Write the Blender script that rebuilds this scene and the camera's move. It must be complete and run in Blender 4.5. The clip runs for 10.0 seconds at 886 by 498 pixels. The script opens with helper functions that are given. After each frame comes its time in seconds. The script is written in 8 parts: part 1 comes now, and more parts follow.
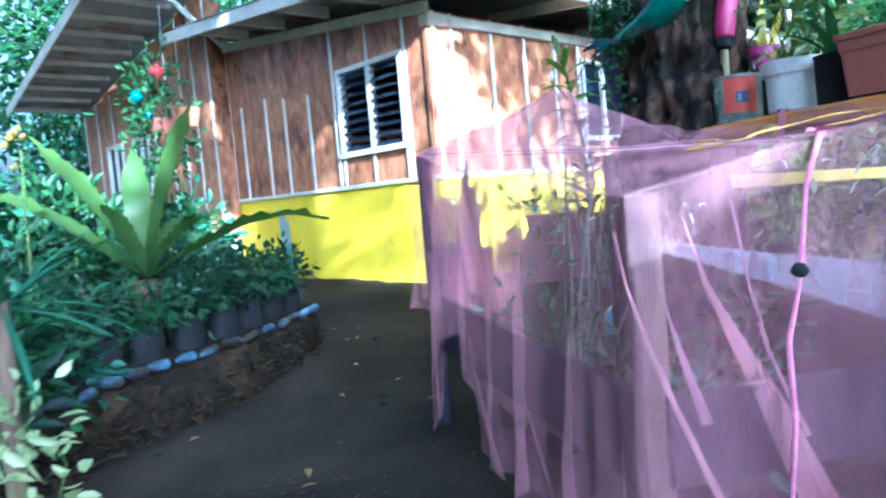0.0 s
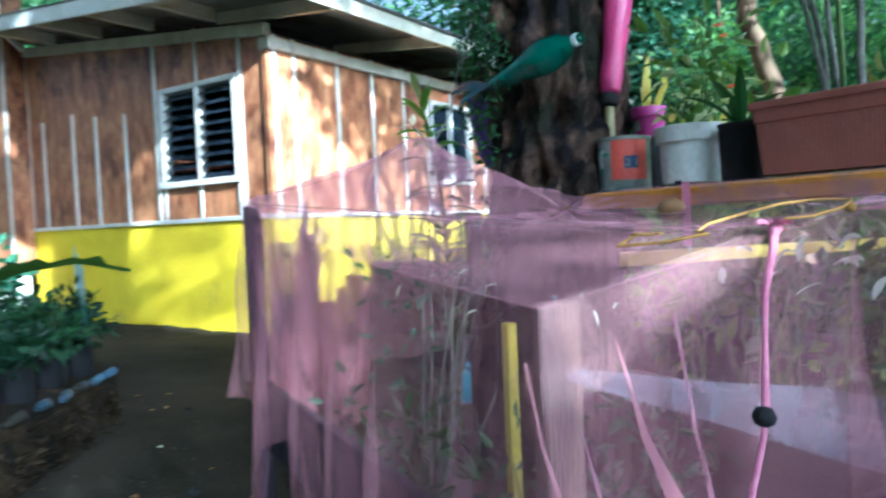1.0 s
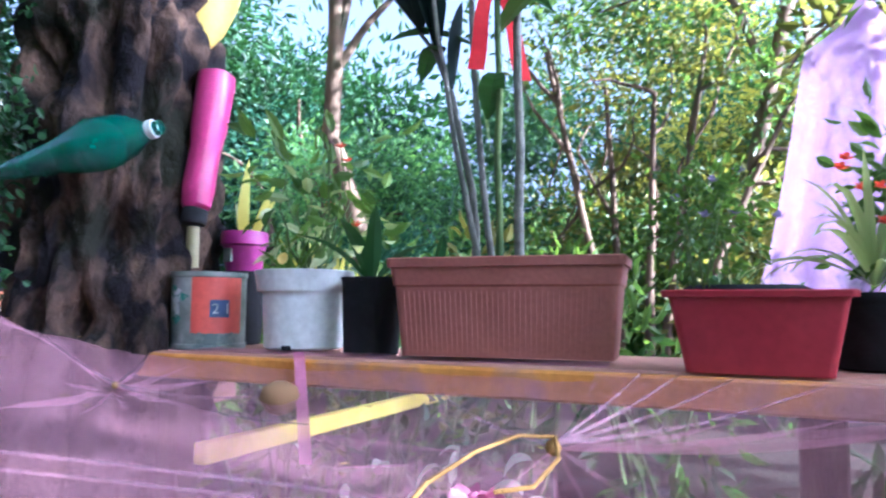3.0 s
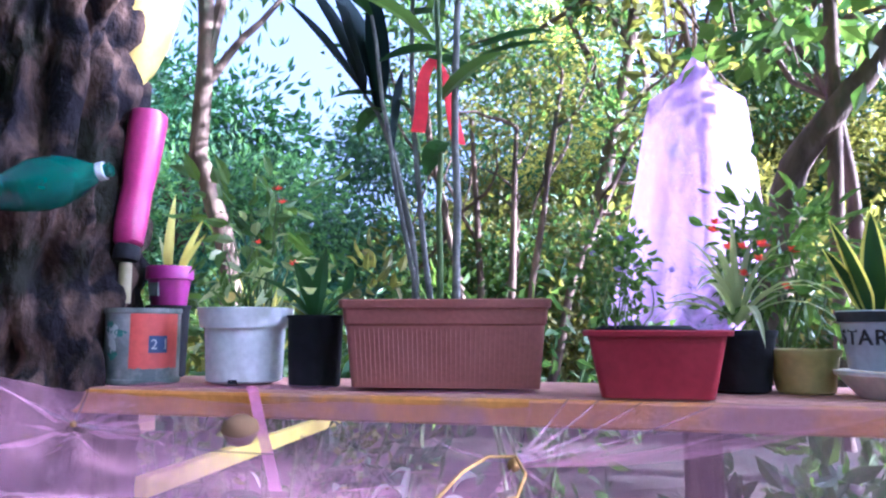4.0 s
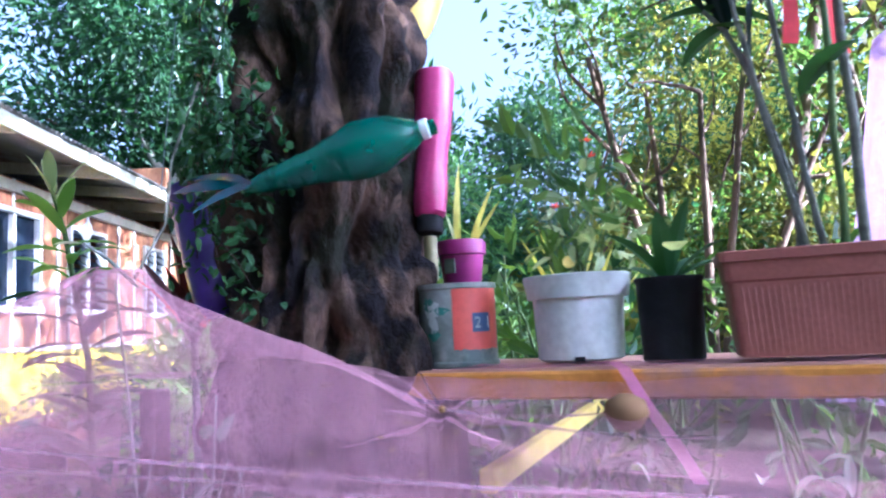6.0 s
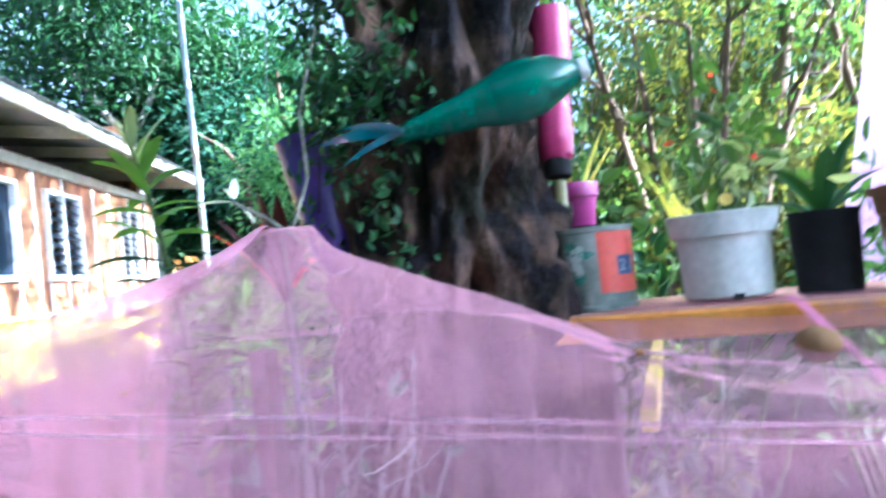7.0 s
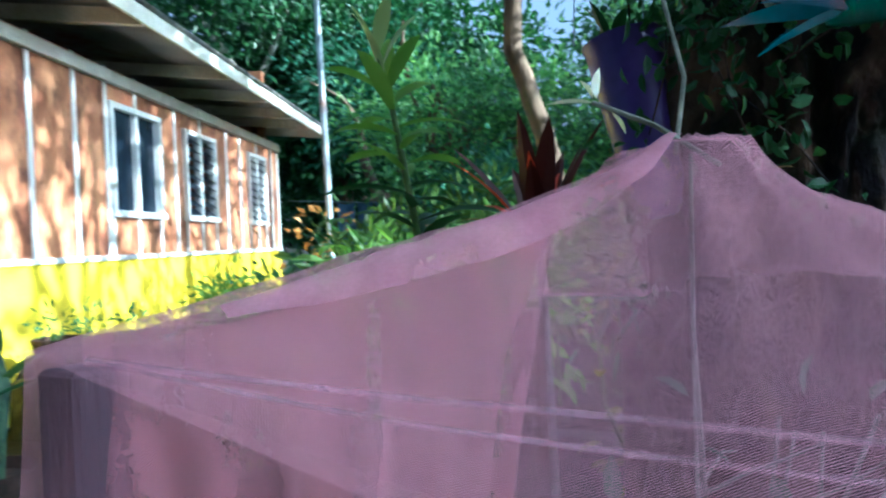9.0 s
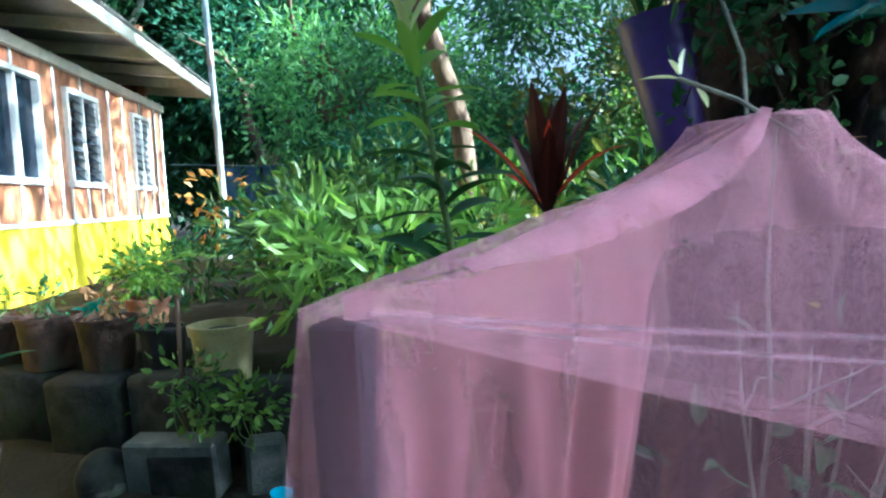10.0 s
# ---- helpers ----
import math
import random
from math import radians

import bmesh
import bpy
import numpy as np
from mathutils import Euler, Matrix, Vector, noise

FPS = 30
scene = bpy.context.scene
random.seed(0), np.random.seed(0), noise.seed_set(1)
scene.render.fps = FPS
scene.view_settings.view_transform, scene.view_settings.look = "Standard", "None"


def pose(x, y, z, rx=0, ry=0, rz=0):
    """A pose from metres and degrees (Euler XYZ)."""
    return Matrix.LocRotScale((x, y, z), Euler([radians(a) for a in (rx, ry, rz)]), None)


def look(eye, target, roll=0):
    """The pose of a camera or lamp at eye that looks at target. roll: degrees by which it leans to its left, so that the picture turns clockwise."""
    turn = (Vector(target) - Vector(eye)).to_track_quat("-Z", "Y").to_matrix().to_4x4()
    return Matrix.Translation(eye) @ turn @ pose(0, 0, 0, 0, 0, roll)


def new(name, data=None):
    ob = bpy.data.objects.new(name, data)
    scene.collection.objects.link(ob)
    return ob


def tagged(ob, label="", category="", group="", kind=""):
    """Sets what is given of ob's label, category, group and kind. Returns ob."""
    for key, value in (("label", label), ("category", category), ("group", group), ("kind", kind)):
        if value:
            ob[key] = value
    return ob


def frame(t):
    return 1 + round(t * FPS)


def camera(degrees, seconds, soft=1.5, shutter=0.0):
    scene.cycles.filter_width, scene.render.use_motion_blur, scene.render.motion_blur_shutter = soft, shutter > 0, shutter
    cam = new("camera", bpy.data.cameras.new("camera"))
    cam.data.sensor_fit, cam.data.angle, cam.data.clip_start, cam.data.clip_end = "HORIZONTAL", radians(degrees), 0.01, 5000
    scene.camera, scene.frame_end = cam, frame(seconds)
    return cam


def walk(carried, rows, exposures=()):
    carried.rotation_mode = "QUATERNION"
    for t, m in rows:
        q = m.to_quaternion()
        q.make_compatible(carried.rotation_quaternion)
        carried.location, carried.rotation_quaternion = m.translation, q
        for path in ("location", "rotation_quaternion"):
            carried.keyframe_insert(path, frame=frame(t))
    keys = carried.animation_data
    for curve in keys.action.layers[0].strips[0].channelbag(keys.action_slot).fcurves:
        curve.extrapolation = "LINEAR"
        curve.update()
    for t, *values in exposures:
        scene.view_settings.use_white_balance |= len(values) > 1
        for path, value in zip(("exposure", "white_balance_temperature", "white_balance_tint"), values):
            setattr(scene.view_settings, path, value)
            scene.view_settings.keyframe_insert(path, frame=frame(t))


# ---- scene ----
cam = camera(65.0, 10.0, soft=2.2, shutter=0.35)
PATH = [
    (0, (-0.919, 0.265, 0.787), (-2.39, 1.614, 0.65), -4.9),
    (0.5, (-1.074, 0.511, 0.855), (-2.43, 1.974, 0.714), -3.4),
    (1, (-1.268, 0.617, 0.889), (-2.386, 2.273, 0.818), -2.4),
    (1.5, (-1.403, 0.695, 0.927), (-2.061, 2.58, 0.809), -0.8),
    (2, (-1.455, 0.893, 0.96), (-1.853, 2.851, 0.896), -0.3),
    (2.5, (-1.477, 1.115, 1.021), (-1.631, 3.107, 1.095), -0.3),
    (3, (-1.491, 1.155, 1.049), (-1.473, 3.147, 1.221), 0.4),
    (3.2, (-1.518, 1.146, 1.047), (-1.389, 3.132, 1.238), 0.7),
    (4.3, (-1.732, 0.97, 1.094), (-1.236, 2.895, 1.315), -0.4),
    (4.5, (-1.765, 0.958, 1.091), (-1.248, 2.881, 1.28), -0.4),
    (5, (-1.826, 0.964, 1.069), (-1.455, 2.927, 1.171), -1.5),
    (5.5, (-1.913, 1.086, 1.056), (-1.785, 3.081, 1.093), -2.6),
    (5.7, (-1.945, 1.175, 1.037), (-1.926, 3.163, 1.258), -3.4),
    (6.8, (-2.32, 1.339, 1.07), (-2.11, 3.322, 1.225), -2.6),
    (7, (-2.371, 1.314, 1.07), (-2.22, 3.308, 1.13), -5.8),
    (7.5, (-2.535, 1.333, 1.071), (-2.702, 3.326, 1.082), -4.9),
    (8, (-2.623, 1.447, 1.058), (-2.876, 3.43, 1.103), -3.5),
    (8.5, (-2.681, 1.594, 1.068), (-3.019, 3.565, 1.111), -2.6),
    (9, (-2.75, 1.648, 1.062), (-2.874, 3.644, 1.036), -2.2),
    (9.5, (-2.922, 1.595, 1.068), (-2.737, 3.583, 0.954), -2.1),
    (10, (-3.043, 1.58, 1.074), (-2.822, 3.562, 0.927), -2.9),
]
EXPOSURES = [(0.0, 2.97, 3930, 4), (1.0, 2.44, 4260, -3), (1.5, 2.26, 4280, -1), (2.0, 2.74, 4230, 0), (2.5, 2.86, 4290, 10), (3.0, 3.22, 4400, 20), (4.5, 3.23, 4230, 36), (5.5, 3.12, 4330, 29), (7.0, 3.58, 4250, 9), (7.5, 3.67, 4270, 4), (8.0, 3.22, 4160, -3), (8.5, 2.89, 4190, 4), (9.0, 2.40, 4180, -4), (9.5, 2.39, 4240, -5), (10.0, 2.90, 4310, -3)]
walk(cam, [(t, look(eye, target, roll)) for t, eye, target, roll in PATH], EXPOSURES)

# ---------------------------------------------------------------- light
SUN = Vector((0.92, -0.28, 0.36)).normalized()
world = bpy.data.worlds.new("sky")
scene.world = world
world.use_nodes = True
wn = world.node_tree.nodes
sky = wn.new("ShaderNodeTexSky")
sky.sky_type = "NISHITA"
sky.sun_disc = False
sky.sun_elevation = math.asin(SUN.z)
sky.sun_rotation = math.atan2(SUN.x, SUN.y)
sky.air_density, sky.dust_density, sky.ozone_density = 0.7, 10.0, 0.2
wn["Background"].inputs["Strength"].default_value = 0.085
haze = wn.new("ShaderNodeHueSaturation")
haze.inputs["Saturation"].default_value = 0.5
haze.inputs["Value"].default_value = 1.1
world.node_tree.links.new(sky.outputs[0], haze.inputs["Color"])
world.node_tree.links.new(haze.outputs[0], wn["Background"].inputs["Color"])
sun_data = bpy.data.lights.new("sun", "SUN")
sun_data.energy, sun_data.angle, sun_data.color = 5.0, radians(0.6), (1.0, 0.86, 0.64)
sun = new("sun", sun_data)
sun.matrix_world = look((8, -2, 6), Vector((8, -2, 6)) - SUN)


# ---------------------------------------------------------------- materials
def nodes_of(name):
    m = bpy.data.materials.new(name)
    m.use_nodes = True
    return m, m.node_tree.nodes, m.node_tree.links


def surface(name, a, b, scale=6.0, rough=0.7, metal=0.0, bump=0.25, fine=70.0, vary=0.0, stain=None, stain_at=0.62, stretch=(1, 1, 1), glass=0.0, coat=0.0, edges=(0.35, 0.68)):
    """A worn surface: two colours in large patches, fine grain on top, relief, and stains with a shape of their own."""
    m, n, l = nodes_of(name)
    p = n["Principled BSDF"]
    tc = n.new("ShaderNodeTexCoord")
    mp = n.new("ShaderNodeMapping")
    mp.inputs["Scale"].default_value = stretch
    l.new(tc.outputs["Object"], mp.inputs["Vector"])
    n1 = n.new("ShaderNodeTexNoise")
    n1.inputs["Scale"].default_value, n1.inputs["Detail"].default_value, n1.inputs["Distortion"].default_value = scale, 5, 0.6
    n2 = n.new("ShaderNodeTexNoise")
    n2.inputs["Scale"].default_value, n2.inputs["Detail"].default_value = fine, 4
    for t in (n1, n2):
        l.new(mp.outputs[0], t.inputs["Vector"])
    ramp = n.new("ShaderNodeValToRGB")
    ramp.color_ramp.elements[0].position, ramp.color_ramp.elements[1].position = edges
    ramp.color_ramp.elements[0].color, ramp.color_ramp.elements[1].color = (*a, 1), (*b, 1)
    l.new(n1.outputs["Fac"], ramp.inputs[0])
    grain = n.new("ShaderNodeMapRange")
    grain.inputs["To Min"].default_value, grain.inputs["To Max"].default_value = 0.72, 1.24
    l.new(n2.outputs["Fac"], grain.inputs["Value"])
    mul = n.new("ShaderNodeMix")
    mul.data_type, mul.blend_type = "RGBA", "MULTIPLY"
    mul.inputs["Factor"].default_value = 1.0
    l.new(ramp.outputs[0], mul.inputs["A"])
    l.new(grain.outputs[0], mul.inputs["B"])
    out = mul.outputs["Result"]
    if stain:
        n3 = n.new("ShaderNodeTexNoise")
        n3.inputs["Scale"].default_value, n3.inputs["Detail"].default_value, n3.inputs["Roughness"].default_value = scale * 0.45, 6, 0.65
        l.new(mp.outputs[0], n3.inputs["Vector"])
        r3 = n.new("ShaderNodeMapRange")
        r3.inputs["From Min"].default_value, r3.inputs["From Max"].default_value = stain_at - 0.05, stain_at + 0.06
        l.new(n3.outputs["Fac"], r3.inputs["Value"])
        mx = n.new("ShaderNodeMix")
        mx.data_type = "RGBA"
        l.new(r3.outputs[0], mx.inputs["Factor"])
        l.new(out, mx.inputs["A"])
        mx.inputs["B"].default_value = (*stain, 1)
        out = mx.outputs["Result"]
    if vary:
        oi = n.new("ShaderNodeObjectInfo")
        vr = n.new("ShaderNodeMapRange")
        vr.inputs["To Min"].default_value, vr.inputs["To Max"].default_value = 1 - vary, 1 + vary
        l.new(oi.outputs["Random"], vr.inputs["Value"])
        mv = n.new("ShaderNodeMix")
        mv.data_type, mv.blend_type = "RGBA", "MULTIPLY"
        mv.inputs["Factor"].default_value = 1.0
        l.new(out, mv.inputs["A"])
        l.new(vr.outputs[0], mv.inputs["B"])
        out = mv.outputs["Result"]
    l.new(out, p.inputs["Base Color"])
    rr = n.new("ShaderNodeMapRange")
    rr.inputs["To Min"].default_value, rr.inputs["To Max"].default_value = max(rough - 0.12, 0.02), min(rough + 0.12, 1)
    l.new(n1.outputs["Fac"], rr.inputs["Value"])
    l.new(rr.outputs[0], p.inputs["Roughness"])
    p.inputs["Metallic"].default_value = metal
    p.inputs["Transmission Weight"].default_value = glass
    p.inputs["Coat Weight"].default_value = coat
    p.inputs["Specular IOR Level"].default_value = 0.5 if rough < 0.6 else 0.15
    bp = n.new("ShaderNodeBump")
    bp.inputs["Strength"].default_value, bp.inputs["Distance"].default_value = bump, 0.01
    l.new(n2.outputs["Fac"], bp.inputs["Height"])
    l.new(bp.outputs[0], p.inputs["Normal"])
    return m


def leafy(name, a, b, through_light=0.4, rough=0.45, stripe=None):
    """Leaves: colour differs from leaf to leaf, light comes through them."""
    m, n, l = nodes_of(name)
    p = n["Principled BSDF"]
    g = n.new("ShaderNodeNewGeometry")
    tc = n.new("ShaderNodeTexCoord")
    nz = n.new("ShaderNodeTexNoise")
    nz.inputs["Scale"].default_value, nz.inputs["Detail"].default_value = 1.7, 3
    l.new(tc.outputs["Object"], nz.inputs["Vector"])
    mixv = n.new("ShaderNodeMath")
    mixv.operation = "MULTIPLY_ADD"
    mixv.inputs[1].default_value = 0.55
    l.new(g.outputs["Random Per Island"], mixv.inputs[0])
    half = n.new("ShaderNodeMath")
    half.operation = "MULTIPLY"
    half.inputs[1].default_value = 0.5
    l.new(nz.outputs["Fac"], half.inputs[0])
    l.new(half.outputs[0], mixv.inputs[2])
    ramp = n.new("ShaderNodeValToRGB")
    ramp.color_ramp.elements[0].position, ramp.color_ramp.elements[1].position = 0.15, 0.8
    ramp.color_ramp.elements[0].color, ramp.color_ramp.elements[1].color = (*a, 1), (*b, 1)
    l.new(mixv.outputs[0], ramp.inputs[0])
    l.new(ramp.outputs[0], p.inputs["Base Color"])
    p.inputs["Roughness"].default_value = rough
    p.inputs["Specular IOR Level"].default_value = 0.32
    tr = n.new("ShaderNodeBsdfTranslucent")
    bright = n.new("ShaderNodeMix")
    bright.data_type, bright.blend_type = "RGBA", "MULTIPLY"
    bright.inputs["Factor"].default_value = 1.0
    bright.inputs["B"].default_value = (1.5, 1.5, 0.7, 1)
    l.new(ramp.outputs[0], bright.inputs["A"])
    l.new(bright.outputs["Result"], tr.inputs["Color"])
    mx = n.new("ShaderNodeMixShader")
    mx.inputs[0].default_value = through_light
    l.new(p.outputs[0], mx.inputs[1])
    l.new(tr.outputs[0], mx.inputs[2])
    l.new(mx.outputs[0], n["Material Output"].inputs["Surface"])
    return m


def netting(name, colour, cell=0.0034, thread=0.27):
    """Knitted net: threads with open cells between them, laid out by the cloth's own UV in metres."""
    m, n, l = nodes_of(name)
    n.remove(n["Principled BSDF"])
    uv = n.new("ShaderNodeUVMap")
    uv.uv_map = "cloth"
    sep = n.new("ShaderNodeSeparateXYZ")
    l.new(uv.outputs[0], sep.inputs[0])

    def math_node(op, a, b=None):
        k = n.new("ShaderNodeMath")
        k.operation = op
        for s, v in zip(k.inputs, (a, b)):
            if v is None:
                continue
            if isinstance(v, float):
                s.default_value = v
            else:
                l.new(v, s)
        return k.outputs[0]

    total, less = math_node("ADD", sep.outputs[0], sep.outputs[1]), math_node("SUBTRACT", sep.outputs[0], sep.outputs[1])
    on = []
    for v in (total, less):
        fr = math_node("FRACT", math_node("MULTIPLY", v, 0.7071 / cell))
        on.append(math_node("LESS_THAN", fr, thread))
    cover = math_node("MAXIMUM", on[0], on[1])
    nz = n.new("ShaderNodeTexNoise")
    nz.inputs["Scale"].default_value, nz.inputs["Detail"].default_value = 5.0, 5
    l.new(uv.outputs[0], nz.inputs["Vector"])
    ramp = n.new("ShaderNodeValToRGB")
    ramp.color_ramp.elements[0].position, ramp.color_ramp.elements[1].position = 0.3, 0.75
    ramp.color_ramp.elements[0].color = (*[c * 0.85 for c in colour], 1)
    ramp.color_ramp.elements[1].color = (*colour, 1)
    l.new(nz.outputs["Fac"], ramp.inputs[0])
    d = n.new("ShaderNodeBsdfDiffuse")
    t = n.new("ShaderNodeBsdfTranslucent")
    for b in (d, t):
        l.new(ramp.outputs[0], b.inputs["Color"])
    cloth = n.new("ShaderNodeMixShader")
    cloth.inputs[0].default_value = 0.45
    l.new(d.outputs[0], cloth.inputs[1])
    l.new(t.outputs[0], cloth.inputs[2])
    clear = n.new("ShaderNodeBsdfTransparent")
    mx = n.new("ShaderNodeMixShader")
    l.new(cover, mx.inputs[0])
    l.new(clear.outputs[0], mx.inputs[1])
    l.new(cloth.outputs[0], mx.inputs[2])
    l.new(mx.outputs[0], n["Material Output"].inputs["Surface"])
    return m


SOIL = surface("soil", (0.013, 0.011, 0.009), (0.042, 0.033, 0.023), 1.3, 0.95, bump=0.9, fine=45, stain=(0.058, 0.046, 0.032), stain_at=0.66)
# soil of the low bed, its base darkened to hold the shade there
BED_SOIL = surface("shade_dark_bed_soil", (0.006, 0.005, 0.004), (0.028, 0.019, 0.012), 9, 0.97, bump=1.0, fine=60, stain=(0.05, 0.032, 0.016), stain_at=0.62)
POT_SOIL = surface("pot_soil", (0.018, 0.013, 0.01), (0.05, 0.036, 0.026), 30, 0.98, bump=1.0, fine=160)
STONE = surface("stone", (0.012, 0.012, 0.013), (0.042, 0.041, 0.039), 9, 0.9, bump=0.7, fine=60, vary=0.25, stain=(0.022, 0.030, 0.018), stain_at=0.58)
CONCRETE = surface("concrete", (0.05, 0.056, 0.055), (0.12, 0.12, 0.112), 7, 0.92, bump=0.6, fine=90, vary=0.15, stain=(0.10, 0.11, 0.08), stain_at=0.6)
YELLOW_WALL = surface("yellow_wall_paint", (0.74, 0.56, 0.012), (0.84, 0.66, 0.02), 2.2, 0.75, bump=0.12, fine=55, stain=(0.56, 0.42, 0.05), stain_at=0.68)
PLYWOOD = surface("burl_plywood", (0.28, 0.095, 0.044), (0.56, 0.28, 0.135), 7.5, 0.42, bump=0.1, fine=26, vary=0.16, stretch=(1, 1, 0.55), stain=(0.13, 0.045, 0.026), stain_at=0.57)
WHITE_WOOD = surface("white_painted_wood", (0.66, 0.65, 0.62), (0.80, 0.79, 0.77), 5, 0.6, bump=0.18, fine=60, stain=(0.50, 0.48, 0.43), stain_at=0.7)
CREAM_WOOD = surface("cream_painted_wood", (0.55, 0.52, 0.43), (0.72, 0.69, 0.60), 4, 0.65, bump=0.2, fine=50, stain=(0.36, 0.33, 0.27), stain_at=0.66)
ROOFING = surface("rusty_roofing", (0.34, 0.33, 0.32), (0.52, 0.51, 0.50), 2, 0.62, metal=0.1, bump=0.15, stain=(0.20, 0.11, 0.06), stain_at=0.6)
# near black, so the unlit room's shade is in the colour
DARK_ROOM = surface("unlit_room_black", (0.02, 0.02, 0.022), (0.04, 0.04, 0.045), 2, 0.9)
LOUVRE = surface("smoked_glass_louvre", (0.012, 0.018, 0.03), (0.03, 0.04, 0.06), 2, 0.16, bump=0.0)
LOUVRE.node_tree.nodes["Principled BSDF"].inputs["Specular IOR Level"].default_value = 0.12
BARK = surface("dark_bark", (0.010, 0.008, 0.010), (0.16, 0.098, 0.066), 11, 0.95, bump=1.0, fine=55, stretch=(1, 1, 0.75), stain=(0.016, 0.016, 0.010), stain_at=0.56, edges=(0.42, 0.74))
PALE_BARK = surface("pale_bark", (0.065, 0.045, 0.032), (0.20, 0.14, 0.095), 6, 0.9, bump=0.8, fine=40, stretch=(1, 1, 0.35), stain=(0.08, 0.09, 0.05), stain_at=0.62)
STEM = surface("grey_stem", (0.12, 0.12, 0.10), (0.26, 0.25, 0.21), 20, 0.8, bump=0.4, fine=90)
GREEN_STEM = surface("green_stem", (0.06, 0.10, 0.03), (0.14, 0.19, 0.06), 20, 0.6, bump=0.2)
OLD_WOOD = surface("weathered_wood", (0.05, 0.034, 0.03), (0.17, 0.115, 0.085), 5, 0.9, bump=0.5, fine=50, stretch=(3, 3, 0.5), stain=(0.05, 0.04, 0.04), stain_at=0.62)
DARK_POST = surface("dark_violet_wood", (0.016, 0.013, 0.024), (0.055, 0.042, 0.058), 5, 0.85, bump=0.5, fine=50, stretch=(3, 3, 0.5))
PINK_WOOD = surface("pink_stained_board", (0.40, 0.19, 0.15), (0.55, 0.30, 0.22), 6, 0.85, bump=0.3, fine=60)
ORANGE_WOOD = surface("orange_painted_board", (0.55, 0.22, 0.035), (0.72, 0.33, 0.06), 7, 0.7, bump=0.3, fine=70, stain=(0.38, 0.20, 0.16), stain_at=0.55)
YELLOW_WOOD = surface("yellow_painted_wood", (0.62, 0.45, 0.05), (0.80, 0.62, 0.12), 8, 0.7, bump=0.2, fine=70, stain=(0.40, 0.28, 0.10), stain_at=0.66)
TERRACOTTA = surface("terracotta_plastic", (0.26, 0.085, 0.06), (0.32, 0.115, 0.085), 5, 0.55, bump=0.08, fine=120, stain=(0.20, 0.10, 0.075), stain_at=0.68)
RED_PLASTIC = surface("red_plastic", (0.30, 0.018, 0.03), (0.36, 0.028, 0.04), 5, 0.42, bump=0.04, stain=(0.24, 0.04, 0.045), stain_at=0.7)
WHITE_PLASTIC = surface("white_plastic", (0.58, 0.60, 0.58), (0.70, 0.71, 0.69), 6, 0.5, bump=0.05, stain=(0.42, 0.42, 0.36), stain_at=0.66)
BLACK_PLASTIC = surface("black_plastic", (0.010, 0.010, 0.012), (0.026, 0.025, 0.028), 6, 0.75, bump=0.3, fine=40)
RED_LABEL = surface("red_tin_label", (0.52, 0.07, 0.05), (0.62, 0.11, 0.07), 9, 0.5, bump=0.06, stain=(0.30, 0.12, 0.10), stain_at=0.68)
GREY_LABEL = surface("scuffed_tin", (0.16, 0.19, 0.17), (0.34, 0.36, 0.33), 16, 0.5, metal=0.3, bump=0.15, stain=(0.10, 0.13, 0.12), stain_at=0.55)
TEAL_MARK = surface("faded_teal_print", (0.06, 0.20, 0.16), (0.12, 0.30, 0.24), 20, 0.6, bump=0.05)
BLUE_LABEL = surface("blue_label", (0.04, 0.07, 0.16), (0.06, 0.10, 0.22), 9, 0.5, bump=0.03)
PINK_PLASTIC = surface("pink_plastic", (0.44, 0.03, 0.15), (0.56, 0.055, 0.22), 4, 0.3, bump=0.02)
MAGENTA_PLASTIC = surface("magenta_plastic", (0.30, 0.025, 0.18), (0.40, 0.045, 0.25), 6, 0.4, bump=0.02)
PURPLE_PLASTIC = surface("purple_plastic", (0.05, 0.022, 0.18), (0.10, 0.045, 0.30), 4, 0.35, bump=0.02)
YELLOW_PLASTIC = surface("yellow_plastic", (0.66, 0.48, 0.08), (0.78, 0.60, 0.16), 5, 0.4, bump=0.03, stain=(0.45, 0.33, 0.12), stain_at=0.68)
CREAM_PLASTIC = surface("cream_plastic", (0.24, 0.20, 0.09), (0.36, 0.31, 0.16), 6, 0.55, bump=0.05, stain=(0.34, 0.29, 0.18), stain_at=0.62)
GREEN_PLASTIC = surface("green_bottle_plastic", (0.010, 0.12, 0.085), (0.03, 0.26, 0.17), 14, 0.16, bump=0.12, fine=30, glass=0.5)
TEAL_PLASTIC = surface("teal_bottle_plastic", (0.012, 0.14, 0.19), (0.03, 0.24, 0.30), 6, 0.18, bump=0.05, glass=0.5)
BLUE_PLASTIC = surface("blue_sheet_plastic", (0.03, 0.24, 0.42), (0.07, 0.36, 0.56), 5, 0.35, bump=0.2)
RED_RIBBON = surface("red_ribbon", (0.62, 0.02, 0.03), (0.74, 0.04, 0.04), 9, 0.6, bump=0.05)
PINK_TAPE = surface("pink_tape", (0.50, 0.16, 0.27), (0.66, 0.28, 0.40), 30, 0.75, bump=0.3, fine=200)
BROWN_CORD = surface("brown_cord", (0.24, 0.13, 0.03), (0.38, 0.22, 0.06), 60, 0.8, bump=0.5, fine=300)
GALVANISED = surface("galvanised_pipe", (0.24, 0.27, 0.30), (0.40, 0.43, 0.46), 3, 0.5, metal=0.5, bump=0.1, stain=(0.25, 0.12, 0.07), stain_at=0.6)
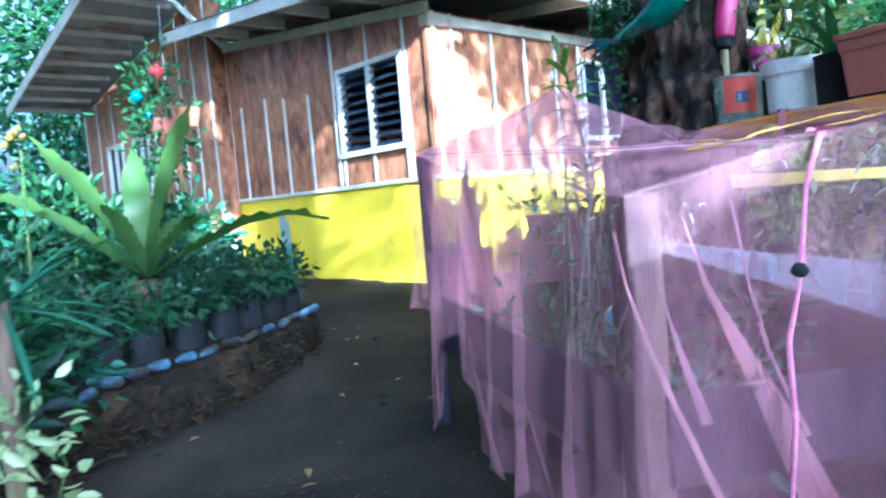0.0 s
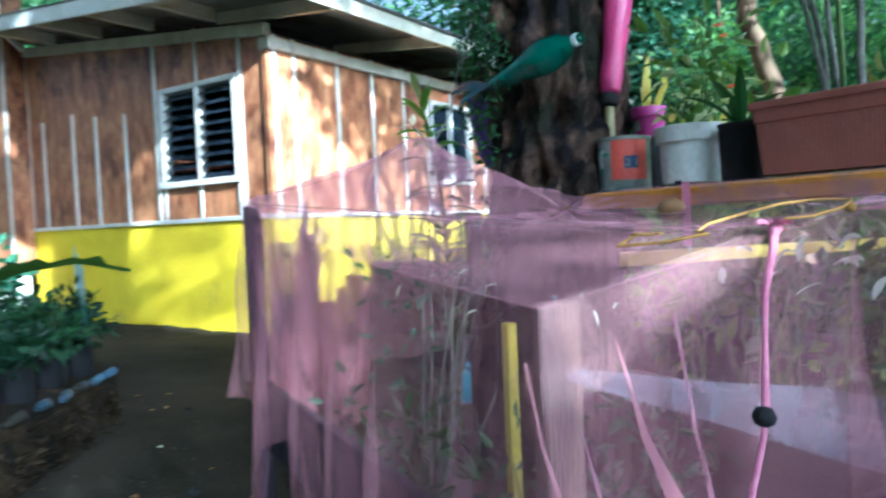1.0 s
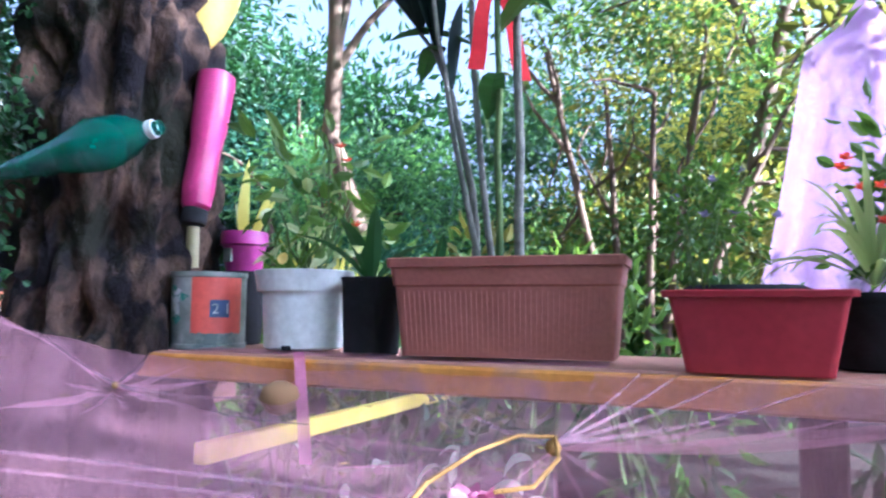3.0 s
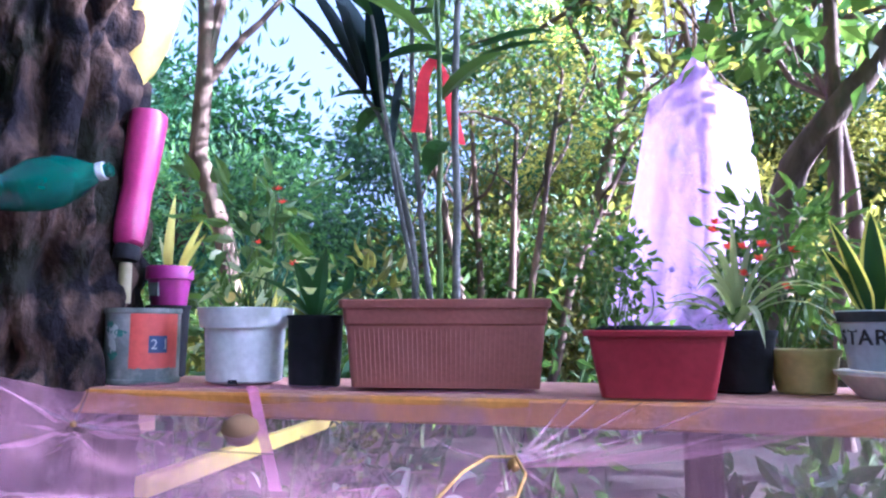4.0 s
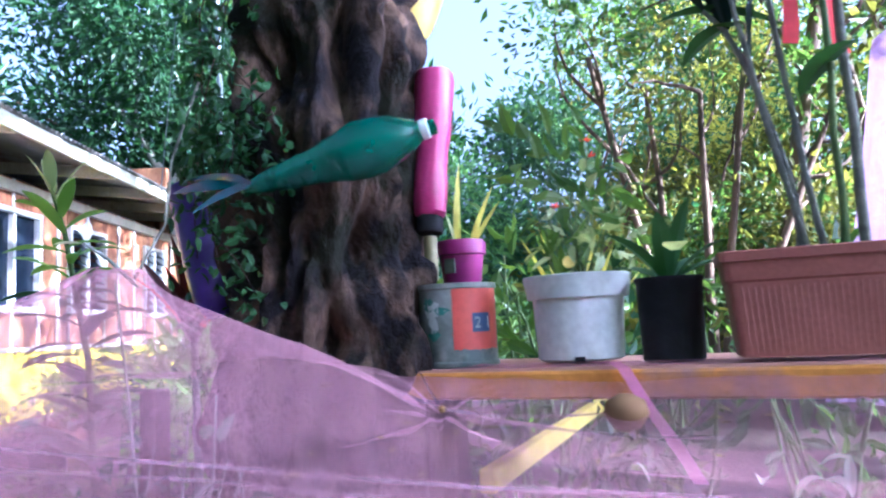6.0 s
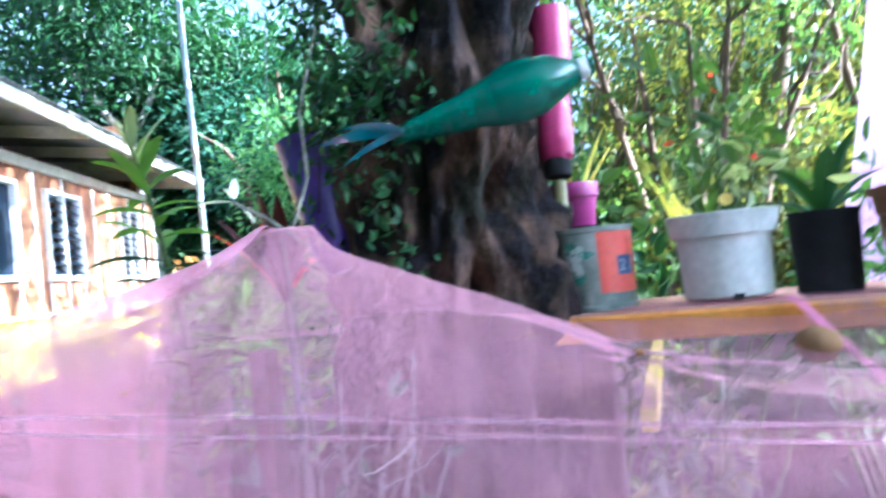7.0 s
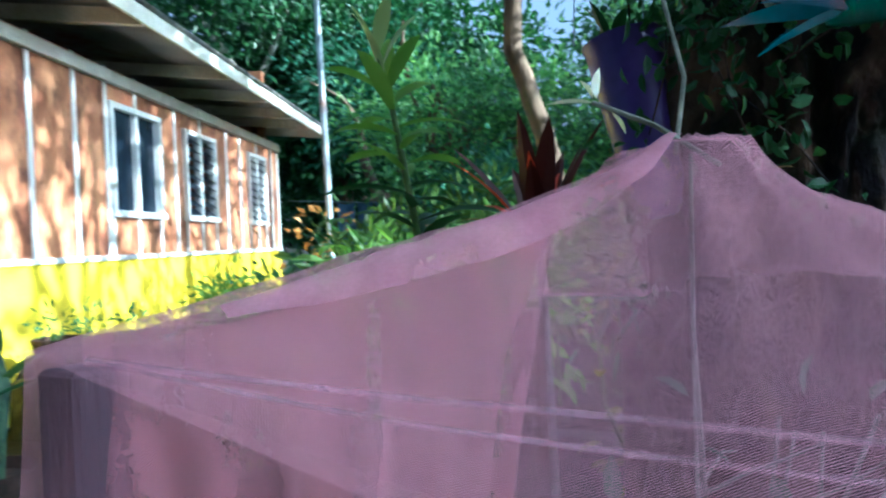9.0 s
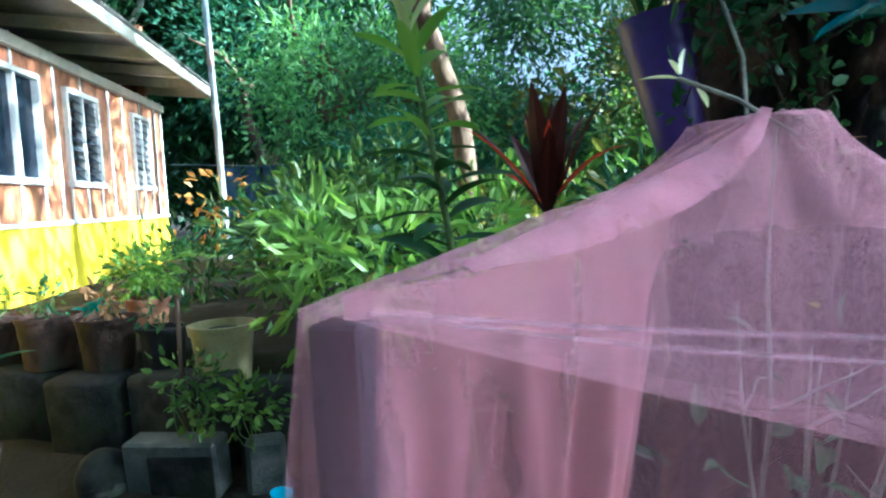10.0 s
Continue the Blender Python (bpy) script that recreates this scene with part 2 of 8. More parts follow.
DENIM = surface("blue_denim", (0.08, 0.13, 0.24), (0.16, 0.23, 0.38), 8, 0.9, bump=0.3, fine=200, vary=0.3)
LINEN = surface("grey_white_cloth", (0.45, 0.47, 0.50), (0.60, 0.62, 0.64), 6, 0.9, bump=0.2)
BLACK_INK = surface("black_lettering", (0.01, 0.01, 0.012), (0.02, 0.02, 0.022), 9, 0.5, bump=0.0)

NET = netting("pink_netting", (0.74, 0.37, 0.46), cell=0.0019, thread=0.215)
NET_THIN = netting("thin_pink_netting", (0.76, 0.38, 0.46), cell=0.0019, thread=0.145)
NET_LILAC = netting("lilac_netting", (0.55, 0.37, 0.66), cell=0.006, thread=0.36)

LEAF_DARK = leafy("dark_leaves", (0.012, 0.045, 0.018), (0.04, 0.10, 0.03), 0.3)
# darker copy of the dark leaves, with the low bed's shade in it
LEAF_DEEP = leafy("shade_deep_green_leaves", (0.006, 0.024, 0.012), (0.022, 0.055, 0.02), 0.2)
# haze and shade of the far trees are mixed into this green
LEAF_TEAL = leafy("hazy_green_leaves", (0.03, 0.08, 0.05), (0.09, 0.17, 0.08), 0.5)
# near-black leaf copy: the shade of a silhouette is in the colour
LEAF_SHADE = leafy("silhouette_leaves", (0.005, 0.014, 0.016), (0.012, 0.028, 0.026), 0.1, 0.9)
LEAF_MID = leafy("green_leaves", (0.022, 0.062, 0.022), (0.11, 0.18, 0.042), 0.45)
# bright green that carries sunlight on cassavas, terrace shrubs and the dracaena top
LEAF_FRESH = leafy("fresh_green_leaves", (0.07, 0.15, 0.03), (0.21, 0.34, 0.065), 0.5)
# brightened green that gives the far tree its sunlit look
LEAF_SOFT = leafy("sun_bright_far_leaves", (0.06, 0.15, 0.07), (0.20, 0.36, 0.13), 0.5)
LEAF_LIGHT = leafy("light_green_leaves", (0.04, 0.085, 0.02), (0.13, 0.21, 0.04), 0.5)
# on woods, undergrowth and sprays these yellows stand for sunlight; elsewhere plain leaf colour
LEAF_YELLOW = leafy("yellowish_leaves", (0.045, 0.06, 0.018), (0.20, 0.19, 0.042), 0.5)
LEAF_GOLD = leafy("yellow_variegated_and_sun_leaves", (0.42, 0.40, 0.06), (0.72, 0.64, 0.16), 0.5)
LEAF_BLUE = leafy("blue_green_leaves", (0.02, 0.075, 0.05), (0.06, 0.15, 0.085), 0.35)
LEAF_PALE = leafy("pale_striped_leaves", (0.20, 0.27, 0.12), (0.46, 0.50, 0.28), 0.4)
LEAF_RED = leafy("dark_red_leaves", (0.014, 0.006, 0.008), (0.06, 0.013, 0.016), 0.35)
PETAL_RED = leafy("red_petals", (0.62, 0.03, 0.02), (0.80, 0.10, 0.05), 0.3)
PETAL_WHITE = leafy("white_petals", (0.62, 0.64, 0.60), (0.78, 0.80, 0.74), 0.3)
PETAL_PURPLE = leafy("purple_petals", (0.10, 0.08, 0.30), (0.26, 0.20, 0.50), 0.3)
BROWN_LITTER = leafy("dead_brown_leaves", (0.009, 0.007, 0.004), (0.052, 0.032, 0.014), 0.2, 0.85)
DRY_LEAF = leafy("dry_leaves", (0.12, 0.06, 0.025), (0.34, 0.20, 0.09), 0.2, 0.8)


# ---------------------------------------------------------------- mesh tools
class Shape:
    """Vertices and faces gathered for one part."""

    def __init__(self):
        self.v, self.f = [], []

    def add(self, verts, faces):
        o = len(self.v)
        self.v.extend(tuple(p) for p in verts)
        self.f.extend(tuple(i + o for i in f) for f in faces)
        return self

    def box(self, lo, hi, m=None, c=0.0):
        """A box, its edges cut by c."""
        lo, hi = Vector(lo), Vector(hi)
        if c <= 0:
            vs = [Vector((x, y, z)) for z in (lo.z, hi.z) for y in (lo.y, hi.y) for x in (lo.x, hi.x)]
            fs = [(0, 2, 3, 1), (4, 5, 7, 6), (0, 1, 5, 4), (2, 6, 7, 3), (0, 4, 6, 2), (1, 3, 7, 5)]
        else:
            bm = bmesh.new()
            bmesh.ops.create_cube(bm, size=1)
            for p in bm.verts:
                p.co = Vector([(lo[i] + hi[i]) / 2 + p.co[i] * (hi[i] - lo[i]) for i in range(3)])
            bmesh.ops.bevel(bm, geom=bm.edges[:], offset=c, segments=1, affect="EDGES")
            bm.verts.index_update()
            vs = [p.co.copy() for p in bm.verts]
            fs = [[p.index for p in f.verts] for f in bm.faces]
            bm.free()
        if m is not None:
            vs = [m @ p for p in vs]
        return self.add(vs, fs)

    def tube(self, pts, radii, seg=8, cap=True, wobble=0.0, rng=None):
        pts = [Vector(p) for p in pts]
        if not hasattr(radii, "__len__"):
            radii = [radii] * len(pts)
        rings, ref = [], None
        for i, p in enumerate(pts):
            d = (pts[min(i + 1, len(pts) - 1)] - pts[max(i - 1, 0)]).normalized()
            if ref is None:
                ref = d.orthogonal().normalized()
            ref = (ref - d * ref.dot(d)).normalized()
            o = d.cross(ref)
            ring = []
            for k in range(seg):
                a = 2 * math.pi * k / seg
                r = radii[i] * (1 + (wobble * (rng.random() - 0.5) * 2 if wobble else 0))
                ring.append(p + (ref * math.cos(a) + o * math.sin(a)) * r)
            rings.append(ring)
        vs = [q for ring in rings for q in ring]
        fs = []
        for i in range(len(rings) - 1):
            for k in range(seg):
                k2 = (k + 1) % seg
                fs.append((i * seg + k, i * seg + k2, (i + 1) * seg + k2, (i + 1) * seg + k))
        if cap:
            fs.append(tuple(range(seg - 1, -1, -1)))
            fs.append(tuple(range((len(rings) - 1) * seg, len(rings) * seg)))
        return self.add(vs, fs)

    def lathe(self, profile, seg=24, m=None, squash=1.0):
        """Turns a profile of (radius, height) round the z axis."""
        vs, fs = [], []
        for r, z in profile:
            for k in range(seg):
                a = 2 * math.pi * k / seg
                vs.append(Vector((r * math.cos(a), r * squash * math.sin(a), z)))
        for i in range(len(profile) - 1):
            for k in range(seg):
                k2 = (k + 1) % seg
                fs.append((i * seg + k, i * seg + k2, (i + 1) * seg + k2, (i + 1) * seg + k))
        fs.append(tuple(range(seg - 1, -1, -1)))
        fs.append(tuple(range((len(profile) - 1) * seg, len(profile) * seg)))
        if m is not None:
            vs = [m @ p for p in vs]
        return self.add(vs, fs)

    def blade(self, base, way, length, width, droop=0.5, seg=6, fold=0.18, belly=0.45, twist=0.0):
        """A long leaf that arches down; widest at belly."""
        way = Vector(way).normalized()
        side = way.cross(Vector((0, 0, 1)))
        side = side.normalized() if side.length > 1e-4 else Vector((1, 0, 0))
        p, vs, fs = Vector(base), [], []
        d = way.copy()
        for i in range(seg + 1):
            t = i / seg
            w = width * (math.sin(math.pi * min(1, (t / belly) * 0.5 + 0.06)) if t < belly else math.cos((t - belly) / (1 - belly) * math.pi / 2) ** 0.8)
            up = side.cross(d).normalized()
            s = (side * math.cos(twist * t) + up * math.sin(twist * t))
            vs += [p - s * w / 2 + up * fold * w, p, p + s * w / 2 + up * fold * w]
            p = p + d * (length / seg)
            d = (d + Vector((0, 0, -1)) * droop / seg * (0.5 + t)).normalized()
        for i in range(seg):
            a = i * 3
            fs += [(a, a + 1, a + 4, a + 3), (a + 1, a + 2, a + 5, a + 4)]
        return self.add(vs, fs)

    def disc(self, c, r, seg=10, normal=(0, 0, 1), up=0.0):
        q = Vector(normal).to_track_quat("Z", "Y").to_matrix()
        vs = [Vector(c)] + [Vector(c) + q @ Vector((r * math.cos(2 * math.pi * k / seg), r * math.sin(2 * math.pi * k / seg), up * r)) for k in range(seg)]
        return self.add(vs, [(0, k + 1, (k + 1) % seg + 1) for k in range(seg)])

    def mesh(self, name, mat, smooth=False):
        me = bpy.data.meshes.new(name)
        me.from_pydata(self.v, [], self.f)
        me.materials.append(mat)
        if smooth:
            me.polygons.foreach_set("use_smooth", [True] * len(me.polygons))
            me.set_sharp_from_angle(angle=radians(smooth if smooth > 1 else 40))
        me.update()
        return me


def leaf_mesh(name, mat, pts, ways, length, width, rng, fold=0.15):
    """Many small leaves: base points, directions, and sizes as arrays."""
    n = len(pts)
    ways = ways / np.linalg.norm(ways, axis=1, keepdims=True)
    rnd = rng.normal(size=(n, 3))
    side = np.cross(ways, rnd)
    side /= np.linalg.norm(side, axis=1, keepdims=True) + 1e-9
    up = np.cross(side, ways)
    L = (length * rng.uniform(0.6, 1.25, n))[:, None]
    W = (width * rng.uniform(0.7, 1.2, n))[:, None]
    if length < 0.16:
        # near leaves: an oval blade with a folded midrib and a drooping point
        low, high = pts + ways * L * 0.28, pts + ways * L * 0.66 - up * L * 0.03
        tip = pts + ways * L - up * L * 0.14
        rib = pts + ways * L * 0.5 - up * W * fold * 0.2
        v = np.stack([pts, low - side * W * 0.44 + up * W * fold, high - side * W * 0.40 + up * W * fold, tip, high + side * W * 0.40 + up * W * fold, low + side * W * 0.44 + up * W * fold, rib], 1).reshape(-1, 3)
        b = np.arange(n) * 7
        f = np.concatenate([np.stack([b + i, b + (i + 1) % 6, b + 6], 1) for i in range(6)])
    else:
        mid = pts + ways * L * 0.45
        v = np.stack([pts, mid - side * W / 2 + up * W * fold, pts + ways * L - up * L * 0.12, mid + side * W / 2 + up * W * fold], 1).reshape(-1, 3)
        b = np.arange(n) * 4
        f = np.concatenate([np.stack([b, b + 1, b + 2], 1), np.stack([b, b + 2, b + 3], 1)])
    me = bpy.data.meshes.new(name)
    me.from_pydata(v.tolist(), [], f.tolist())
    me.materials.append(mat)
    me.update()
    return me


def thing(name, at, label, category, group="", kind=""):
    ob = new(name)
    ob.location = at
    ob.empty_display_size = 0.05
    return tagged(ob, label, category, group, kind)


def part(name, shape, mat, parent, label="", smooth=False, local=False):
    """One mesh under a thing or a part. Shapes are in world places, or (local) round the parent."""
    me = shape if isinstance(shape, bpy.types.Mesh) else shape.mesh(name, mat, smooth)
    ob = new(name, me)
    ob.parent = parent
    if not local:
        o, up = Vector(), parent
        while up is not None:
            o += up.location
            up = up.parent
        me.transform(Matrix.Translation(-o))
    return tagged(ob, label)


def solo(name, shape, mat, label, category, group="", kind="", smooth=False):
    me = shape if isinstance(shape, bpy.types.Mesh) else shape.mesh(name, mat, smooth)
    return tagged(new(name, me), label, category, group, kind)


# the frame under the net: a runs along its front, b away from the path
CORNER, ALONG, AWAY = Vector((-3.10, 2.15, 0)), Vector((0.905, -0.426, 0)), Vector((0.426, 0.905, 0))


def bed(a, b, z):
    return CORNER + ALONG * a + AWAY * b + Vector((0, 0, z))


BED = Matrix(((0.905, 0.426, 0, -3.10), (-0.426, 0.905, 0, 2.15), (0, 0, 1, 0), (0, 0, 0, 1)))


# ---------------------------------------------------------------- ground
def smooth_step(t):
    t = max(0.0, min(1.0, t))
    return t * t * (3 - 2 * t)


WALL_LINE = [(-5.6, 5.75), (-4.4, 4.98), (-3.3, 4.62), (-2.4, 4.2), (0.5, 4.0), (9.0, 4.6)]


def wall_y(x):
    for (x0, y0), (x1, y1) in zip(WALL_LINE, WALL_LINE[1:]):
        if x <= x1:
            return y0 + (y1 - y0) * max(0.0, (x - x0) / (x1 - x0))
    return WALL_LINE[-1][1]


def ground_height(x, y):
    z = -0.14 * smooth_step((x + 6.5) / 2.5) * smooth_step((5.2 - y) / 1.5)
    z += 0.40 * smooth_step((y - wall_y(x) - 0.02) / 0.12) * smooth_step((x + 6.2) / 0.4)
    z += 0.02 * noise.noise((x * 1.3, y * 1.3, 0)) + 0.012 * noise.noise((x * 5, y * 5, 3))
    return z


def build_ground():
    def axis(lo, hi, step):
        near = [lo + step * i for i in range(int((hi - lo) / step) + 1)]
        out, s, p = [], step, hi
        while p < 400:
            s *= 1.35
            p += s
            out.append(p - hi)
        return [lo - d for d in reversed(out)] + near + [hi + d for d in out]

    xs, ys = axis(-8, 2, 0.07), axis(-1.5, 8, 0.07)
    s = Shape()
    s.v = [(x, y, ground_height(x, y)) for y in ys for x in xs]
    w = len(xs)
    s.f = [(j * w + i, j * w + i + 1, (j + 1) * w + i + 1, (j + 1) * w + i) for j in range(len(ys) - 1) for i in range(w - 1)]
    solo("ground", s, SOIL, "bare dark trodden garden soil with small litter", "ground", kind="structure", smooth=60)


build_ground()


# ---------------------------------------------------------------- house
WX, WY = -5.745, 4.738


def long_wall(s, z, d):
    return Vector((WX + d, s, z))


def front_wall(s, z, d):
    return Vector((s, WY - d, z))


def wing_wall(s, z, d):
    return Vector((s, 4.50 - d, z))


def slab(shape, place, s0, s1, z0, z1, d0, d1, c=0.0):
    p, q = place(s0, z0, d0), place(s1, z1, d1)
    return shape.box([min(a, b) for a, b in zip(p, q)], [max(a, b) for a, b in zip(p, q)], c=c)


def house_window(name, place, s0, s1, z0, z1, louvred, label):
    w = thing(name, place((s0 + s1) / 2, z0, 0), label, "window", kind="structure")
    t, mid = 0.05, (s0 + s1) / 2
    fr = Shape()
    slab(fr, place, s0, s0 + t, z0, z1, -0.08, 0.035, 0.004)
    slab(fr, place, s1 - t, s1, z0, z1, -0.08, 0.035, 0.004)
    slab(fr, place, s0 + t, s1 - t, z1 - t, z1, -0.08, 0.033, 0.004)
    slab(fr, place, s0 - 0.02, s1 + 0.02, z0 - 0.02, z0 + 0.035, -0.08, 0.05, 0.004)
    part("window_frame", fr, WHITE_WOOD, w)
    mu = Shape()
    slab(mu, place, mid - 0.022, mid + 0.022, z0 + 0.036, z1 - t, -0.06, 0.025, 0.004)
    part("mullion", mu, WHITE_WOOD, w)
    for lo, hi in ((s0 + t, mid - 0.022), (mid + 0.022, s1 - t)):
        if not louvred:
            pane = Shape()
            slab(pane, place, lo, hi, z0 + 0.036, z1 - t, -0.03, -0.024)
            part("pane", pane, LOUVRE, w, "dark reflecting glass pane")
            continue
        for e in (lo, hi - 0.018):
            clip = Shape()
            slab(clip, place, e + 0.001, e + 0.017, z0 + 0.04, z1 - t - 0.002, -0.05, 0.012)
            part("louvre_holder", clip, WHITE_WOOD, w)
        n = 9
        for i in range(n):
            z = z0 + 0.036 + (z1 - t - z0 - 0.036) * (i + 0.5) / n
            sl = Shape()
            a, b = place(lo + 0.018, z - 0.035, 0.030), place(hi - 0.018, z + 0.035, -0.055)
            c, d = place(lo + 0.018, z - 0.031, 0.030), place(hi - 0.018, z + 0.039, -0.055)
            p, q = place(hi - 0.018, z - 0.035, 0.030), place(lo + 0.018, z + 0.035, -0.055)
            r, u = place(hi - 0.018, z - 0.031, 0.030), place(lo + 0.018, z + 0.039, -0.055)
            sl.add([a, p, b, q, c, r, d, u], [(0, 1, 2, 3), (7, 6, 5, 4), (0, 4, 5, 1), (1, 5, 6, 2), (2, 6, 7, 3), (3, 7, 4, 0)])
            part("louvre_slat", sl, LOUVRE, w)
    return w


def panelled_wall(name, place, ends, battens, windows, z_low, top, label, low_mat, low_name, z_bottom=-0.25, short=()):
    """A wall with a painted lower part, plywood panels above, battens over the joints, and openings for its windows."""
    lo, hi = ends
    w = thing(name, place(lo, z_bottom, 0), label, "wall", kind="structure")
    base = Shape()
    slab(base, place, lo, hi, z_bottom, z_low, -0.14, 0.0)
    part(low_name, base, low_mat, w, "bright yellow painted lower wall" if low_mat is YELLOW_WALL else "")
    sill = Shape()
    slab(sill, place, lo, hi, z_low, z_low + 0.04, -0.10, 0.03, 0.004)
    part("sill_board", sill, WHITE_WOOD, w)
    cuts = sorted(set([lo, hi] + list(battens) + [e for q in windows for e in q[:2]]))
    z0 = z_low + 0.04
    for a, b in zip(cuts, cuts[1:]):
        z_top = top((a + b) / 2) if callable(top) else top
        inside = [q for q in windows if q[0] - 1e-4 <= a and b <= q[1] + 1e-4]
        spans = [(z0, inside[0][2]), (inside[0][3], z_top)] if inside else [(z0, z_top)]
        for s, e in spans:
            if e - s < 0.02:
                continue
            pn = Shape()
            slab(pn, place, a + 0.002, b - 0.002, s, e, -0.06, -0.004 - 0.003 * random.random())
            part("panel", pn, PLYWOOD, w)
    for s in battens:
        if any(q[0] < s < q[1] for q in windows):
            continue
        b = Shape()
        z_top = 2.2 + 0.06 * math.sin(9 * s) if s in short else top(s) if callable(top) else top
        slab(b, place, s - 0.022, s + 0.022, z0, z_top, 0.0, 0.016, 0.003)
        part("batten", b, WHITE_WOOD, w)
    for a, b, s, e in windows:
        for m in ((a + b) / 2, a + 0.02, b - 0.02):
            bt = Shape()
            slab(bt, place, m - 0.018, m + 0.018, z0, s - 0.022, 0.0, 0.014, 0.003)
            part("batten", bt, WHITE_WOOD, w)
        z_top = top(a) if callable(top) else top
        bt = Shape()
        slab(bt, place, (a + b) / 2 - 0.018, (a + b) / 2 + 0.018, e + 0.004, z_top, 0.0, 0.014, 0.003)
        part("batten", bt, WHITE_WOOD, w)
    return w


LONG_WINDOWS = [(7.07, 7.94, 1.37, 2.29), (8.46, 9.27, 1.37, 2.28), (10.34, 11.04, 1.37, 2.28)]
panelled_wall("wall_east", long_wall, (WY - 0.02, 11.65), [4.79, 5.02, 5.575, 6.085, 6.6, 7.03, 8.26, 9.61, 10.05, 11.30, 11.61], LONG_WINDOWS, 1.0, 2.56,
                     "plywood wall with white battens above a yellow painted base", YELLOW_WALL, "painted_base")
FRONT_WINDOWS = [(-7.27, -6.15, 1.36, 2.29)]
panelled_wall("wall_south", front_wall, (-9.86, WX - 0.005), [-5.79, -6.11, -7.35, -7.88, -8.42, -8.87, -9.5, -9.83], FRONT_WINDOWS, 1.0, lambda s: 2.60 + (-5.74 - s) * 0.12,
                      "shaded plywood wall with white battens above a yellow base", YELLOW_WALL, "painted_base", short=(-7.88, -8.42, -8.87, -9.5))
panelled_wall("wall_wing", wing_wall, (-15.4, -9.80), [-9.85, -10.35, -10.8, -11.3, -11.9, -14.6, -15.3], [(-12.9, -12.2, 1.3, 2.25), (-14.2, -13.4, 1.3, 2.25)], 0.55, lambda s: 2.92 + (s + 15.4) * 0.17,
                     "far wing of plywood and white battens", WHITE_WOOD, "painted_base")
for n, (a, b, s, e) in enumerate(LONG_WINDOWS):
    house_window("window_%d" % (n + 1), long_wall, a, b, s, e, n > 0, "white framed louvre window in the sunlit wall" if n else "white framed sliding window with dark glass")
house_window("window_4", front_wall, *FRONT_WINDOWS[0], True, "white framed double louvre window with open slats")
for n, q in enumerate([(-12.9, -12.2, 1.3, 2.25), (-14.2, -13.4, 1.3, 2.25)]):
    house_window("window_%d" % (n + 5), wing_wall, *q, False, "white framed window in the far wing")

closing = Shape()
closing.box((-15.4, 11.53, -0.2), (WX - 0.15, 11.65, 3.6))
closing.box((-15.4, 4.7, -0.2), (-15.28, 11.5, 3.6))
solo("wall_north", closing, PLYWOOD, "plain back walls of the house", "wall", kind="structure")
# ceiling and floor sheets painted with the room's darkness
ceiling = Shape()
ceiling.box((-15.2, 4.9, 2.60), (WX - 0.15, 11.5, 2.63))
solo("ceiling", ceiling, DARK_ROOM, "inner ceiling of the house, coloured near black for the unlit room", "ceiling", kind="structure")
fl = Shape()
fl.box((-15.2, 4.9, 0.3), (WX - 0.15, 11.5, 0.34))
solo("floor", fl, DARK_ROOM, "inner floor of the house, coloured near black for the unlit room", "floor", kind="structure")


def roof_z(x):
    return 2.70 + (-5.08 - x) * 0.10


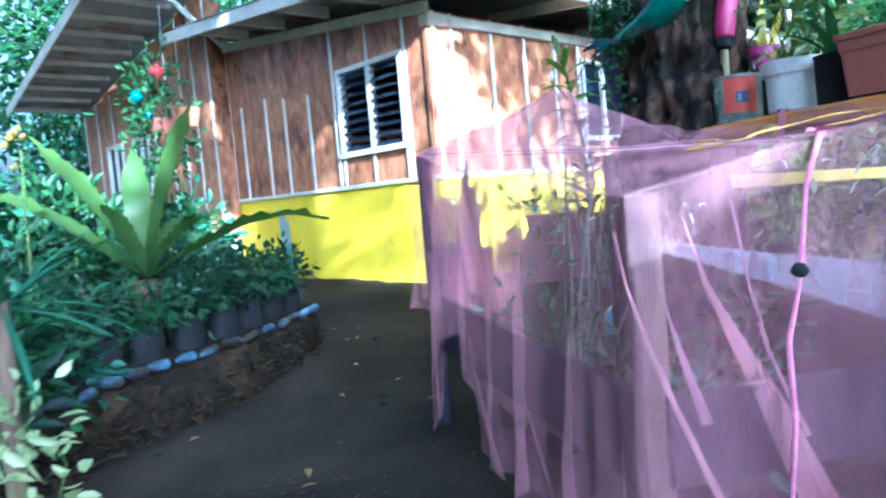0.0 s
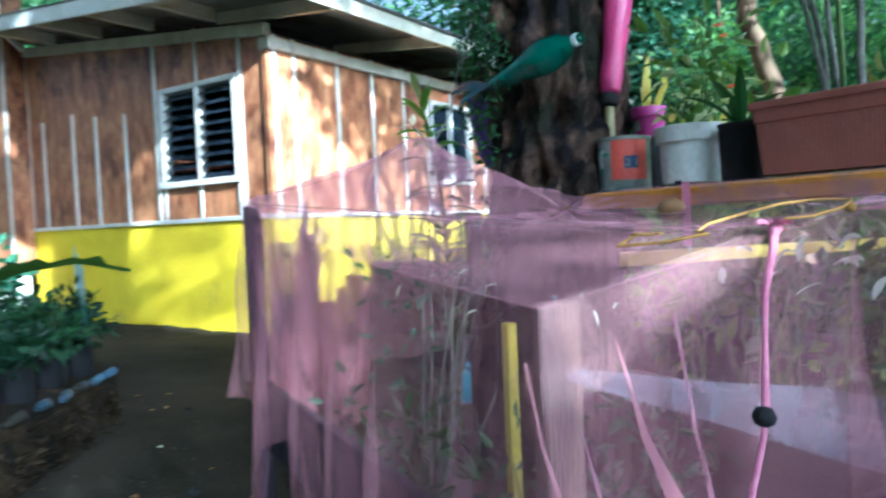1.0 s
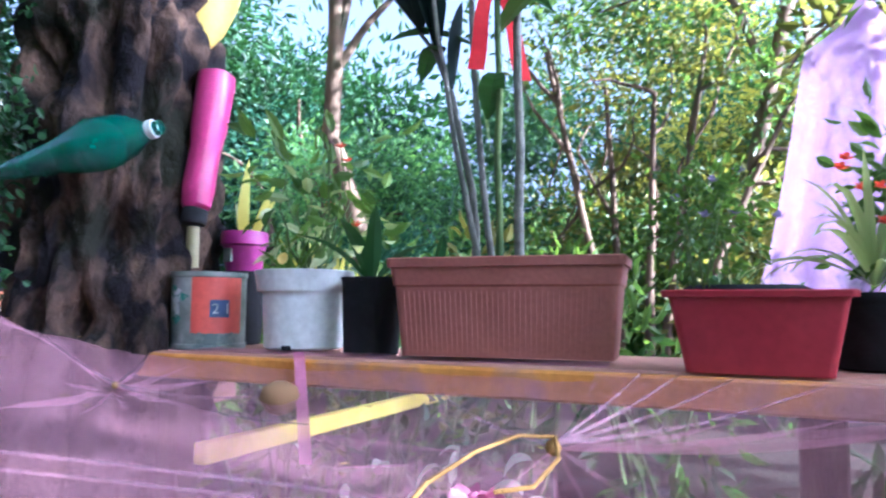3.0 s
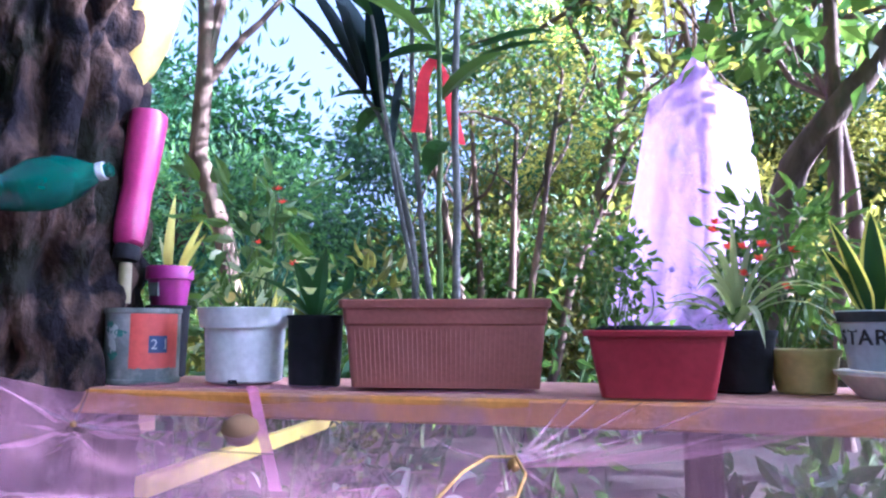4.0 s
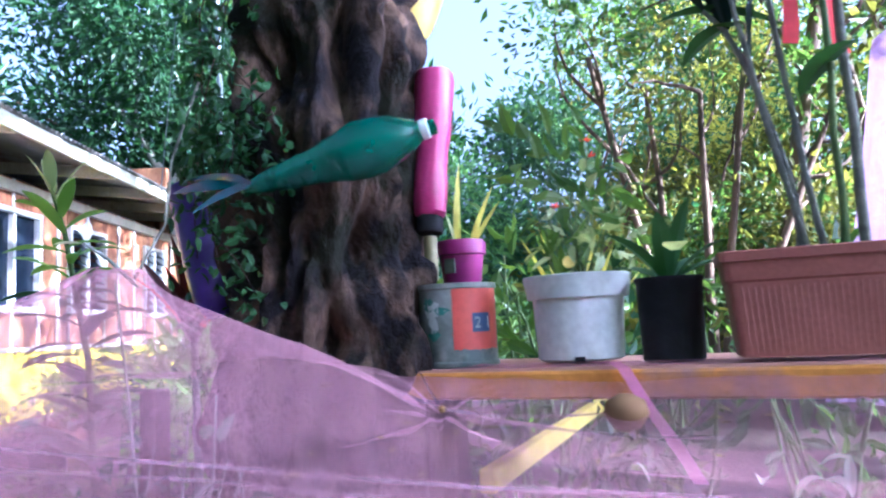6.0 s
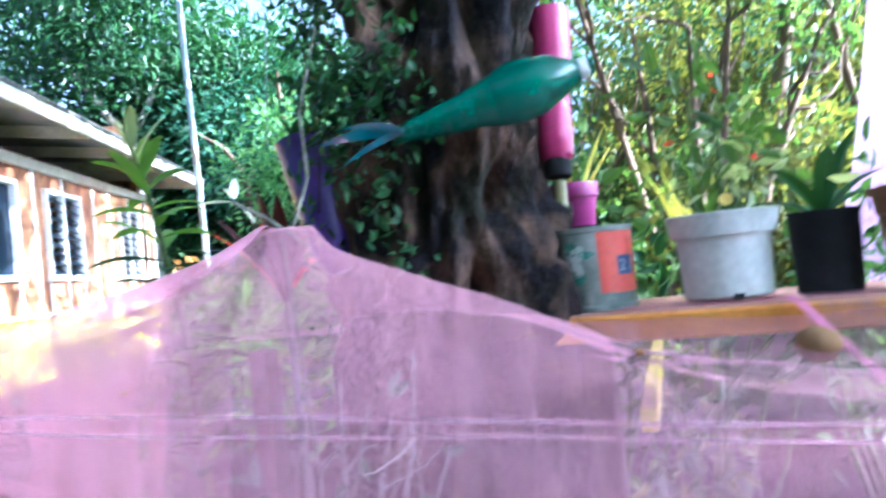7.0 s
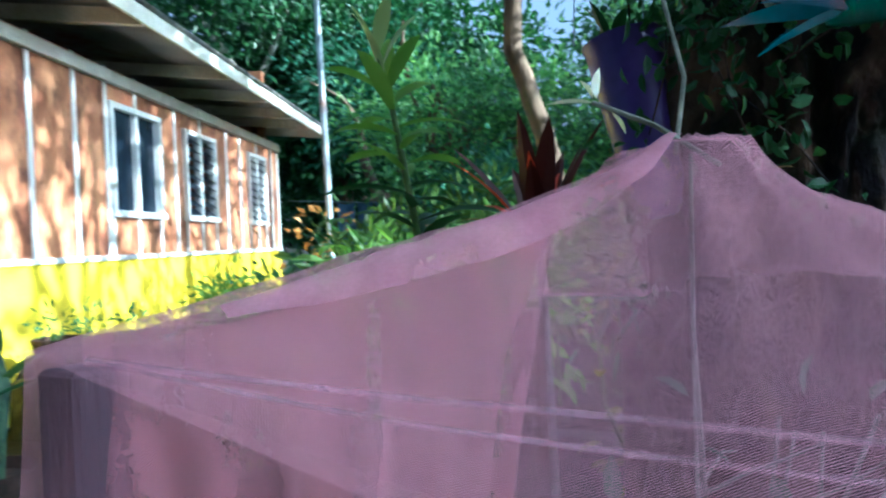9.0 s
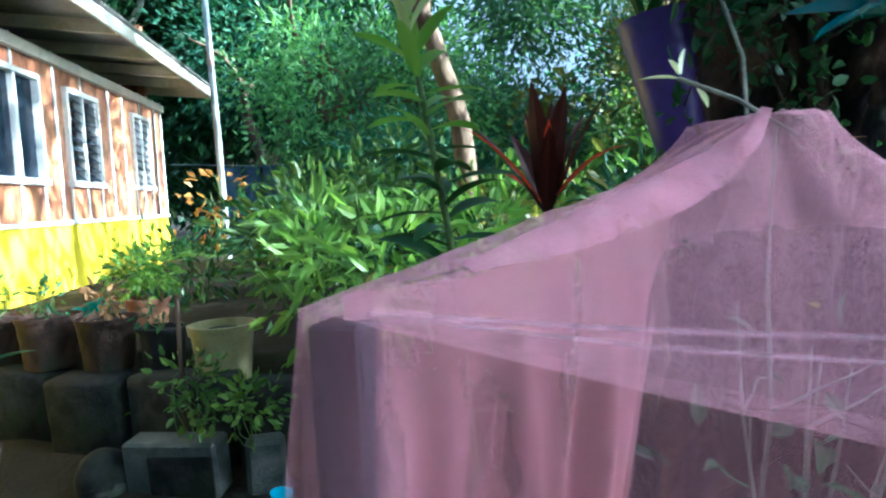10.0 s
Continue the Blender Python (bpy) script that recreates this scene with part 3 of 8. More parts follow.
def build_roof():
    r = thing("roof", (-5.08, WY, 2.7), "low roof of corrugated sheets on cream rafters", "roof", kind="structure")
    sheet = Shape()
    ys = [4.02 + 0.019 * i for i in range(int((12.05 - 4.02) / 0.019) + 1)]
    xs = [-5.04, -7.0, -10.2]
    for dz in (0.0, 0.012):
        o = len(sheet.v)
        sheet.v += [(x, y, roof_z(x) + 0.085 + dz + 0.009 * math.sin(y * 2 * math.pi / 0.076)) for y in ys for x in xs]
        w = len(xs)
        sheet.f += [(o + j * w + i, o + j * w + i + 1, o + (j + 1) * w + i + 1, o + (j + 1) * w + i) for j in range(len(ys) - 1) for i in range(w - 1)]
    part("roofing_sheet", sheet, ROOFING, r, "weathered corrugated metal sheets", smooth=60)
    fascia = Shape()
    fascia.box((-5.10, 4.05, 2.655), (-5.075, 12.0, 2.775), c=0.004)
    part("fascia_board", fascia, CREAM_WOOD, r)
    for y in (4.10, 4.85, 6.42, 8.1, 9.2, 10.25, 11.1, 11.93):
        raf = Shape()
        vs, t = [], 0.028
        for x, dz in ((-5.105, 0), (-6.5, 0)):
            for yy in (y - t, y + t):
                for z in (roof_z(x) - 0.055, roof_z(x) + 0.06):
                    vs.append((x, yy, z))
        raf.add(vs, [(0, 1, 3, 2), (4, 6, 7, 5), (0, 4, 5, 1), (2, 3, 7, 6), (0, 2, 6, 4), (1, 5, 7, 3)])
        part("rafter", raf, CREAM_WOOD, r)
    for x in (-6.4, -7.3, -8.2, -9.1):
        pur = Shape()
        pur.box((x - 0.03, 4.06, roof_z(x) - 0.06), (x + 0.03, 4.72, roof_z(x) + 0.06), c=0.004)
        part("rafter", pur, CREAM_WOOD, r)
    front = Shape()
    m = pose(-5.1, 4.04, roof_z(-5.1), 0, math.degrees(math.atan(0.10)), 0)
    front.box((-5.1, -0.012, -0.06), (0.02, 0.012, 0.08), m, c=0.004)
    part("barge_board", front, WHITE_WOOD, r)
    beam = Shape()
    beam.box((WX - 0.10, WY - 0.03, 2.43), (WX + 0.045, 11.68, 2.53), c=0.006)
    part("wall_plate", beam, CREAM_WOOD, r)
    beam = Shape()
    m = pose(WX, WY, 2.44, 0, math.degrees(math.atan(0.12)), 0)
    beam.box((-4.1, -0.05, 0.10), (0, 0.02, 0.2), m, c=0.006)
    part("wall_plate", beam, CREAM_WOOD, r)
    return r


build_roof()


def build_wing_roof():
    r = thing("wing_roof", (-15.6, 3.3, 2.95), "deep eave of the far wing with slatted soffit", "roof", kind="structure")
    m = pose(-15.6, 3.3, 2.98, 0, -math.degrees(math.atan(0.17)), 0)
    sh = Shape()
    sh.box((0, 0, 0.10), (6.3, 1.35, 0.14), m)
    part("soffit_sheet", sh, ROOFING, r)
    for i in range(11):
        b = Shape()
        b.box((0.25 + 0.58 * i - 0.03, 0.02, 0.03), (0.25 + 0.58 * i + 0.03, 1.18, 0.10), m, c=0.004)
        part("rafter", b, CREAM_WOOD, r)
    b = Shape()
    b.box((0, -0.03, -0.01), (6.3, 0.0, 0.16), m, c=0.004)
    part("fascia_board", b, CREAM_WOOD, r)
    a, z = Vector((-9.76, 4.03, 3.65)), Vector((-9.77, 4.70, 3.10))
    b = Shape()
    b.box((-0.03, -0.03, 0), (0.03, 0.03, (z - a).length), Matrix.Translation(a) @ (z - a).to_track_quat("Z", "Y").to_matrix().to_4x4(), c=0.004)
    part("barge_board", b, WHITE_WOOD, r)
    b = Shape()
    b.box((-9.85, 4.50, 0.5), (-9.80, 4.72, 3.7))
    part("return_panel", b, PLYWOOD, r)


build_wing_roof()


# ---------------------------------------------------------------- trees and far green
def clumps(rng, blobs, per, spread):
    """Leaf points gathered in clumps inside blobs of (centre, radii, clump count)."""
    pts, ways = [], []
    for c, rad, count in blobs:
        d = rng.normal(size=(count, 3))
        d /= np.linalg.norm(d, axis=1, keepdims=True)
        r = rng.uniform(0.25, 1.0, (count, 1)) ** 0.55
        cc = np.array(c) + d * r * np.array(rad)
        for k in range(count):
            p = cc[k] + rng.normal(size=(per, 3)) * spread * rng.uniform(0.6, 1.3)
            pts.append(p)
            w = (p - cc[k]) + d[k] * spread * 0.6 + np.array([0, 0, -0.25 * spread])
            ways.append(w + rng.normal(size=(per, 3)) * spread * 0.4)
    return np.concatenate(pts), np.concatenate(ways)


def limb_path(rng, a, b, bend, n=6):
    a, b = Vector(a), Vector(b)
    out = []
    off = Vector(rng.normal(size=3)) * bend
    for i in range(n + 1):
        t = i / n
        out.append(a.lerp(b, t) + off * math.sin(math.pi * t) + Vector(rng.normal(size=3)) * bend * 0.15 * (0 < i < n))
    return out


def tree(seed, path, r0, r1, blobs, mat, leaf, per=26, spread=0.28, bark=PALE_BARK, label="garden tree", limbs=(), group="trees", name="tree"):
    rng = np.random.default_rng(seed)
    base = Vector(path[0])
    t = thing(name, base, label, "tree", group)
    sh = Shape()
    n = len(path)
    fine = []
    for i in range(n - 1):
        for k in range(4):
            fine.append(Vector(path[i]).lerp(Vector(path[i + 1]), k / 4) + Vector(rng.normal(size=3)) * r0 * 0.08)
    fine.append(Vector(path[-1]))
    rad = [r0 + (r1 - r0) * i / (len(fine) - 1) for i in range(len(fine))]
    rad[0] *= 1.35
    sh.tube(fine, rad, 10)
    top = Vector(path[-1])
    for c, rr, count in blobs:
        c = Vector(c)
        for j in range(3):
            tip = c + Vector(rng.normal(size=3)) * 0.5 * max(rr)
            start = fine[int(len(fine) * rng.uniform(0.55, 0.98))]
            pp = limb_path(rng, start, tip, 0.12 * (tip - start).length)
            k = min(r1 * 1.0, 0.06 + r1 * 0.4)
            sh.tube(pp, [k * (1 - 0.8 * i / (len(pp) - 1)) for i in range(len(pp))], 6)
    for a, b, ra, rb in limbs:
        pp = limb_path(rng, a, b, 0.05 * (Vector(b) - Vector(a)).length)
        sh.tube(pp, [ra + (rb - ra) * i / (len(pp) - 1) for i in range(len(pp))], 8)
    part("trunk", sh, bark, t, smooth=50)
    if blobs:
        p, w = clumps(rng, blobs, per, spread)
        part("crown", leaf_mesh("crown", mat, p, w, leaf[0], leaf[1], rng), mat, t)
    return t


def shrub(name, seed, at, rad, height, count, mat, leaf, label, stems=5, per=20, spread=0.09, stem_mat=GREEN_STEM, category="shrub", group=""):
    rng = np.random.default_rng(seed)
    t = thing(name, at, label, category, group)
    sh = Shape()
    at = Vector(at)
    for i in range(stems):
        tip = at + Vector((rng.normal() * rad * 0.6, rng.normal() * rad * 0.6, height * rng.uniform(0.6, 1.0)))
        pp = limb_path(rng, at + Vector((rng.normal() * 0.03, rng.normal() * 0.03, 0)), tip, 0.06)
        sh.tube(pp, [0.009 * (1 - 0.7 * k / 6) * max(1, height) for k in range(7)], 5)
    tagged(part("stem", sh, stem_mat, t), kind="stuff")
    p, w = clumps(rng, [((at.x, at.y, at.z + height * 0.62), (rad, rad, height * 0.42), count)], per, spread)
    part("foliage", leaf_mesh("foliage", mat, p, w, leaf[0], leaf[1], rng), mat, t)
    return t


G = 0.40
# the sunlit thin trunk behind the shelf and the leaning one behind it
tree(1, [(-2.1, 7.45, G), (-2.18, 7.45, 1.7), (-2.45, 7.43, 2.6), (-2.46, 7.4, 4.2), (-2.3, 7.4, 6.5)], 0.10, 0.06, [((-2.6, 7.6, 6.8), (1.8, 1.8, 1.0), 90), ((-3.6, 8.0, 5.2), (0.9, 0.9, 0.6), 26)], LEAF_BLUE, (0.13, 0.05), label="slim leaning tree with a sunlit pale trunk",
     limbs=[((-2.46, 7.42, 3.2), (-1.7, 7.5, 4.3), 0.05, 0.02)])
tree(2, [(1.40, 8.3, G), (1.55, 8.25, 1.4), (1.85, 8.1, 3.0), (2.1, 7.97, 4.4), (2.3, 7.9, 6.0)], 0.11, 0.05, [((2.2, 8.2, 6.2), (1.8, 1.5, 0.7), 44), ((1.2, 9.4, 4.6), (1.2, 0.8, 0.5), 10)], LEAF_YELLOW, (0.13, 0.055), label="slender brown trunked tree with yellowish leaves")
tree(3, [(1.60, 4.64, G - 0.3), (1.62, 4.62, 1.4), (1.66, 4.6, 3.2), (1.7, 4.6, 5.6)], 0.055, 0.035, [((1.7, 4.5, 5.6), (0.9, 0.7, 0.3), 12), ((1.6, 4.45, 3.0), (0.8, 0.45, 0.36), 6)], LEAF_LIGHT, (0.17, 0.13), per=12, spread=0.2, label="thin upright tree with large round leaves")
tree(4, [(1.25, 4.95, G - 0.3), (1.36, 4.85, 1.4), (1.45, 4.78, 2.1), (1.75, 4.5, 2.6), (2.3, 4.1, 3.5), (3.0, 3.6, 4.6)], 0.12, 0.05, [((3.0, 3.2, 6.6), (1.2, 1.2, 0.5), 40)], LEAF_MID, (0.16, 0.11), per=14, spread=0.24, label="forked tree with a sunlit slanting limb")
# multi-stemmed sunlit shrub tree behind the long planter
for k, (dx, dy, h) in enumerate(((-0.5, 0.1, 3.4), (0.1, 0.0, 3.0), (0.45, 0.2, 3.6), (-0.1, 0.5, 3.2), (0.8, -0.1, 2.8))):
    tree(10 + k, [(0.3 + dx * 0.5, 7.2 + dy, G), (0.3 + dx * 0.8, 7.2 + dy, 1.5), (0.3 + dx * 1.6, 7.25 + dy, h)], 0.05, 0.022,
         [((0.3 + dx * 1.9, 7.4 + dy, h + 0.2), (0.7, 0.7, 0.5), 11), ((0.2 + dx * 1.4, 7.8 + dy, 1.9), (0.7, 0.6, 0.5), 13)], LEAF_YELLOW if k % 2 else LEAF_MID, (0.10, 0.045), spread=0.15, label="sunlit stems of a leafy shrub tree", group="shrub stems")
# behind the house
tree(21, [(-7.0, 21.5, G), (-6.6, 21.3, 3.5), (-6.2, 21.3, 6.5)], 0.3, 0.15, [((-6.4, 21.4, 5.2), (3.2, 2.6, 3.4), 260), ((-10.5, 21.0, 6.0), (3.0, 2.5, 3.0), 200)], LEAF_DARK, (0.34, 0.15), spread=0.5, label="large dark leafed tree behind the house")
# leaf colour brightened in place of sun on this tree
tree(22, [(-3.9, 15.2, G), (-3.8, 15.0, 2.2), (-3.6, 14.8, 4.0)], 0.14, 0.07, [((-3.4, 14.2, 2.9), (1.9, 1.4, 1.5), 110), ((-1.7, 14.6, 3.0), (1.4, 1.2, 1.4), 80)], LEAF_SOFT, (0.18, 0.075), spread=0.26, label="tree beyond the yard with sunlight put into its light green leaves")
tree(23, [(-8.0, 18.9, G), (-8.3, 18.8, 3.6), (-8.4, 18.7, 5.0)], 0.22, 0.13, [], LEAF_DARK, (0.1, 0.05), bark=surface("bleached_bark", (0.36, 0.34, 0.30), (0.55, 0.52, 0.47), 5, 0.9, bump=0.5), label="bare bleached tree with forked limbs",
     limbs=[((-8.4, 18.7, 4.9), (-9.9, 18.3, 7.6), 0.12, 0.05), ((-8.4, 18.7, 4.9), (-7.4, 18.9, 7.4), 0.11, 0.04), ((-9.2, 18.5, 6.3), (-9.3, 18.6, 8.6), 0.06, 0.03), ((-7.9, 18.8, 6.2), (-8.1, 18.6, 8.2), 0.05, 0.02)])
tree(24, [(-4.9, 17.2, G), (-5.0, 17.0, 1.9), (-5.4, 17.0, 2.9)], 0.2, 0.1, [((-5.2, 17.6, 4.6), (2.0, 1.5, 1.6), 90)], LEAF_BLUE, (0.2, 0.08), spread=0.4, label="pale trunked tree beyond the washing line",
     limbs=[((-5.0, 17.0, 1.9), (-4.5, 17.1, 3.1), 0.09, 0.04)])
# unseen tall trees added on the sunny side, their crowns set to block low sun
# (place of the crown, its radii, clumps, spread of a clump)
SUN_BLOCKERS = [((6.6, 1.85, 4.55), (0.8, 0.95, 0.42), 26, 0.13), ((6.5, -0.9, 3.33), (0.8, 0.8, 0.33), 105, 0.12), ((6.4, -0.9, 4.78), (0.8, 0.75, 0.56), 140, 0.15), ((6.5, 0.38, 4.1), (1.0, 0.70, 0.9), 170, 0.14), ((6.6, -1.7, 8.7), (0.9, 0.9, 1.0), 110, 0.22), ((6.4, 1.9, 3.6), (0.8, 0.8, 0.42), 44, 0.2), ((6.4, 0.5, 2.6), (0.8, 0.8, 0.6), 70, 0.22), ((6.6, 0.25, 6.4), (0.9, 0.55, 1.5), 24, 0.2), ((6.8, -2.3, 4.0), (1.3, 1.0, 1.2), 130, 0.22), ((4.2, -1.3, 2.6), (0.8, 0.7, 0.8), 60, 0.22)]
for k, (at, rad, n, spread) in enumerate(SUN_BLOCKERS):
    x, y, z = at
    lean = -0.7 if k == 2 else 0.1
    tree(30 + k, [(x, y + lean, -0.1), (x + 0.2, y + lean, z * 0.7), (x, y, z)], 0.12, 0.05, [(at, rad, n)], (LEAF_MID, LEAF_YELLOW, LEAF_BLUE)[k % 3], (0.17, 0.075), spread=spread, label="unseen leafy tree added to block the low sun")
# crowns added above the view on the east side, placed to dapple the house wall
DAPPLE = [((1.7, 3.6, 5.1), (0.7, 0.55, 0.36), 34), ((1.9, 4.9, 5.05), (0.7, 0.9, 0.38), 50), ((1.7, 6.5, 5.05), (0.7, 0.9, 0.38), 46), ((1.8, 8.0, 5.1), (0.7, 0.8, 0.34), 24),
          ((1.9, 5.3, 4.3), (0.6, 0.9, 0.26), 9), ((1.7, 7.1, 4.3), (0.6, 0.7, 0.26), 7), ((1.8, 3.2, 3.4), (0.6, 0.6, 0.24), 7), ((2.0, 4.9, 3.4), (0.6, 0.9, 0.26), 13), ((1.9, 6.7, 3.35), (0.6, 0.8, 0.26), 9), ((2.3, 8.2, 3.5), (0.5, 0.5, 0.3), 3)]
for k, (x, y, own) in enumerate(((2.9, 3.6, DAPPLE[0:1] + DAPPLE[6:7]), (2.6, 5.4, DAPPLE[1:2] + DAPPLE[4:5] + DAPPLE[7:8]), (2.5, 6.9, DAPPLE[2:3] + DAPPLE[5:6] + DAPPLE[8:9]), (2.9, 8.4, DAPPLE[3:4] + DAPPLE[9:10]))):
    tree(50 + k, [(x, y, 0.05), (x - 0.1, y, 2.2), (x - 0.5, y, 4.6)], 0.07, 0.03, own, (LEAF_LIGHT, LEAF_MID, LEAF_YELLOW, LEAF_MID)[k], (0.22, 0.11), per=12, spread=0.14, label="added slender tree whose high crown dapples the house wall")


def far_green(name, seed, spots, mat, leaf, per, spread, label):
    rng = np.random.default_rng(seed)
    p, w = clumps(rng, spots, per, spread)
    solo(name, leaf_mesh(name, mat, p, w, leaf[0], leaf[1], rng), mat, label, "woods", kind="stuff")


def ring(seed, n, h0, h1, d0, d1, z0, z1, rad):
    rng = np.random.default_rng(seed)
    out = []
    for _ in range(n):
        a, d = radians(rng.uniform(h0, h1)), rng.uniform(d0, d1)
        out.append(((-2 - math.sin(a) * d, 1.2 + math.cos(a) * d, rng.uniform(z0, z1)), (rad * rng.uniform(0.7, 1.4), rad * rng.uniform(0.7, 1.4), rad * rng.uniform(0.6, 1.1)), int(60 * rng.uniform(0.7, 1.3))))
    return out


far_green("far_woods", 101, ring(1, 34, -62, 78, 24, 36, 1.0, 5.0, 3.2), LEAF_BLUE, (0.5, 0.24), 14, 0.7, "distant blue green woods round the garden")
far_green("far_woods", 102, ring(2, 18, -60, -16, 15, 26, 1.0, 6.5, 2.4), LEAF_YELLOW, (0.32, 0.15), 18, 0.5, "distant woods with low sun put into their yellow leaf colour")
far_green("far_woods", 103, ring(3, 12, 0, 22, 18, 26, 1.0, 7.0, 2.4), LEAF_DARK, (0.36, 0.16), 18, 0.5, "dark woods behind the yard")
far_green("far_woods", 104, ring(4, 16, 60, 92, 16, 26, 1.0, 7.0, 2.6), LEAF_DARK, (0.36, 0.16), 18, 0.5, "trees beyond the far wing")
far_green("far_woods", 108, ring(8, 14, -52, -18, 12, 17, 0.8, 2.6, 1.4), LEAF_DARK, (0.24, 0.11), 20, 0.34, "dark dense woods beside the garden")
far_green("undergrowth", 105, ring(5, 28, -58, -14, 7.5, 15, 0.5, 1.6, 0.8) + ring(15, 14, -14, 8, 8.0, 15, 0.4, 0.8, 0.55), LEAF_MID, (0.16, 0.07), 18, 0.22, "low undergrowth of mixed green plants")
far_green("undergrowth", 106, ring(6, 18, -58, -22, 6.5, 12, 0.6, 1.9, 0.6), LEAF_YELLOW, (0.12, 0.05), 18, 0.18, "undergrowth with low sun put into its yellow leaf colour")
# unseen woods added behind the viewer to dim sky light, low towards the sun
far_green("far_woods", 107, ring(7, 15, 100, 225, 20, 30, 0.5, 2.0, 2.4) + ring(17, 26, 95, 212, 11, 17, 1.0, 8.0, 2.2) + ring(9, 9, 225, 300, 15, 24, 0.4, 1.6, 2.2), LEAF_MID, (0.5, 0.24), 14, 0.7, "unseen woods added behind the path to dim the sky light")
# hazy shade here comes from the leaf colour
far_green("far_woods", 109, ring(10, 10, -26, -8, 13, 18, 2.0, 5.2, 1.2) + ring(12, 8, -8, 6, 13, 18, 1.6, 3.4, 1.1), LEAF_TEAL, (0.19, 0.08), 20, 0.24, "foliage of the trees behind the garden, coloured for hazy shade")
far_green("far_woods", 114, ring(18, 16, -50, -13, 14, 20, 4.8, 9.5, 1.7), LEAF_MID, (0.22, 0.10), 20, 0.36, "high crowns of the trees behind the garden")
far_green("far_woods", 115, ring(19, 12, 9, 30, 14, 20, 5.0, 9.0, 1.7), LEAF_DARK, (0.24, 0.11), 20, 0.36, "high dark crowns behind the house")
# the bluish leaf colour stands for shade
far_green("far_woods", 116, ring(20, 14, -20, 6, 11, 15, 0.9, 2.6, 0.8), LEAF_BLUE, (0.17, 0.075), 20, 0.22, "shrubs behind the garden, their shade given by bluish leaf colour")
# unseen canopy added overhead to dim sky light, left open towards the sun
far_green("high_canopy", 117, [((-1.5 + 10.5 * math.sqrt(f) * math.cos(2.4 * i), 2.0 + 10.5 * math.sqrt(f) * math.sin(2.4 * i), 7.2 + 0.8 * math.sin(1.7 * i)), (1.5, 1.5, 0.6), 20) for i, f in ((i, (i + 0.5) / 64) for i in range(64)) if math.sqrt(f) * math.cos(2.4 * i) < 0.42], LEAF_MID, (0.26, 0.12), 22, 0.36, "unseen leafy canopy added over the garden to dim the sky light")
far_green("far_woods", 110, ring(11, 6, -44, -18, 10, 13, 4.4, 6.5, 0.9), LEAF_MID, (0.16, 0.07), 20, 0.26, "overhanging branches of the garden trees")
# extra sprays whose yellow and gold colours paint in sunlit patches
far_green("sunlit_sprays", 111, ring(13, 28, -56, -16, 9, 16, 1.0, 4.6, 0.55), LEAF_YELLOW, (0.13, 0.06), 14, 0.16, "leaf sprays coloured yellow to stand for low sun")
far_green("sunlit_sprays", 112, ring(14, 14, -50, -20, 10, 15, 2.5, 6.0, 0.6), LEAF_GOLD, (0.12, 0.05), 9, 0.2, "high sprays in the garden trees, coloured gold for sunlight")
far_green("far_woods", 113, ring(16, 14, 24, 62, 22, 30, 4.5, 8.5, 2.2), LEAF_DARK, (0.36, 0.17), 18, 0.45, "dark tree tops behind the house")


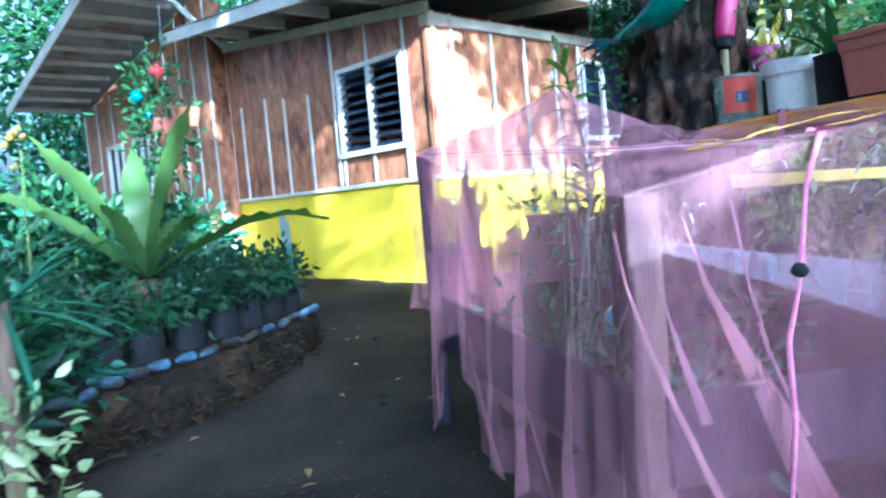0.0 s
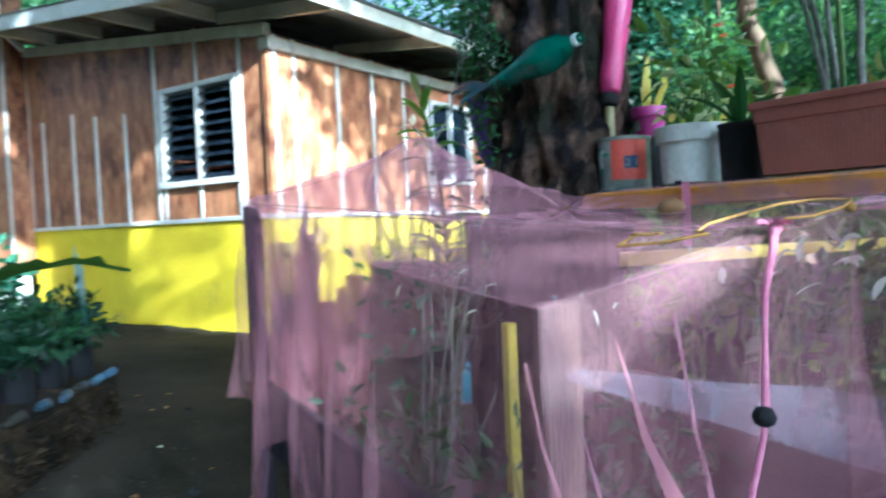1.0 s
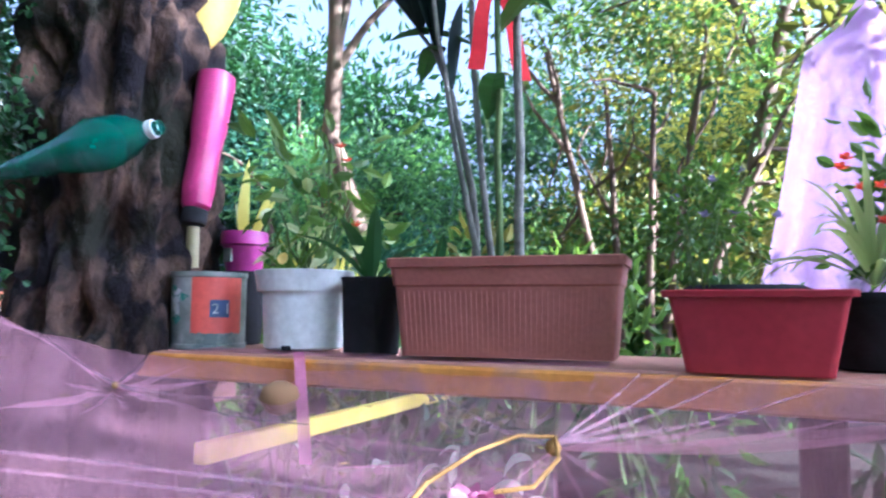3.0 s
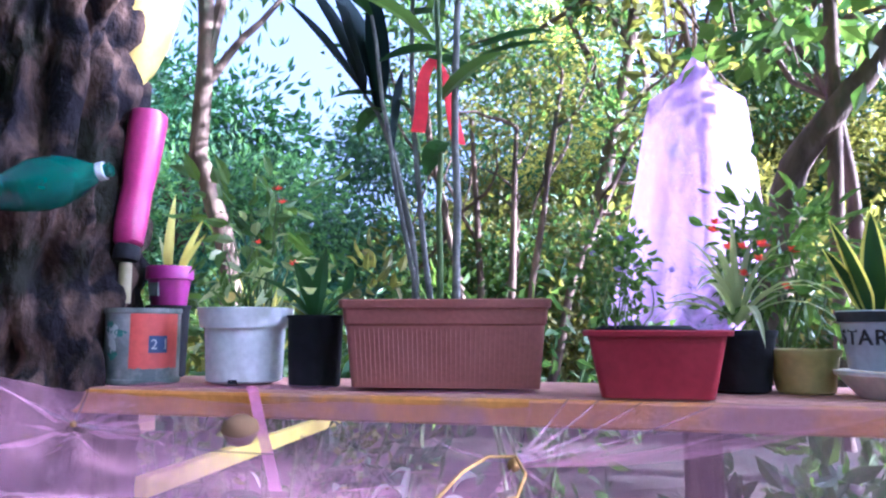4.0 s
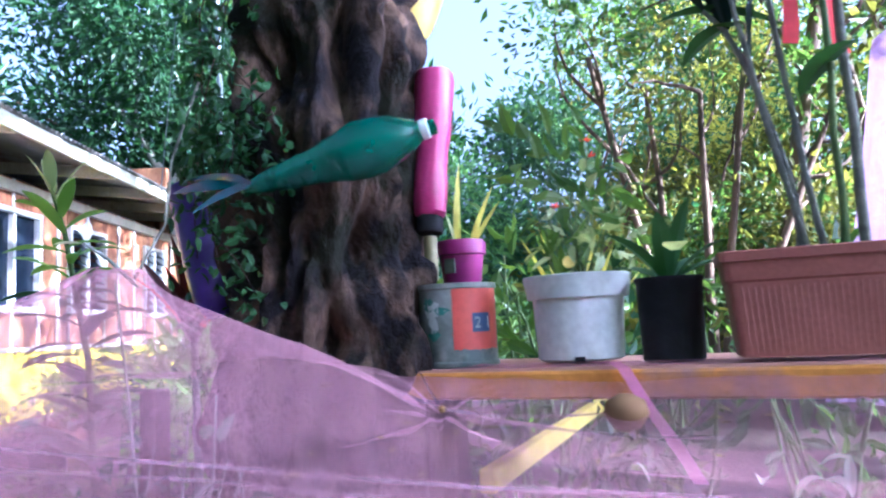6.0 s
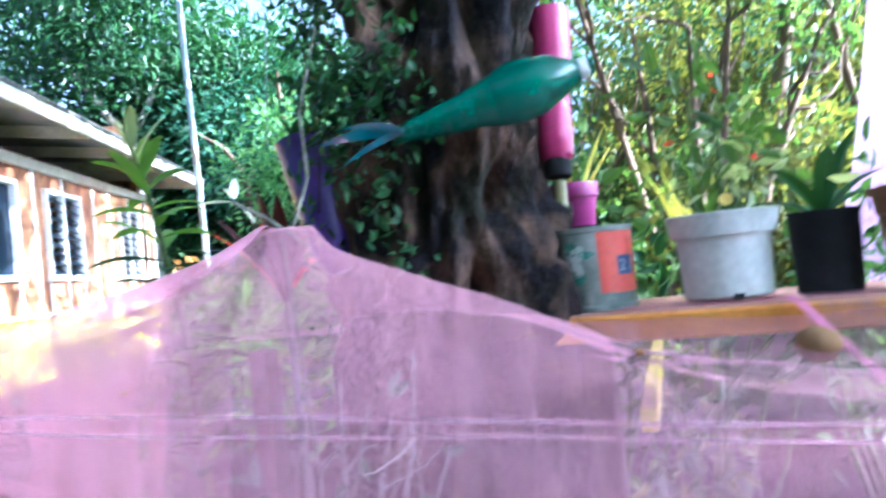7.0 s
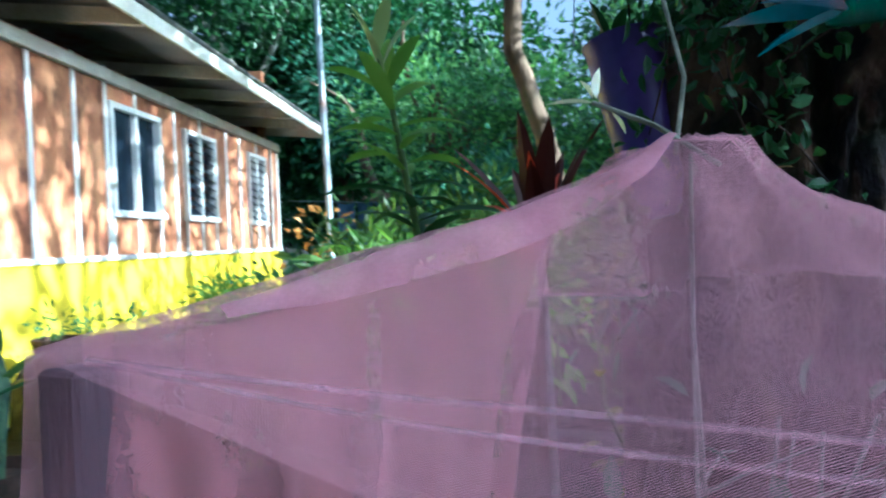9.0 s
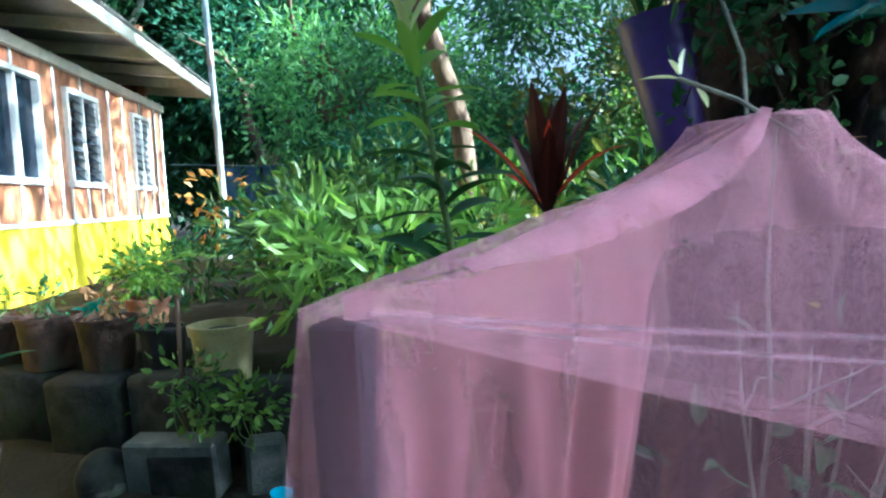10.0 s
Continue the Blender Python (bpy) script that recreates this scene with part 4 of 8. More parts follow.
# ---------------------------------------------------------------- the big trunk
def build_big_trunk():
    t = thing("big_tree", bed(0.50, 0.90, -0.12), "thick dark rough-barked trunk with hollows and climbing plants", "tree")
    sh, seg = Shape(), 110
    zs = [-0.2 + 0.08 * i for i in range(11)] + [0.7 + 0.018 * i for i in range(1, 84)] + [2.2 + 0.1 * i for i in range(1, 20)]
    c = bed(0.50, 0.90, 0)
    for z in zs:
        flare = 0.19 + 0.10 * math.exp(-max(z + 0.1, 0) * 1.6) + 0.02 * max(0, z - 1.5)
        for k in range(seg):
            a = 2 * math.pi * k / seg
            q = (math.cos(a) * 1.4, math.sin(a) * 1.4, z * 1.1)
            r = flare * (1 + 0.13 * noise.noise(q) + 0.20 * noise.noise((q[0] * 2.6, q[1] * 2.6, z * 3.2)) + 0.06 * noise.noise((q[0] * 6, q[1] * 6, z * 6)))
            crack = abs(noise.noise((q[0] * 5 + 2 * noise.noise((q[0], q[1], z * 4)), q[1] * 5, z * 5)))
            r += 0.018 * (abs(noise.noise((q[0] * 8.5, q[1] * 8.5, z * 11 + 5))) - 0.2) + 0.012 * noise.noise((q[0] * 5, q[1] * 5 + 9, z * 15)) + 0.026 * min(1, crack * 4) - 0.020 + 0.11 * (abs(noise.noise((q[0] * 2.1 + 4, q[1] * 2.1, z * 1.7))) - 0.22) + 0.03 * (abs(noise.noise((q[0] * 4.5, q[1] * 4.5 + 3, z * 3.5))) - 0.2) + 0.010 * noise.noise((q[0] * 12, q[1] * 12, z * 9)) + 0.007 * noise.noise((q[0] * 16, q[1] * 16, z * 22))
            for ha, hz, hr in ((-1.0, 1.20, 0.10), (-1.35, 1.02, 0.09), (-2.0, 1.55, 0.12), (-0.7, 1.75, 0.12), (-1.5, 1.85, 0.1)):
                da = (a - ha + math.pi) % (2 * math.pi) - math.pi
                r -= 0.075 * math.exp(-((da * 0.2) ** 2 + (z - hz) ** 2) / (hr * 0.5) ** 2)
            sh.v.append((c.x + r * math.cos(a) + 0.02 * z, c.y + r * math.sin(a), z))
    n = len(zs)
    sh.f = [(i * seg + k, i * seg + (k + 1) % seg, (i + 1) * seg + (k + 1) % seg, (i + 1) * seg + k) for i in range(n - 1) for k in range(seg)]
    part("trunk", sh, BARK, t, smooth=170)
    rng = np.random.default_rng(77)
    # unseen crown, made broad and dense to dim the sky light below
    p, w = clumps(rng, [((c.x - 0.6, c.y + 1.5, 8.2), (2.2, 2.0, 1.0), 60), ((c.x - 0.2, c.y - 1.2, 7.3), (4.2, 3.6, 1.0), 480)], 22, 0.42)
    part("crown", leaf_mesh("crown", LEAF_MID, p, w, 0.2, 0.09, rng), LEAF_MID, t)
    limbs = Shape()
    for k in range(11):
        a = 2 * math.pi * k / 11 + 0.3
        pp = limb_path(rng, (c.x, c.y, 3.7), (c.x - 0.4 + 2.8 * math.cos(a), c.y - 0.6 + 2.6 * math.sin(a), 7.2), 0.3)
        limbs.tube(pp, [0.13 - 0.016 * i for i in range(len(pp))], 8)
    part("limbs", limbs, BARK, t, smooth=50)
    return t


build_big_trunk()


# ---------------------------------------------------------------- the frame, the shelf, the net
def post(name, a, b, z0, z1, size, mat, label, nail=False, deep=None):
    sh = Shape()
    h, e = size / 2, (deep or size) / 2
    sh.box((a - h, b - e, z0), (a + h, b + e, z1), BED, c=0.004)
    ob = solo(name, sh, mat, label, "post", "posts of the bed frame")
    if nail:
        nl = Shape()
        nl.tube([bed(a, b, z1 - 0.01), bed(a, b, z1 + 0.008)], 0.002, 6)
        nl.tube([bed(a, b, z1 + 0.006), bed(a, b, z1 + 0.009)], 0.005, 8)
        part("nail", nl, GALVANISED, ob, "rusty nail head")
    return ob


post("post", 1.518, 0.052, -0.2, 0.768, 0.034, OLD_WOOD, "weathered flat wooden post under the net", True, 0.072)
post("post", 0.026, 0.030, -0.2, 0.975, 0.048, DARK_POST, "weathered corner post wrapped in net")
post("post", 0.70, 0.56, -0.2, 0.60, 0.035, YELLOW_WOOD, "thin yellow stake inside the bed")
post("post", 0.80, 0.86, -0.2, 0.912, 0.06, OLD_WOOD, "wooden post under the shelf")
post("post", 1.95, 0.92, -0.2, 0.912, 0.06, OLD_WOOD, "wooden post under the shelf")
post("post", 3.05, 0.92, -0.2, 0.912, 0.06, OLD_WOOD, "wooden post under the shelf")
post("post", 0.05, 0.88, -0.2, 0.93, 0.05, OLD_WOOD, "weathered square wooden post under the net")


def build_shelf():
    s = thing("plant_shelf", bed(1.9, 0.95, 0.91), "long plank shelf with a worn orange front edge", "shelf")
    top = Shape()
    top.box((0.70, 0.835, 0.915), (3.15, 1.16, 0.962), BED, c=0.005)
    part("shelf_board", top, PINK_WOOD, s, "faded pinkish wooden board")
    edge = Shape()
    edge.box((0.72, 0.806, 0.912), (3.15, 0.833, 0.958), BED, c=0.004)
    part("front_edge", edge, ORANGE_WOOD, s, "worn orange painted edge strip")
    return s


build_shelf()


def beam(name, a, b, w, h, mat, label):
    """A bar between two places, w wide and h high."""
    a, b = Vector(a), Vector(b)
    d = b - a
    m = Matrix.Translation(a) @ d.to_track_quat("X", "Z").to_matrix().to_4x4()
    sh = Shape()
    sh.box((0, -w / 2, -h / 2), (d.length, w / 2, h / 2), m, c=min(w, h) * 0.12)
    return solo(name, sh, mat, label, "plank", "loose planks of the bed")


beam("plank", bed(0.05, 0.03, 0.30), bed(1.5, 0.03, 0.24), 0.025, 0.22, DARK_POST, "weathered side board of the raised bed")
beam("plank", bed(1.54, 0.07, 0.24), bed(1.6, 0.85, 0.24), 0.025, 0.20, DARK_POST, "weathered side board of the raised bed")


def cloth(name, grid, rows, cols, mat, parent, label=""):
    """A sheet of cloth from a grid of places; its UV is in metres along the weave."""
    me = bpy.data.meshes.new(name)
    faces = [(r * cols + c, r * cols + c + 1, (r + 1) * cols + c + 1, (r + 1) * cols + c) for r in range(rows - 1) for c in range(cols - 1)]
    o = parent.location
    me.from_pydata([Vector(p) - o for p in grid], [], faces)
    g = np.array([tuple(p) for p in grid]).reshape(rows, cols, 3)
    du = np.concatenate([np.zeros((rows, 1)), np.cumsum(np.linalg.norm(np.diff(g, axis=1), axis=2), 1)], 1)
    dv = np.concatenate([np.zeros((1, cols)), np.cumsum(np.linalg.norm(np.diff(g, axis=0), axis=2), 0)], 0)
    du, dv = np.tile(du.mean(0), (rows, 1)), np.tile(dv.mean(1)[:, None], (1, cols))
    uv = np.stack([du, dv], 2).reshape(-1, 2)
    lay = me.uv_layers.new(name="cloth")
    idx = np.zeros(len(me.loops), dtype=np.int32)
    me.loops.foreach_get("vertex_index", idx)
    lay.data.foreach_set("uv", uv[idx].ravel())
    me.materials.append(mat)
    me.polygons.foreach_set("use_smooth", [True] * len(me.polygons))
    me.update()
    ob = new(name, me)
    ob.parent = parent
    return tagged(ob, label)


NA, NB = 150, 84          # grid of the net's top
A1, B1 = 1.64, 0.84


def net_top():
    """The top of the net as a stretched membrane over its corners, ties and the peak."""
    aa, bb = np.linspace(0, 1, NA), np.linspace(0, 1, NB)
    z = np.zeros((NB, NA))
    fixed = np.zeros((NB, NA), bool)

    def right(t):
        return float(np.interp(t * B1, (0, 0.2, 0.43, 0.59, 0.84), (1.548, 1.585, 1.62, 1.652, 1.66)))

    def pin(a, b, h, r=0.0):
        j, i = round(b / B1 * (NB - 1)), round(a / right(b / B1) * (NA - 1))
        k = int(r / B1 * NB)
        for dj in range(-k, k + 1):
            for di in range(-k, k + 1):
                if dj * dj + di * di <= k * k:
                    jj, ii = min(max(j + dj, 0), NB - 1), min(max(i + di, 0), NA - 1)
                    z[jj, ii], fixed[jj, ii] = h, True

    z[0] = 0.990 + (0.764 - 0.990) * aa - 0.035 * np.sin(np.pi * aa)
    z[-1] = 0.958
    z[:, 0] = 0.990 + (0.958 - 0.990) * bb
    side = [(0, 0.764), (0.51, 0.852), (0.70, 0.885), (1, 0.955)]
    z[:, -1] = np.interp(bb, [s[0] for s in side], [s[1] for s in side])
    fixed[0] = fixed[-1] = fixed[:, 0] = fixed[:, -1] = True
    init = (1 - bb[:, None]) * z[0][None] + bb[:, None] * z[-1][None]
    z = np.where(fixed, z, init)
    peak = (0.41, 0.46, 1.150)

    def ridge(p, q, sag):
        for k in range(121):
            t = k / 120
            pin(*[p[i] + (q[i] - p[i]) * t for i in range(2)], p[2] + (q[2] - p[2]) * t - sag * math.sin(math.pi * t))

    ridge((0, 0, 0.990), peak, 0.006)
    ridge(peak, (0.903, 0.617, 0.916), -0.012)
    ridge(peak, (0.33, 0.52, 1.146), 0.0)
    ridge((0.33, 0.52, 1.146), (0.02, 0.84, 0.958), 0.02)
    ridge(peak, (0.55, 0.84, 0.97), 0.03)
    ridge((0.903, 0.617, 0.916), (0.80, 0.84, 0.958), 0.006)
    ridge((0.903, 0.617, 0.916), (1.652, 0.59, 0.884), 0.03)
    ridge((0, 0, 0.990), (1.62, 0.43, 0.8535), 0.008)
    ridge((0.903, 0.617, 0.916), (0.62, 0.165, 0.932), 0.022)
    pin(0.425, 0.455, 1.150, 0.042)
    pin(0.335, 0.515, 1.147, 0.024)
    pin(1.154, 0.753, 0.89)
    pull = 0.0000075
    for _ in range(2600):
        n = z.copy()
        n[1:-1, 1:-1] = 0.25 * (z[:-2, 1:-1] + z[2:, 1:-1] + z[1:-1, :-2] + z[1:-1, 2:]) - pull
        z = np.where(fixed, z, n)
    pts = []
    for j, t in enumerate(bb):
        for i, s in enumerate(aa):
            a, b = s * right(t), t * B1
            h = z[j, i]
            inner = min(1, 8 * min(s, 1 - s, t, 1 - t))
            for ca, cb, k, amp in ((0.903, 0.617, 9, 0.013), (1.63, 0.56, 12, 0.011), (0.0, 0.0, 7, 0.007), (0.40, 0.47, 11, 0.011)):
                d = math.hypot(a - ca, b - cb)
                th = math.atan2(b - cb, a - ca)
                h += inner * amp * math.cos(k * th + 1.3) * math.exp(-d / 0.28) * min(1, d / (0.05 if amp > 0.0111 else 0.14))
            h += inner * (0.009 * noise.noise((a * 4, b * 9, 1)) + 0.004 * noise.noise((a * 9, b * 22, 4)))
            pts.append(bed(a, b, h))
    return pts, np.array([tuple(p) for p in pts]).reshape(NB, NA, 3)


def drape(line, hem, cols, rows, seed, fold, flare, phase=0.0):
    """Cloth that hangs from a line of (a, b, z) to its hem, in folds that deepen downwards."""
    line = [Vector(p) for p in line]
    lens = [0.0]
    for p, q in zip(line, line[1:]):
        lens.append(lens[-1] + (q - p).length)
    grid = []

    def along(d):
        d = max(0.0, min(lens[-1], d))
        k = max(i for i in range(len(line) - 1) if lens[i] <= d + 1e-9)
        return line[k].lerp(line[k + 1], (d - lens[k]) / (lens[k + 1] - lens[k]))

    for r in range(rows):
        t = r / (rows - 1)
        for c in range(cols):
            s = c / (cols - 1)
            d = s * lens[-1]
            k = max(i for i in range(len(line) - 1) if lens[i] <= d + 1e-9)
            u = (d - lens[k]) / (lens[k + 1] - lens[k])
            p = line[k].lerp(line[k + 1], u)
            way = (along(d + 0.10) - along(d - 0.10)).normalized()
            out = Vector((way.y, -way.x, 0)).normalized()
            z1 = hem(s)
            z = p.z + (z1 - p.z) * t
            drop = (p.z - z)
            wave = math.sin(d * 24 + 2.2 * noise.noise((d * 3, seed, 0)) + phase) + 0.6 * math.sin(d * 53 + 3 * noise.noise((d * 5, seed, 2)))
            o = fold * wave * min(1, drop * 1.5) * (0.6 + 0.8 * noise.noise((d * 2, t * 1.5, seed))) + flare * drop + 0.012 * noise.noise((d * 9, z * 6, seed)) * min(1, drop * 8)
            q = p + out * o + way * (0.02 * noise.noise((d * 4, z * 3, seed + 5)) * min(1, drop * 3))
            grid.append(bed(q.x, q.y, z))
    return grid


def veil(name, colour, cover):
    """Gathered net too fine to tell its cells: cloth that lets part of the light straight through."""
    m, n, l = nodes_of(name)
    n.remove(n["Principled BSDF"])
    tc, nz = n.new("ShaderNodeTexCoord"), n.new("ShaderNodeTexNoise")
    nz.inputs["Scale"].default_value, nz.inputs["Detail"].default_value = 260, 3
    l.new(tc.outputs["Object"], nz.inputs["Vector"])
    mr = n.new("ShaderNodeMapRange")
    mr.inputs["From Min"].default_value, mr.inputs["From Max"].default_value = 0.3, 0.7
    mr.inputs["To Min"].default_value, mr.inputs["To Max"].default_value = cover * 0.95, min(1, cover * 1.05)
    l.new(nz.outputs["Fac"], mr.inputs["Value"])
    big, stretch = n.new("ShaderNodeTexNoise"), n.new("ShaderNodeMapping")
    stretch.inputs["Scale"].default_value = (9, 9, 3)
    big.inputs["Scale"].default_value, big.inputs["Detail"].default_value = 1.6, 4
    l.new(tc.outputs["Object"], stretch.inputs["Vector"])
    l.new(stretch.outputs[0], big.inputs["Vector"])
    streak, dense = n.new("ShaderNodeMapRange"), n.new("ShaderNodeMath")
    streak.inputs["From Min"].default_value, streak.inputs["From Max"].default_value = 0.3, 0.7
    streak.inputs["To Min"].default_value, streak.inputs["To Max"].default_value = 0.7, 1.3
    l.new(big.outputs["Fac"], streak.inputs["Value"])
    dense.operation, dense.use_clamp = "MULTIPLY", True
    l.new(mr.outputs[0], dense.inputs[0])
    l.new(streak.outputs[0], dense.inputs[1])
    d, t, c = n.new("ShaderNodeBsdfDiffuse"), n.new("ShaderNodeBsdfTranslucent"), n.new("ShaderNodeBsdfTransparent")
    d.inputs["Color"].default_value = t.inputs["Color"].default_value = (*colour, 1)
    a, b = n.new("ShaderNodeMixShader"), n.new("ShaderNodeMixShader")
    a.inputs[0].default_value = 0.45
    l.new(d.outputs[0], a.inputs[1])
    l.new(t.outputs[0], a.inputs[2])
    l.new(dense.outputs[0], b.inputs[0])
    l.new(c.outputs[0], b.inputs[1])
    l.new(a.outputs[0], b.inputs[2])
    l.new(b.outputs[0], n["Material Output"].inputs["Surface"])
    return m


PALE_TAPE = veil("gathered_pink_net", (0.80, 0.48, 0.60), 0.27)
SECOND = veil("second_net_layer", (0.84, 0.36, 0.44), 0.42)
FOLDED = veil("folded_net", (0.88, 0.42, 0.55), 0.40)
PALE_HEM = veil("pale_doubled_net", (0.88, 0.60, 0.60), 0.20)
PLEAT = veil("pleated_net", (0.86, 0.40, 0.48), 0.44)
FOLD_LINE = [(0.40, 0.44), (0.345, 0.345), (0.275, 0.25), (0.21, 0.165), (0.12, 0.085)]
STRAP = veil("pink_net_strap", (0.80, 0.30, 0.50), 0.6)


def build_net():
    n = thing("mosquito_net", bed(0.8, 0.4, 0), "pink mosquito net draped and tied over a wooden bed frame", "net")
    pts, g = net_top()
    top_cloth = cloth("net_top", pts, NB, NA, NET, n, "sagging top of the net with a raised peak").data
    top_cloth.materials.append(NET_THIN)
    for p in top_cloth.polygons:
        r, c = divmod(p.index, NA - 1)
        if r > 0.71 * NB and c > 0.53 * NA:
            p.material_index = 1
    side = [(1.548, 0, 0.767), (1.585, 0.2, 0.808), (1.62, 0.43, 0.8555), (1.652, 0.59, 0.888)]
    front = [(0, 0, 0.990), (0.4, -0.004, 0.925), (0.8, -0.006, 0.846), (1.2, -0.005, 0.797)] + side

    def hem_front(s):
        a = s * 2.24
        return float(np.interp(a, (0, 0.19, 0.24, 0.28, 0.33, 0.50, 0.54, 0.67, 0.70, 2.3), (0.36, 0.33, -0.04, -0.08, 0.28, 0.33, 0.30, 0.14, -0.03, -0.03))) + 0.04 * noise.noise((s * 9, 1, 0))

    cloth("net_front", drape(front, hem_front, 260, 60, 3, 0.045, 0.06), 60, 260, NET_THIN, n, "front and side of the net hanging in folds round the post")
    left = [(0, 0.84, 0.955), (0, 0.4, 0.97), (0, 0, 0.990)]
    cloth("net_side", drape(left, lambda s: 0.38 + 0.06 * noise.noise((s * 4, 7, 0)), 70, 40, 5, 0.02, 0.13), 40, 70, NET, n, "short side of the net with a ragged hem")
    far = [(1.652, 0.588, 0.884), (1.95, 0.693, 0.918), (2.25, 0.798, 0.95), (3.0, 0.80, 0.93)]
    cloth("net_side", drape(far, lambda s: 0.05 + 0.06 * noise.noise((s * 6, 12, 0)), 90, 40, 8, 0.02, 0.04), 40, 90, NET_THIN, n, "net hanging under the shelf edge")
    back = []
    for j in range(10):
        for i in range(NA):
            p = Vector(g[NB - 1, i])
            t = j / 9
            back.append(p + AWAY * (0.05 * t) + Vector((0, 0, 0.010 * math.sin(math.pi / 2 * t) + 0.003 * noise.noise((i * 0.2, j, 0)))))
    cloth("net_back", back, 10, NA, NET, n, "edge of the net laid on the shelf")
    base = bpy.data.objects["net_top"]
    bpy.context.view_layer.update()

    def on_net(a, b, lift):
        hit, place, _, _ = base.ray_cast(bed(a, b, 2.0) - n.location, (0, 0, -1))
        return place + n.location + Vector((0, 0, lift)) if hit else None

    for off, r0 in ((0.0, 0.0026), (-0.028, 0.0022)):
        tape = Shape()
        pts2 = [on_net(0.02 + 1.57 * k / 60, max(0.004, (0.02 + 1.57 * k / 60) * 0.2654 + off * min(1, k / 12)), 0.001) for k in range(61)]
        pts2 = [p for p in pts2 if p]
        pts2 = [sum((pts2[max(0, min(len(pts2) - 1, k + o))] for o in range(-5, 6)), Vector()) / 11 for k in range(len(pts2))]
        tape.tube(pts2, r0, 6)
        part("edge_tape", tape, PALE_TAPE, n, "soft raised crease of doubled net")
    # a second net hangs inside, gathered from the peak to the corner
    hung, rows2, cols2 = [], 44, 60
    top_z, crest = [], [(0.025, 0.03), (0.12, 0.085), (0.20, 0.16), (0.255, 0.25), (0.305, 0.345)]
    for r in range(rows2):
        t = r / (rows2 - 1)
        for c in range(cols2):
            x = c / (cols2 - 1) * (len(crest) - 1)
            i = min(int(x), len(crest) - 2)
            a, b = [crest[i][q] + (crest[i + 1][q] - crest[i][q]) * (x - i) for q in range(2)]
            if r == 0:
                top_z.append(on_net(a, b, -0.003).z)
            z = top_z[c]
            u = c / (cols2 - 1)
            fall = (z - 0.22) * t
            wave = (0.024 * math.sin(17 * u + 2.0 * noise.noise((u * 4, t * 2, 5)) + 3 * t) + 0.012 * math.sin(41 * u - 5 * t)) * min(1, fall * 4)
            hung.append(bed(a - 0.19 * fall * u + 0.5 * wave, b + 0.02 * fall - wave * (1 - u), z - fall))
    cloth("inner_net", hung, rows2, cols2, SECOND, n, "second layer of net hanging inside the corner")
    selv = Shape()
    selv.tube([hung[r * cols2 + cols2 - 1] for r in range(rows2)], 0.0016, 6)
    part("selvedge", selv, PALE_TAPE, n, "pale edge of the second layer")
    band = []
    way = FOLD_LINE
    for k in range(31):
        f = k / 30 * (len(way) - 1)
        i = min(int(f), len(way) - 2)
        a, b = [way[i][q] + (way[i + 1][q] - way[i][q]) * (f - i) for q in range(2)]
        w = 0.008 + 0.020 * math.sin(math.pi * k / 30) + 0.005 * noise.noise((k * 0.3, 2, 0))
        for s in range(7):
            x = (s / 6 - 0.5) * 2
            p = on_net(a + w * x, b - w * 0.35 * x, 0.007 + 0.012 * (1 - x * x) * math.sin(math.pi * k / 30))
            band.append(p if p else bed(a, b, 1.0))
    cloth("net_fold", band, 31, 7, FOLDED, n, "denser pink fold running down from the peak")
    cord = Shape()
    k = [bed(1.622, 0.425, 0.866), bed(1.635, 0.40, 0.83), bed(1.65, 0.355, 0.76), bed(1.665, 0.33, 0.69), bed(1.688, 0.295, 0.61), bed(1.69, 0.285, 0.56), bed(1.672, 0.27, 0.45), bed(1.70, 0.25, 0.30), bed(1.69, 0.24, 0.12)]
    cord.tube(k, [0.009, 0.0065, 0.005, 0.0045, 0.006, 0.004, 0.006, 0.0065, 0.004], 8)
    part("hanging_tape", cord, PINK_TAPE, n, "twisted pink net strip hanging from a knot", smooth=60)
    ruffle = Shape()
    for r in range(7):
        a = 0.9 * r
        ruffle.blade(bed(1.619, 0.43, 0.862), (math.cos(a), math.sin(a), 0.25), 0.030, 0.020, 0.5, 4, 0.3, 0.7, 0.6)
    tagged(part("knot_ruffle", ruffle, PINK_TAPE, n, "gathered pink net at the knot", smooth=60), kind="stuff")
    for q in ((1.619, 0.43, 0.860, 0.012), (1.652, 0.59, 0.889, 0.010), (0.903, 0.617, 0.920, 0.006)):
        knot = Shape()
        knot.lathe([(0.001, -q[3]), (q[3] * 0.8, -q[3] * 0.6), (q[3], 0), (q[3] * 0.7, q[3] * 0.7), (0.001, q[3])], 9, Matrix.Translation(bed(*q[:3])))
        part("knot", knot, PINK_TAPE if q[3] > 0.011 else BROWN_CORD, n, smooth=60)
    dark = Shape()
    dark.lathe([(0.001, -0.016), (0.014, -0.01), (0.018, 0), (0.012, 0.012), (0.001, 0.016)], 10, Matrix.Translation(bed(1.69, 0.288, 0.593)))
    part("tie_knot", dark, BLACK_PLASTIC, n, "dark knotted tie", smooth=60)
    # gathered folds: from the tie up to the shelf, and from the left tie
    def fold(p, q, sag, r0, r1):
        f = Shape()
        pts = []
        for s in range(9):
            t = s / 8
            x = [p[i] + (q[i] - p[i]) * t for i in range(3)]
            pts.append(bed(x[0], x[1], x[2] - sag * math.sin(math.pi * t)))
        f.tube(pts, [r0 + (r1 - r0) * s / 8 for s in range(9)], 6)
        part("fold", f, PALE_TAPE, n, smooth=60)
